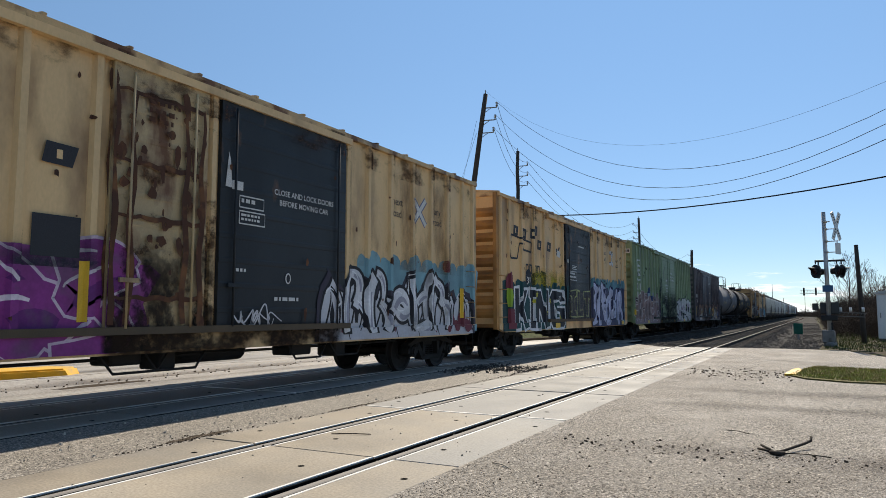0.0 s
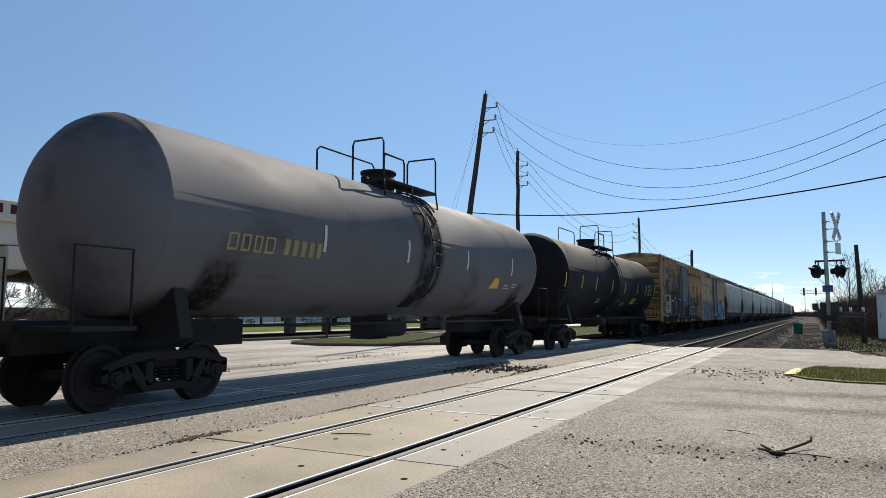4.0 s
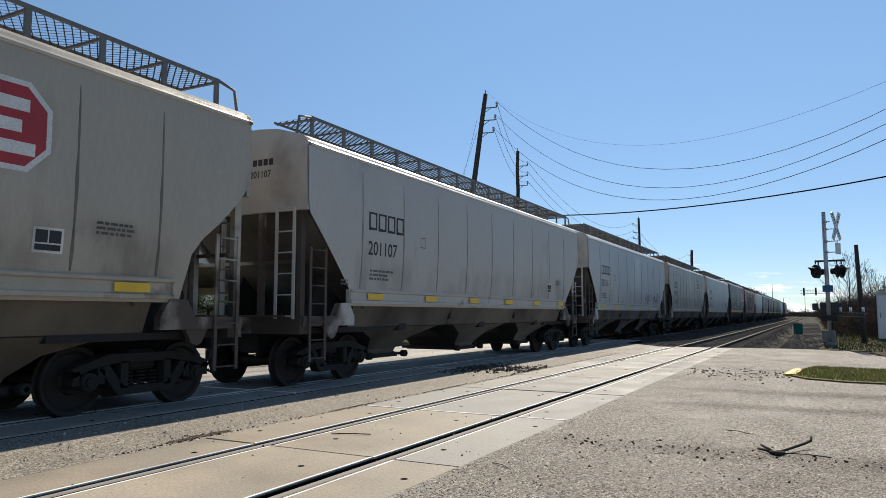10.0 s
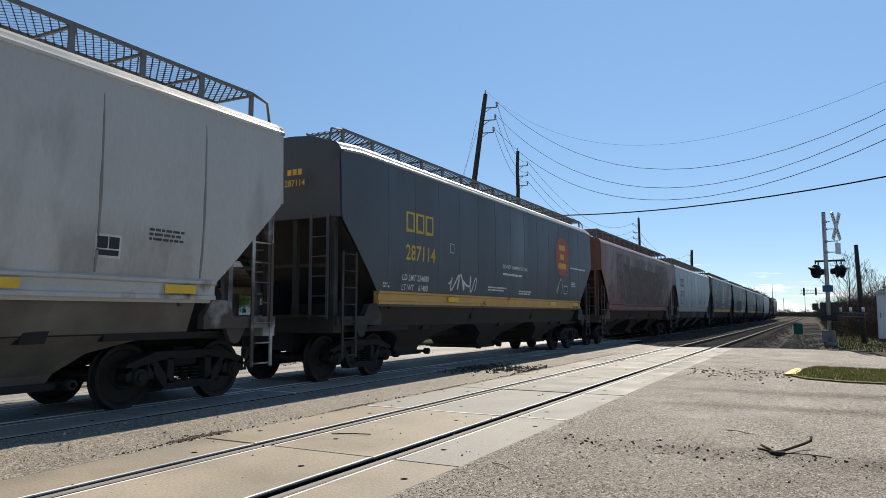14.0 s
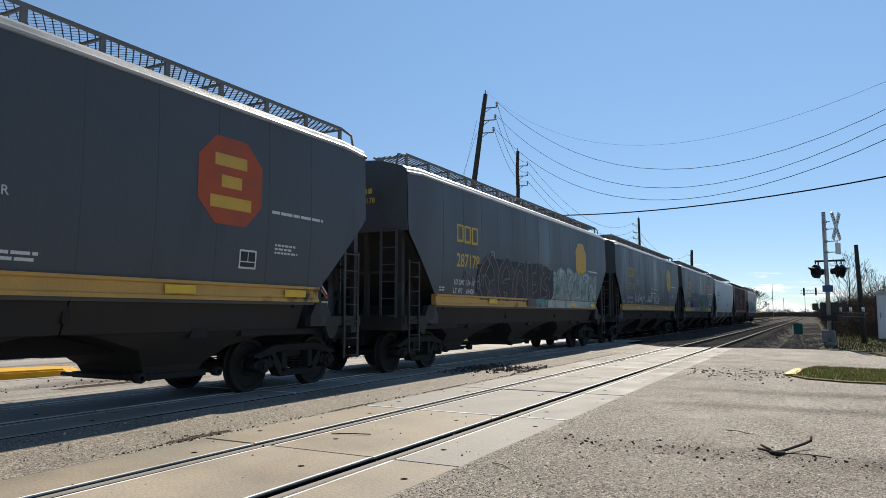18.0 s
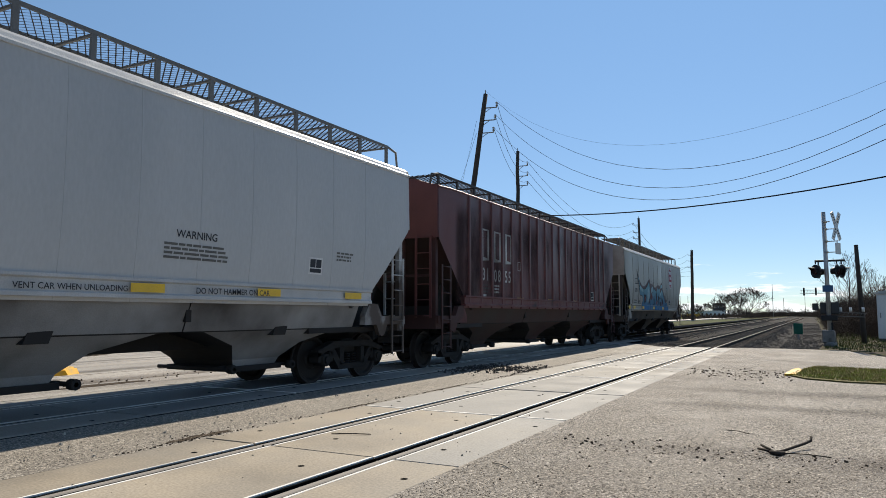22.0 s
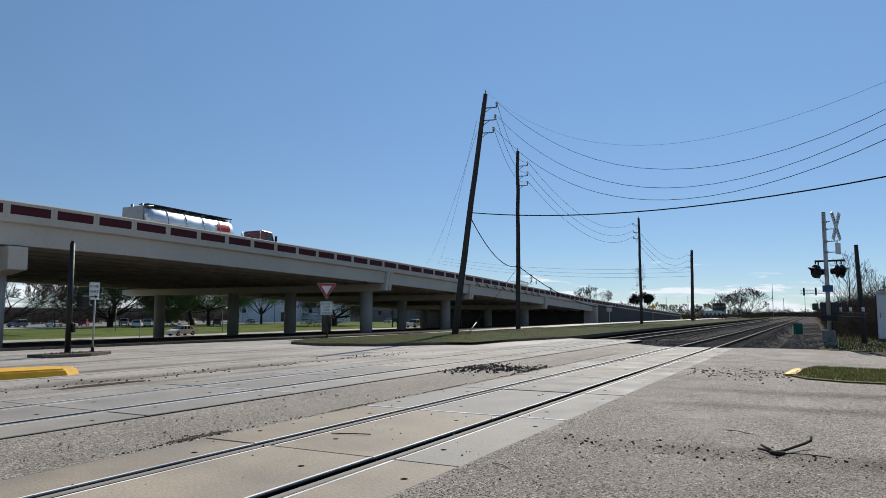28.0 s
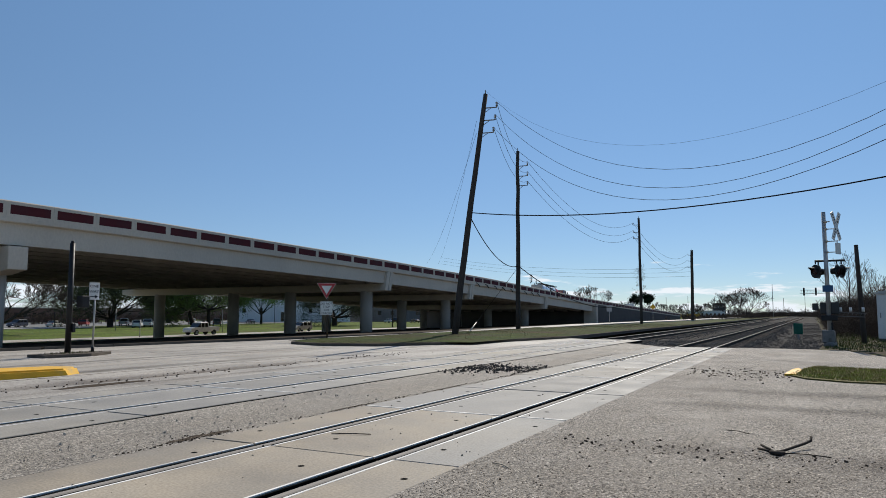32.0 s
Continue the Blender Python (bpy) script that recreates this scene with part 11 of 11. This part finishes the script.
thin_mast("radio_mast", "thin grey mast beside the line", (-16, 349, -0.8), 15.5, 0.16)
for x, y, h in ((-4.5, 500, 14), (-16, 480, 12), (7, 520, 13), (-60, 400, 12), (-75, 420, 12), (-66, 600, 16)):
    thin_mast("far_pole", "far thin pole on the horizon", (x, y, -1), h, 0.16, POLEWOOD)
def crossarm_pole(x, y, h):
    p = tagged(empty("utility_pole", pose(x, y, ground_z(x) - 0.2)), "dark wooden pole with a crossarm behind the overpass", "utility pole", group="poles behind the overpass")
    bm = B()
    rod(bm, (0, 0, 0), (0, 0, h), 0.16, 0.11, 8)
    part("shaft", bm, POLEWOOD, p)
    bm = B()
    box(bm, -1.2, 1.2, -0.06, 0.06, h - 0.9, h - 0.75)
    for k in (-1.1, -0.5, 0.5, 1.1):
        rod(bm, (k, 0, h - 0.75), (k, 0, h - 0.55), 0.05, n=6)
    part("crossarm", bm, POLEWOOD, p)


for x, y, h in ((-96, 155, 13.5), (-92, 250, 13.0), (-88, 320, 13.0), (-84, 400, 12.5)):
    crossarm_pole(x, y, h)


def cable_coil():
    """Spare cable hung up in loops below the sagging line."""
    c = tagged(empty("cable_coil", pose(-20.05, 53.4, 4.5)), "loops of spare black cable hung from the line", "cable coil")
    for k, (y, z, r) in enumerate(((0.0, -0.36, 0.34), (0.15, -0.32, 0.28), (1.2, -0.52, 0.2), (4.6, -1.02, 0.2), (4.9, -1.2, 0.26), (6.3, -1.5, 0.22))):
        bm = B()
        tube(bm, [(0.02 * k, y + r * 0.45 * math.sin(t), z + r * math.cos(t)) for t in [6.2832 * i / 18 for i in range(19)]], 0.02, 6)
        part("loop", bm, WIRE, c)
    return c


cable_coil()
for x, y in ((-58, 118), (-80, 105), (-96, 96), (-120, 92), (-86, 70)):
    thin_mast("sign_post", "thin grey post on the lawn", (x, y, ground_z(x) - 0.1), 4.2 if x < -90 else 2.6, 0.07)


def signal_bridge():
    s = tagged(empty("signal_gantry", pose(1.0, 330, -0.4)), "far white railway signal gantry over the track", "signal gantry")
    bm = B()
    for x in (7.0, 7.8):
        rod(bm, (x, 0, 0), (x, 0, 13.0), 0.12, n=6)
    for z in (10.2, 11.6):
        rod(bm, (-5.5, 0, z), (7.6, 0, z), 0.10, n=6)
    for k in range(12):
        rod(bm, (-5.5 + k * 1.1, 0, 10.2), (-4.9 + k * 1.1, 0, 11.6), 0.06, n=5)
    part("frame", bm, WHITEPAINT, s)
    for x in (-4.2, 0.2):
        bm = B()
        box(bm, x - 0.35, x + 0.35, -0.25, 0.1, 9.4, 12.6, bev=0.1)
        part("signal_head", bm, BLACKPAINT, s)


signal_bridge()


# ---- vehicles ----
def vehicle(label, category, profile, cabin, width, wheels, paint, r=0.34, name="car"):
    """profile: side outline (y, z) of the lower body; cabin: outline of glasshouse; wheels: y of the axles. Faces +y."""
    v = tagged(empty(name), label, category)
    p = plain("vehicle_paint", paint, 0.35, spec=0.6)
    bm = B()
    prism(bm, profile, "x", -width / 2, width / 2)
    bmesh.ops.bevel(bm, geom=[e for e in bm.edges if abs(e.verts[0].co.x - e.verts[1].co.x) < 0.01], offset=0.05, segments=2, affect="EDGES")
    part("body", bm, p, v)
    if cabin:
        bm = B()
        k = 0.80
        lo = [q for q in cabin]
        prism(bm, lo, "x", -width / 2 * 0.92, width / 2 * 0.92)
        zt = max(q[1] for q in cabin)
        zb = min(q[1] for q in cabin)
        for vv in bm.verts:
            vv.co.x *= 1 - 0.16 * (vv.co.z - zb) / (zt - zb)
        part("window", bm, GLASS, v, "dark tinted glass")
        bm = B()
        top = [q for q in cabin if q[1] > zt - 0.06]
        y0, y1 = min(q[0] for q in top), max(q[0] for q in top)
        box(bm, -width / 2 * 0.78, width / 2 * 0.78, y0 - 0.05, y1 + 0.05, zt - 0.03, zt + 0.05, bev=0.02)
        for s in (-1, 1):
            for y in (y0, (y0 + y1) / 2, y1):
                box(bm, s * width / 2 * 0.93 - 0.03, s * width / 2 * 0.93 + 0.01, y - 0.05, y + 0.05, zb, zt)
        part("cabin_roof", bm, p, v)
    for y in wheels:
        for s in (-1, 1):
            bm = B()
            rod(bm, (s * width / 2 * 0.78, y, r), (s * (width / 2 + 0.01), y, r), r, n=16)
            w = part("wheel", bm, TYRE, v)
            bm = B()
            rod(bm, (s * (width / 2 + 0.0), y, r), (s * (width / 2 + 0.02), y, r), r * 0.6, n=12)
            part("rim", bm, CHROME, w)
    y1 = max(q[0] for q in profile)
    y0 = min(q[0] for q in profile)
    for s in (-1, 1):
        bm = B()
        box(bm, s * width * 0.38 - 0.16, s * width * 0.38 + 0.16, y1 - 0.05, y1 + 0.015, 0.68, 0.84)
        part("headlight", bm, CHROME, v)
        bm = B()
        box(bm, s * width * 0.40 - 0.12, s * width * 0.40 + 0.12, y0 - 0.015, y0 + 0.05, 0.78, 0.98)
        part("tail_light", bm, REDSIGN, v)
    return v


def sedan(label, paint):
    return vehicle(label, "car", [(-2.3, 0.35), (-2.35, 0.85), (-2.1, 1.0), (-1.2, 1.0), (1.0, 0.98), (2.1, 0.82), (2.3, 0.6), (2.25, 0.3)], [(-1.75, 0.98), (-0.9, 1.42), (0.35, 1.44), (1.2, 0.97)], 1.82, (-1.4, 1.42), paint)


def suv(label, paint):
    return vehicle(label, "car", [(-2.35, 0.4), (-2.4, 1.05), (-2.3, 1.15), (1.0, 1.12), (2.2, 1.0), (2.35, 0.7), (2.3, 0.35)], [(-2.28, 1.12), (-2.0, 1.68), (0.3, 1.72), (1.15, 1.1)], 1.9, (-1.4, 1.42), paint, 0.37)


def pickup(label, paint):
    return vehicle(label, "pickup truck", [(-2.9, 0.55), (-2.95, 1.25), (-0.75, 1.25), (-0.7, 1.20), (1.5, 1.20), (2.75, 1.10), (2.9, 0.8), (2.85, 0.45)], [(-0.8, 1.18), (-0.55, 1.86), (0.9, 1.88), (1.65, 1.16)], 2.0, (-1.75, 1.85), paint, 0.41)


def utility_truck():
    v = pickup("white utility pickup with a ladder rack and tool boxes", (0.72, 0.72, 0.70))
    bm = B()
    box(bm, -1.0, 1.0, -3.5, -0.8, 0.9, 2.3, bev=0.03)
    part("tool_box", bm, WHITEPAINT, v)
    bm = B()
    for s in (-1, 1):
        for y in (-3.4, -2.0, -0.8):
            rod(bm, (s * 0.95, y, 1.7), (s * 0.95, y, 2.7), 0.03, n=6)
        rod(bm, (s * 0.95, -3.6, 2.68), (s * 0.95, 1.6, 2.45), 0.035, n=6)
    for y in (-3.4, -2.0, -0.8, 1.2):
        rod(bm, (-0.95, y, 2.66 if y < 0 else 2.46), (0.95, y, 2.66 if y < 0 else 2.46), 0.03, n=6)
    part("ladder_rack", bm, GALV, v)
    bm = B()
    for x in (0.2, 0.6):
        rod(bm, (x, -3.0, 2.76), (x, 1.0, 2.55), 0.03, n=6)
    for k in range(10):
        rod(bm, (0.2, -2.9 + k * 0.4, 2.75 - k * 0.02), (0.6, -2.9 + k * 0.4, 2.75 - k * 0.02), 0.02, n=5)
    part("ladder", bm, STEEL, v)
    done = set()
    for ob in v.children_recursive:
        ob.matrix_basis = Matrix.Translation(ob.matrix_basis.translation * 1.18)
        if ob.data not in done:
            ob.data.transform(Matrix.Scale(1.18, 4))
            done.add(ob.data)
    return v


def tanker_trailer():
    t = tagged(empty("tank_trailer"), "polished silver bulk tank trailer with a red panel", "trailer")
    ALU = mat("polished_aluminium", (0.72, 0.74, 0.76), 0.38, 0.9, var=0.12, scale=1, bump=0.05)
    bm = B()
    n = 28
    prev = None
    for y, r, z in ((-5.2, 0.05, 2.35), (-5.15, 0.75, 2.35), (-4.8, 1.10, 2.35), (-4.4, 1.22, 2.35), (-1.5, 1.25, 2.30), (1.5, 1.25, 2.30), (4.4, 1.22, 2.35), (4.8, 1.10, 2.35), (5.15, 0.75, 2.35), (5.2, 0.05, 2.35)):
        ring = [bm.verts.new((r * math.cos(6.28319 * k / n), y, z + r * math.sin(6.28319 * k / n))) for k in range(n)]
        if prev:
            for k in range(n):
                f = bm.faces.new([prev[(k + 1) % n], prev[k], ring[k], ring[(k + 1) % n]])
                f.smooth = True
        prev = ring
    bmesh.ops.recalc_face_normals(bm, faces=bm.faces[:])
    part("tank", bm, ALU, t)
    for y in (-3.0, -1.0, 1.0, 3.0):
        bm = B()
        for a in range(24):
            a0, a1 = 6.28319 * a / 24, 6.28319 * (a + 1) / 24
            rod(bm, (1.26 * math.cos(a0), y, 2.32 + 1.26 * math.sin(a0)), (1.26 * math.cos(a1), y, 2.32 + 1.26 * math.sin(a1)), 0.035, n=5)
        part("band", bm, STEEL, t)
        bm = B()
        rod(bm, (0, y + 0.8, 3.5), (0, y + 0.8, 3.68), 0.3, n=12)
        part("hatch", bm, STEEL, t)
    bm = B()
    box(bm, -0.4, 0.75, -4.8, 4.9, 3.62, 3.68)
    for k in range(10):
        rod(bm, (0.7, -4.7 + k * 1.05, 3.2), (0.75, -4.7 + k * 1.05, 3.64), 0.025, n=5)
    part("walkway", bm, BLACKPAINT, t)
    bm = B()
    box(bm, -1.2, 1.2, -5.75, -5.65, 0.9, 3.3)
    box(bm, -1.2, 1.2, -5.45, -4.9, 1.1, 2.0)
    for x in (-1.15, 1.15):
        rod(bm, (x, -5.7, 3.28), (x, -4.6, 3.45), 0.04, n=6)
    for x in (-0.6, 0.6):
        rod(bm, (x, -5.3, 1.2), (x, -5.3, 3.6), 0.12, n=8)
    part("rear_cabinet", bm, STEEL, t)
    bm = B()
    for k in range(8):
        v = [bm.verts.new((1.275 * math.cos(a), yy, 2.32 + 1.275 * math.sin(a))) for a, yy in ((-0.05 + k * 0.07, 2.6), (-0.05 + k * 0.07, 4.2), (0.02 + k * 0.07, 4.2), (0.02 + k * 0.07, 2.6))]
        bm.faces.new(v)
    part("red_panel", bm, REDSIGN, t, "red painted panel")
    bm = B()
    box(bm, -0.5, 0.5, -5.6, 5.2, 0.95, 1.15)
    part("chassis", bm, BLACKPAINT, t)
    for ob in t.children:
        for v in ob.data.vertices:
            v.co.y *= 1.0
    for y in (-5.2, -3.9):
        for s in (-1, 1):
            bm = B()
            rod(bm, (s * 0.65, y, 0.52), (s * 1.25, y, 0.52), 0.52, n=16)
            part("wheel", bm, TYRE, t)
    return t


def tractor():
    c = tagged(empty("truck_tractor"), "dark red truck tractor with a long bonnet", "truck")
    p = plain("tractor_paint", (0.14, 0.018, 0.022), 0.35, spec=0.6)
    bm = B()
    prism(bm, [(-1.6, 1.0), (-1.6, 3.0), (-1.4, 3.12), (0.1, 3.05), (0.5, 2.1), (2.5, 1.85), (2.7, 1.6), (2.7, 0.7), (0.6, 0.8)], "x", -1.15, 1.15)
    bmesh.ops.bevel(bm, geom=bm.edges[:], offset=0.06, segments=1, affect="EDGES")
    part("cab", bm, p, c)
    bm = B()
    prism(bm, [(0.16, 3.0), (0.53, 2.16), (0.5, 2.1), (0.05, 2.96)], "x", -1.02, 1.02)
    for s in (-1, 1):
        box(bm, s * 1.16 - 0.01, s * 1.16 + 0.01, -0.75, 0.1, 2.15, 2.85)
    part("window", bm, GLASS, c)
    for s in (-1, 1):
        bm = B()
        rod(bm, (s * 1.22, -1.75, 1.2), (s * 1.22, -1.75, 3.05), 0.06, n=8)
        part("exhaust_stack", bm, CHROME, c)
        bm = B()
        box(bm, s * 1.35 - 0.1, s * 1.35 + 0.1, 0.35, 0.5, 2.0, 2.7)
        part("mirror", bm, BLACKPAINT, c)
    bm = B()
    box(bm, -0.5, 0.5, -4.2, -1.5, 0.75, 1.05)
    tube(bm, [(0.2, -1.65, 2.2), (0.2, -2.4, 2.7), (0.2, -2.9, 2.0)], 0.04)
    part("chassis", bm, BLACKPAINT, c)
    for y in (-3.9, -2.6, 1.6):
        for s in (-1, 1):
            bm = B()
            rod(bm, (s * 0.65, y, 0.52), (s * 1.22, y, 0.52), 0.52, n=16)
            part("wheel", bm, TYRE, c)
    return c


V_UTIL, V_PICK, V_SEDAN_B = utility_truck(), pickup("silver pickup truck on the overpass", (0.45, 0.46, 0.48)), sedan("silver car on the overpass", (0.55, 0.56, 0.58))
V_TRAILER, V_TRACTOR = tanker_trailer(), tractor()
V_WHITE, V_PICK2, V_SUV = sedan("white saloon car on the street", (0.78, 0.78, 0.77)), pickup("white pickup truck on the street", (0.70, 0.69, 0.66)), suv("pale grey estate car on the street", (0.55, 0.54, 0.52))


def parked(v, x, y, rz):
    v.matrix_basis = pose(x, y, ground_z(x) - 0.07, 0, 0, rz)


parked(suv("white van parked under the trees", (0.6, 0.63, 0.66)), -136, 110, 45)
parked(pickup("pale pickup parked under the trees", (0.45, 0.5, 0.55)), -140, 116, 45)
parked(pickup("dark pickup parked beside the lawn", (0.05, 0.05, 0.055)), -138, 136, 45)
parked(sedan("black car parked by the building", (0.02, 0.02, 0.022)), -128, 222, 60)
parked(suv("dark car parked by the building", (0.03, 0.03, 0.032)), -133, 215, 60)
parked(sedan("black car parked in the side street", (0.02, 0.02, 0.022)), -120, 240, 60)


def school_bus(x, y, z, rz):
    b = vehicle("yellow school bus parked far down the line", "bus", [(-5, 0.5), (-5, 3.0), (4.0, 3.0), (4.2, 1.7), (5.2, 1.5), (5.2, 0.5)], None, 2.4, (-3, 4), (0.60, 0.32, 0.02), 0.5, "bus")
    bm = B()
    for k in range(8):
        box(bm, 1.19, 1.22, -4.6 + k, -3.8 + k, 1.8, 2.6)
    part("window", bm, GLASS, b)
    b.matrix_basis = pose(x, y, z, 0, 0, rz)


for k in range(3):
    school_bus(-86 + 9 * k, 440 + 16 * k, -1.5, 55)
school_bus(-92, 258, -2.35, 20)

for k, (x, y, rz, kind, col) in enumerate(((-161, 92, 40, 0, (0.5, 0.5, 0.5)), (-163, 99, 200, 1, (0.05, 0.06, 0.09)), (-160, 106, 30, 0, (0.6, 0.6, 0.58)), (-166, 118, 45, 1, (0.3, 0.03, 0.03)), (-161, 126, 45, 2, (0.4, 0.42, 0.45)),
                                          (-166, 138, 220, 0, (0.03, 0.03, 0.035)), (-162, 150, 40, 1, (0.55, 0.55, 0.53)), (-160, 172, 60, 0, (0.1, 0.12, 0.2)), (-134, 214, 60, 0, (0.6, 0.6, 0.6)), (-122, 232, 60, 1, (0.04, 0.04, 0.045)), (-112, 240, 60, 2, (0.45, 0.1, 0.05)))):
    parked((sedan, suv, pickup)[kind](("car parked in the lot behind the trees", "estate car parked in the lot behind the trees", "pickup parked in the lot behind the trees")[kind], col), x, y, rz)
for x, y in ((-157, 70), (-157, 104), (-158, 134), (-157, 180), (-108, 205)):
    thin_mast("lot_lamp_post", "thin dark lamp post beside the lot", (x, y, ground_z(x) - 0.1), 8.0, 0.09, BLACKPAINT)


# ---- crossing panels, last: many alike pieces ----
def panel_meshes(w, stained=False):
    def make():
        bm = B()
        box(bm, -w / 2, w / 2, -1.515, 1.515, -0.16, 0.0, bev=0.008)
        a = mesh_of("panel", bm, PANEL_DIRTY if stained else PANEL)
        bm = B()
        box(bm, -0.014, 0.014, -1.512, 1.512, -0.012, 0.002)
        b = mesh_of("edge_angle", bm, STEEL_EDGE)
        # strips added on the panel sides to darken them as shade would
        bm = B()
        box(bm, -0.016, 0.016, -1.515, 1.515, -0.17, -0.014)
        b2 = mesh_of("flangeway_seal", bm, RECESS_SHADE)
        bm = B()
        rod(bm, (0, 0, -0.01), (0, 0, 0.0022), 0.032, n=8)
        c = mesh_of("lifting_socket", bm, RECESS_SHADE)
        bm = B()
        box(bm, -w / 2 + 0.01, w / 2 - 0.01, -0.016, 0.016, -0.04, 0.0025)
        d = mesh_of("end_angle", bm, STEEL_EDGE)
        return a, b, b2, c, d
    return cached(("panel", round(w, 3), stained), make)


def crossing(cx, x0, x1, y_from, y_to, phase, label):
    deck = structure(empty("crossing_surface"), label, "crossing surface")
    # near-black slab seen down the gaps, in place of their shade
    bm = B()
    box(bm, x0 + 0.01, x1 - 0.01, y_from, y_to, -0.26, -0.20)
    part("filler", bm, RECESS_SHADE, deck)
    rl, rr = cx - GAUGE / 2, cx + GAUGE / 2
    strips = [(x0, rl - 0.115, (1,)), (rl + 0.10, rr - 0.155, (0, 1)), (rr + 0.07, x1, (0,))]
    y = phase
    rnd = random.Random(int(-cx * 10))
    while y - 1.53 > y_from:
        y -= 3.06
    while y + 1.53 <= y_to + 0.1:
        for a, b, edges in strips:
            pa, ed, se, so, en = panel_meshes(b - a, cx > -6 and y < (6.0 if a > -3.6 else 8.0))
            dz = rnd.uniform(-0.004, 0.003)
            p = share("panel", pa, deck, pose((a + b) / 2, y, dz, rnd.uniform(-.05, .05), rnd.uniform(-.1, .1)))
            for e in edges:
                share("edge_angle", ed, p, pose((a - b) / 2 + 0.014 if e == 0 else (b - a) / 2 - 0.014, 0, 0))
            for e in (-1, 1):
                share("flangeway_seal", se, p, pose(e * (b - a) / 2, 0, 0))
            if rnd.random() < 0.7 and y > 8.5:
                share("end_angle", en, p, pose(0, -1.50, 0))
            for sx, sy in (((b - a) * -0.22, -0.9), ((b - a) * 0.22, 0.9)):
                share("lifting_socket", so, p, pose(sx, sy, 0))
        y += 3.06
    return deck


crossing(NEAR, NX0, NX1, -6, NEAR_END, 7.22, "grey concrete panels of the near track crossing")
crossing(FAR, FX0, FX1, -6, FAR_END, 8.1, "worn grey concrete panels of the far track crossing")
build_ties()


def lane_rows(front, speed, t_ref, x, hold, length_back, turn, z_of, direction=1):
    """Rows for a vehicle that waits off the picture and then drives at an even speed. front: y of its origin at t_ref."""
    t0 = t_ref + (hold - front) / (speed * direction)
    rows = []
    if t0 > 1.2:
        rows += [(0.0, hold), (t0 - 0.8, hold), (t0 + 0.2, hold + direction * speed * 0.2)]
    t = max(t0 + 1.0, 0.0)
    while t < 32.0:
        rows.append((t, front + direction * speed * (t - t_ref)))
        t += 1.0
    rows.append((32.0, front + direction * speed * (32.0 - t_ref)))
    out = []
    for t, y in rows:
        dz = z_of(y + 1.5) - z_of(y - 1.5)
        pitch = math.degrees(math.atan2(dz, 3.0))
        out.append((t, pose(x, y, z_of(y), pitch if turn == 0 else -pitch, 0, turn)))
    return out


def motions():
    times = [2.0 * k for k in range(17)]
    for car, u in TRAIN:
        walk(car, [(t, pose(FAR, u - travelled(t), 0)) for t in times])
    # wheels roll while their car is close
    U = {car: u for car, u in TRAIN}
    step = 1.0 / FPS
    run = [travelled(k * step) for k in range(int(32.0 / step) + 1)]
    for ob, car, truck, w in WHEELSETS:
        u = U[car] + truck + w
        ks = [k for k, s in enumerate(run) if -2.0 < u - s < 46.0]
        if not ks:
            continue
        base, end = run[ks[0]], run[ks[-1]]
        roll = lambda s: pose(0, w, 0.457, math.degrees((s - base) / 0.457))
        rows = [(0.0, roll(base))] if ks[0] > 1 else []
        rows += [(k * step, roll(run[k])) for k in ks]
        if ks[-1] < len(run) - 1:
            rows.append((32.0, roll(end)))
        walk(ob, rows)
    deck = lambda y: rail_top(y) - 0.965
    walk(V_UTIL, lane_rows(49.3, 22.9, 24.5, -50.0, -28, 0, 0, deck))
    walk(V_PICK, lane_rows(77.3, 21.8, 24.5, -46.5, -12, 0, 0, deck))
    walk(V_SEDAN_B, lane_rows(26.0, 21.3, 25.0, -45.5, -40, 0, 0, deck))
    walk(V_TRACTOR, lane_rows(55.3, 24.2, 28.0, -50.0, -48, 0, 0, deck))
    walk(V_TRAILER, lane_rows(45.5, 24.2, 28.0, -50.0, -57.3, 0, 0, deck))
    street = lambda y: ground_z(-86) + 0.01
    walk(V_WHITE, lane_rows(77.6, 16.5, 28.0, -86.0, 280, 0, 180, street, -1))
    walk(V_PICK2, lane_rows(81.5, 17.0, 32.0, -86.0, 300, 0, 180, street, -1))
    walk(V_SUV, lane_rows(106.0, 17.0, 32.0, -86.0, 320, 0, 180, street, -1))


motions()
